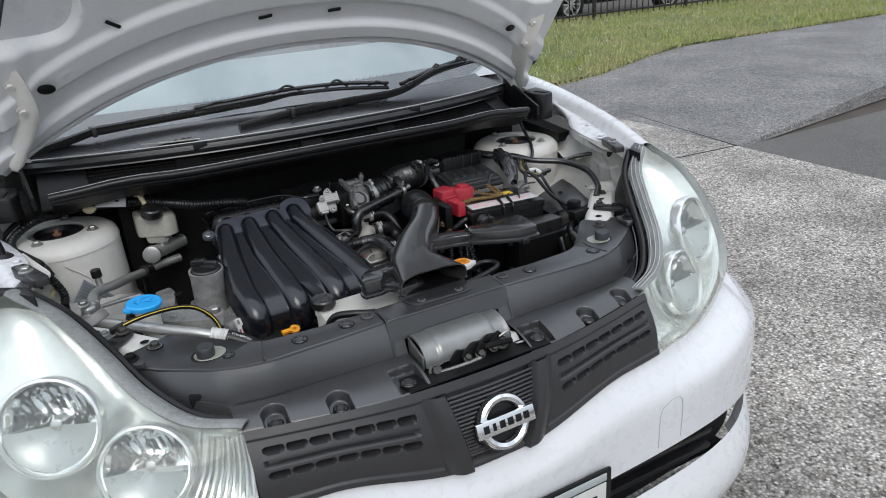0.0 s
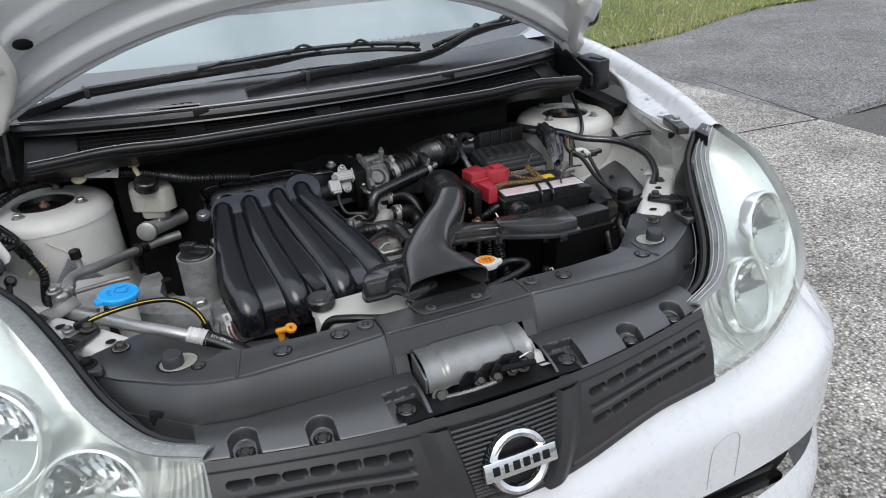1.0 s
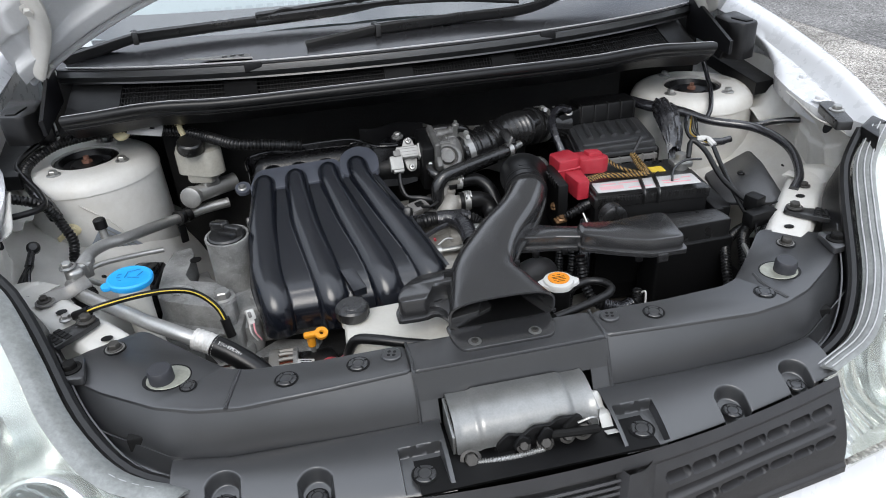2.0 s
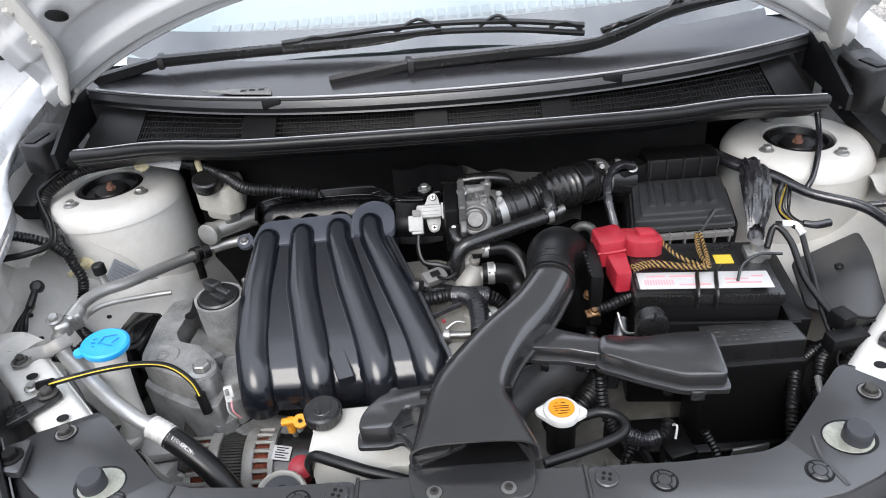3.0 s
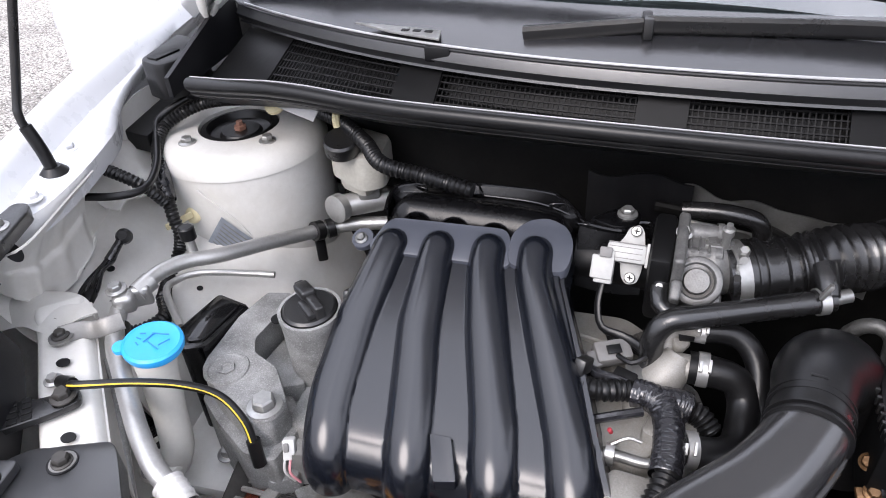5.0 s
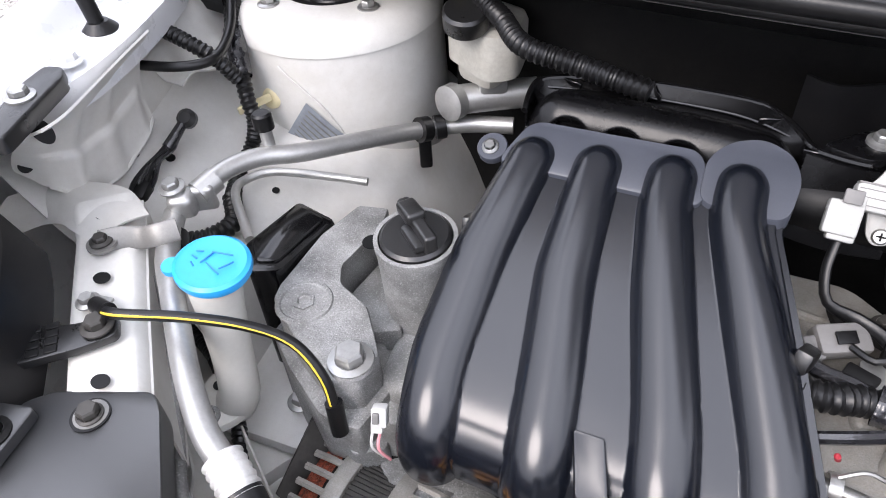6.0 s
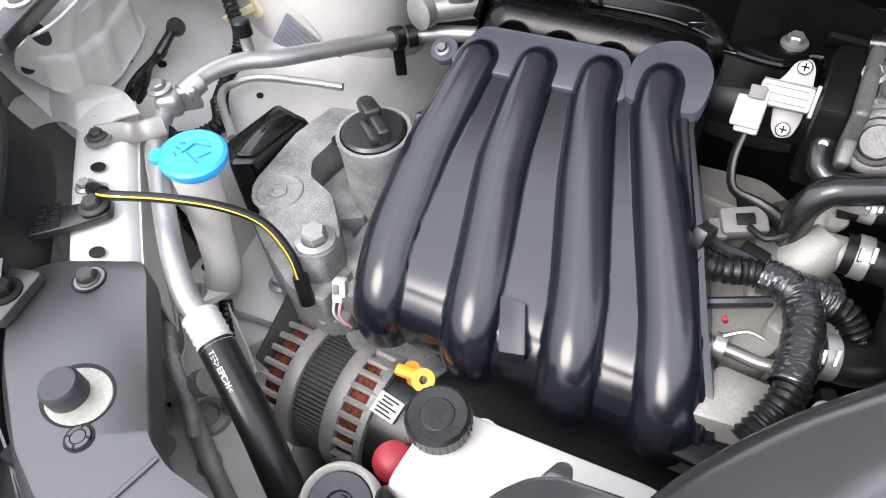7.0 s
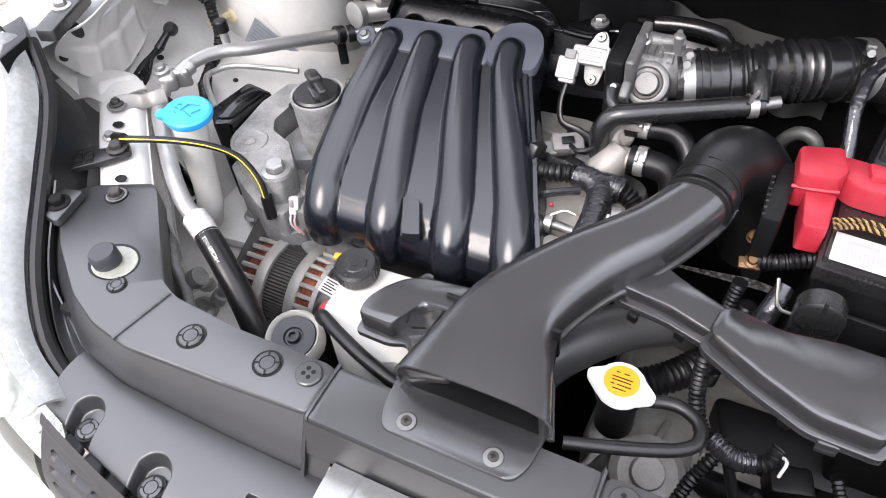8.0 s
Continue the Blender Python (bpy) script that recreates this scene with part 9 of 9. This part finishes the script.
part("end_boot", tube([(-0.354, 1.264, 0.758), (-0.349, 1.258, 0.730)], 0.007, 12, 0.005), RUBBER, lead)

# harness on the strut tower
lh = thing("wiring_harness", (-0.62, 1.55, 0.8), "black corrugated harness along the strut tower", "wiring")
part("conduit", tube([(-0.50, 1.65, 0.93), (-0.56, 1.655, 0.925), (-0.625, 1.645, 0.917), (-0.668, 1.61, 0.897), (-0.660, 1.572, 0.877), (-0.630, 1.536, 0.853), (-0.608, 1.510, 0.825), (-0.599, 1.503, 0.800), (-0.603, 1.495, 0.775), (-0.600, 1.46, 0.757), (-0.585, 1.43, 0.755)], 0.0088, 14, corr=(0.0055, 0.0018)), RUBBER, lh)
part("conduit_tape", crinkle([(-0.648, 1.556, 0.867), (-0.632, 1.538, 0.856), (-0.618, 1.521, 0.838)], 0.0105, 0.05, 5, 18, 40), TAPE, lh, angle=24)
part("conduit", tube([(-0.585, 1.43, 0.755), (-0.565, 1.405, 0.75), (-0.575, 1.375, 0.75), (-0.60, 1.36, 0.75)], 0.0100, 14, corr=(0.006, 0.002)), RUBBER, lh)
part("branch", tube([(-0.700, 1.448, 0.876), (-0.673, 1.450, 0.877), (-0.640, 1.461, 0.876), (-0.621, 1.480, 0.874), (-0.620, 1.503, 0.874), (-0.640, 1.545, 0.878), (-0.672, 1.592, 0.892), (-0.682, 1.618, 0.903), (-0.655, 1.648, 0.920), (-0.62, 1.668, 0.932)], 0.0050, 12, 0.006), RUBBER, lh)
part("branch", tube([(-0.715, 1.497, 0.897), (-0.690, 1.492, 0.896), (-0.650, 1.489, 0.889), (-0.622, 1.495, 0.872), (-0.612, 1.508, 0.845)], 0.0082, 14, corr=(0.0055, 0.0016)), RUBBER, lh)
part("clip", join(lathe([(0.0115, 0), (0.0115, 0.003), (0.008, 0.006), (0.0035, 0.0065), (0, 0.005)], (-0.606, 1.545, 0.802), (0.1, -1, 0.35), 20), rbox((-0.612, 1.522, 0.806), (0.038, 0.004, 0.009), 0.0015, (0, -6, 60))), CREAM, lh, "cream nylon clip")
part("conduit", tube([(-0.60, 1.36, 0.75), (-0.595, 1.345, 0.70), (-0.585, 1.329, 0.66), (-0.538, 1.307, 0.66), (-0.477, 1.264, 0.66), (-0.455, 1.240, 0.655), (-0.45, 1.23, 0.62)], 0.0075, 12, corr=(0.005, 0.0016)), RUBBER, lh)
tl = thing("wiring_harness", (-0.4, 1.6, 0.92), "black corrugated harness with a white tag along the bulkhead", "wiring")
part("conduit", tube([(-0.515, 1.668, 0.922), (-0.465, 1.652, 0.922), (-0.41, 1.630, 0.920), (-0.36, 1.592, 0.915), (-0.32, 1.548, 0.915), (-0.27, 1.545, 0.908), (-0.21, 1.54, 0.90)], 0.010, 14, corr=(0.006, 0.0022)), RUBBER, tl)
part("tag", rbox((-0.472, 1.640, 0.931), (0.062, 0.026, 0.002), 0.0008, (48, 6, -16)), LABEL, tl, "white printed harness tag")
for dx in (-0.018, -0.008, 0.012):
    part("bar", rbox((-0.472 + dx, 1.6388 - dx * 0.28, 0.9322 - dx * 0.1), (0.008, 0.003, 0.001), 0, (48, 6, -16)), INK, tl)
part("clip", join(rbox((-0.414, 1.646, 0.938), (0.022, 0.012, 0.020), 0.004), tube([(-0.414, 1.640, 0.935), (-0.412, 1.622, 0.930), (-0.408, 1.616, 0.918)], 0.005, 8, 0.006)), CREAM, tl, "cream nylon clip")
part("clip", lathe([(0.014, 0), (0.014, 0.005), (0.008, 0.008), (0, 0.008)], (-0.515, 1.65, 0.922), (0, -0.6, 0.8), 18), CREAM, tl)

# brake fluid reservoir and master cylinder
brake = thing("brake_reservoir", (-0.40, 1.61, 0.80), "milky brake fluid reservoir with a black cap on its cylinder", "brake reservoir")
part("tank", prism(rounded([(-0.435, 1.628), (-0.375, 1.594), (-0.350, 1.612), (-0.36, 1.67), (-0.435, 1.69)], 0.012), 0.842, 0.890, 0.010), GREYMILK, brake)
part("tank_foot", rbox((-0.392, 1.635, 0.842), (0.05, 0.045, 0.04), 0.010, (0, 0, -20)), GREYMILK, brake)
part("cap", lathe([(0.021, 0), (0.0225, 0.002), (0.0225, 0.018), (0.020, 0.021), (0, 0.021)], (-0.400, 1.606, 0.892), (0.1, -0.25, 1), 36), PLASTIC, brake)
part("cylinder", join(tube([(-0.414, 1.610, 0.806), (-0.384, 1.630, 0.806), (-0.344, 1.655, 0.806)], 0.0155, 20, 0.01), lathe([(0.019, 0), (0.019, 0.012), (0.014, 0.014), (0, 0.014)], (-0.416, 1.608, 0.806), (-0.3, -0.9, 0.1), 28), rbox((-0.384, 1.630, 0.821), (0.03, 0.025, 0.02), 0.005, (0, 0, 30))), ALU, brake)

# sticker on the tower, taped lead on the apron, support rod
st = thing("tower_label", (-0.545, 1.535, 0.76), "silver information label on the strut tower", "label")


def tower_face(a, z, out):
    return Vector((-0.588 + (0.1215 + out) * math.cos(a), 1.662 + (0.1215 + out) * math.sin(a), z))


def sticker(u, v, out):
    return tower_face(radians(-76.5 + 24.5 * u - 14.5 * v), 0.808 - 0.060 * u - 0.043 * v, out)


part("overlap_seam", tube([tower_face(radians(a), z, -0.0005) for a, z in ((-89, 0.846), (-86, 0.839), (-76, 0.819), (-67, 0.796), (-58, 0.755), (-50, 0.708), (-46, 0.68))], 0.0014, 8, 0.006), WHITE_IN, bay)
part("foil", sheet(lambda u, v: sticker(u, v, 0.0020), 16, 12), FOIL, st)
for k in range(7):
    part("bar", sheet(lambda u, v: sticker(lerp(0.08, 0.92 - 0.09 * (k % 3), u), 0.10 + k * 0.12 + 0.035 * v, 0.0026), 8, 1), LATCHM, st)
tp = thing("taped_lead", (-0.62, 1.40, 0.80), "folded black taped lead clipped to the inner wing", "cable")
for k in range(4):
    o = 0.004 * (k - 1.5)
    part("lead", tube([(-0.643, 1.458, 0.821), (-0.644, 1.441 + 0.3 * o, 0.813), (-0.644 + 0.5 * o, 1.421 + o, 0.804), (-0.646 + o, 1.400 + o, 0.797 + 0.002 * k), (-0.648 + o, 1.384 + 1.5 * o, 0.787), (-0.648, 1.378 + o, 0.775), (-0.640, 1.390 + o, 0.768), (-0.628, 1.400, 0.764)], [0.0035, 0.0030, 0.0028, 0.0026, 0.0028, 0.0045, 0.0045, 0.003], 8, 0.005), TAPE if k % 2 else RUBBER, tp)
part("tape", tube([(-0.6435, 1.452, 0.819), (-0.644, 1.436, 0.811), (-0.645, 1.424, 0.805)], [0.0050, 0.0058, 0.0062], 10, 0.004), TAPE, tp)
part("plug", rbox((-0.648, 1.381, 0.780), (0.014, 0.022, 0.018), 0.004, (20, 10, 15)), INK, tp)
part("clip", lathe([(0.010, 0), (0.010, 0.006), (0.006, 0.01), (0, 0.01)], (-0.643, 1.458, 0.818), (0.3, -0.6, 0.7), 16), PLASTIC, tp)
rod = thing("bonnet_prop", (-0.668, 1.421, 0.925), "black steel bonnet prop rod in a rubber grommet", "prop rod")
part("rod", tube([(-0.668, 1.421, 0.915), (-0.680, 1.420, 0.975), (-0.680, 1.417, 1.00), (-0.675, 1.425, 1.03), (-0.62, 1.45, 1.20), (-0.55, 1.47, 1.38)], 0.0048, 12, 0.01), PLASTIC, rod)
part("sleeve", tube([(-0.668, 1.421, 0.920), (-0.672, 1.420, 0.955), (-0.680, 1.4185, 0.985)], 0.0072, 12, 0.01), RUBBER, rod)
part("grommet", lathe([(0.016, 0), (0.016, 0.003), (0.013, 0.006), (0.009, 0.010), (0, 0.010)], (-0.668, 1.421, 0.926), (0, 0, 1), 28), RUBBER, rod)
for s in (1, -1):
    cb = thing("fender_clip", (s * 0.628, 1.285, 0.925), "black plastic fender bracket with a bolt", "bracket", "fender brackets")
    part("bracket", prism(rounded([(s * 0.598, 1.262), (s * 0.622, 1.255), (s * 0.652, 1.325), (s * 0.656, 1.352), (s * 0.640, 1.356), (s * 0.628, 1.345)], 0.006), 0.918, 0.932, 0.003), PLASTIC, cb)
    bolt("bolt", (s * 0.632, 1.308, 0.932), cb, (0, 0, 1), 0.0075)
    part("lamp_corner", prism(rounded([(s * 0.62, 1.20), (s * 0.66, 1.245), (s * 0.70, 1.262), (s * 0.68, 1.285), (s * 0.63, 1.25)], 0.006), 0.90, 0.926, 0.003), RUBBER, cb)
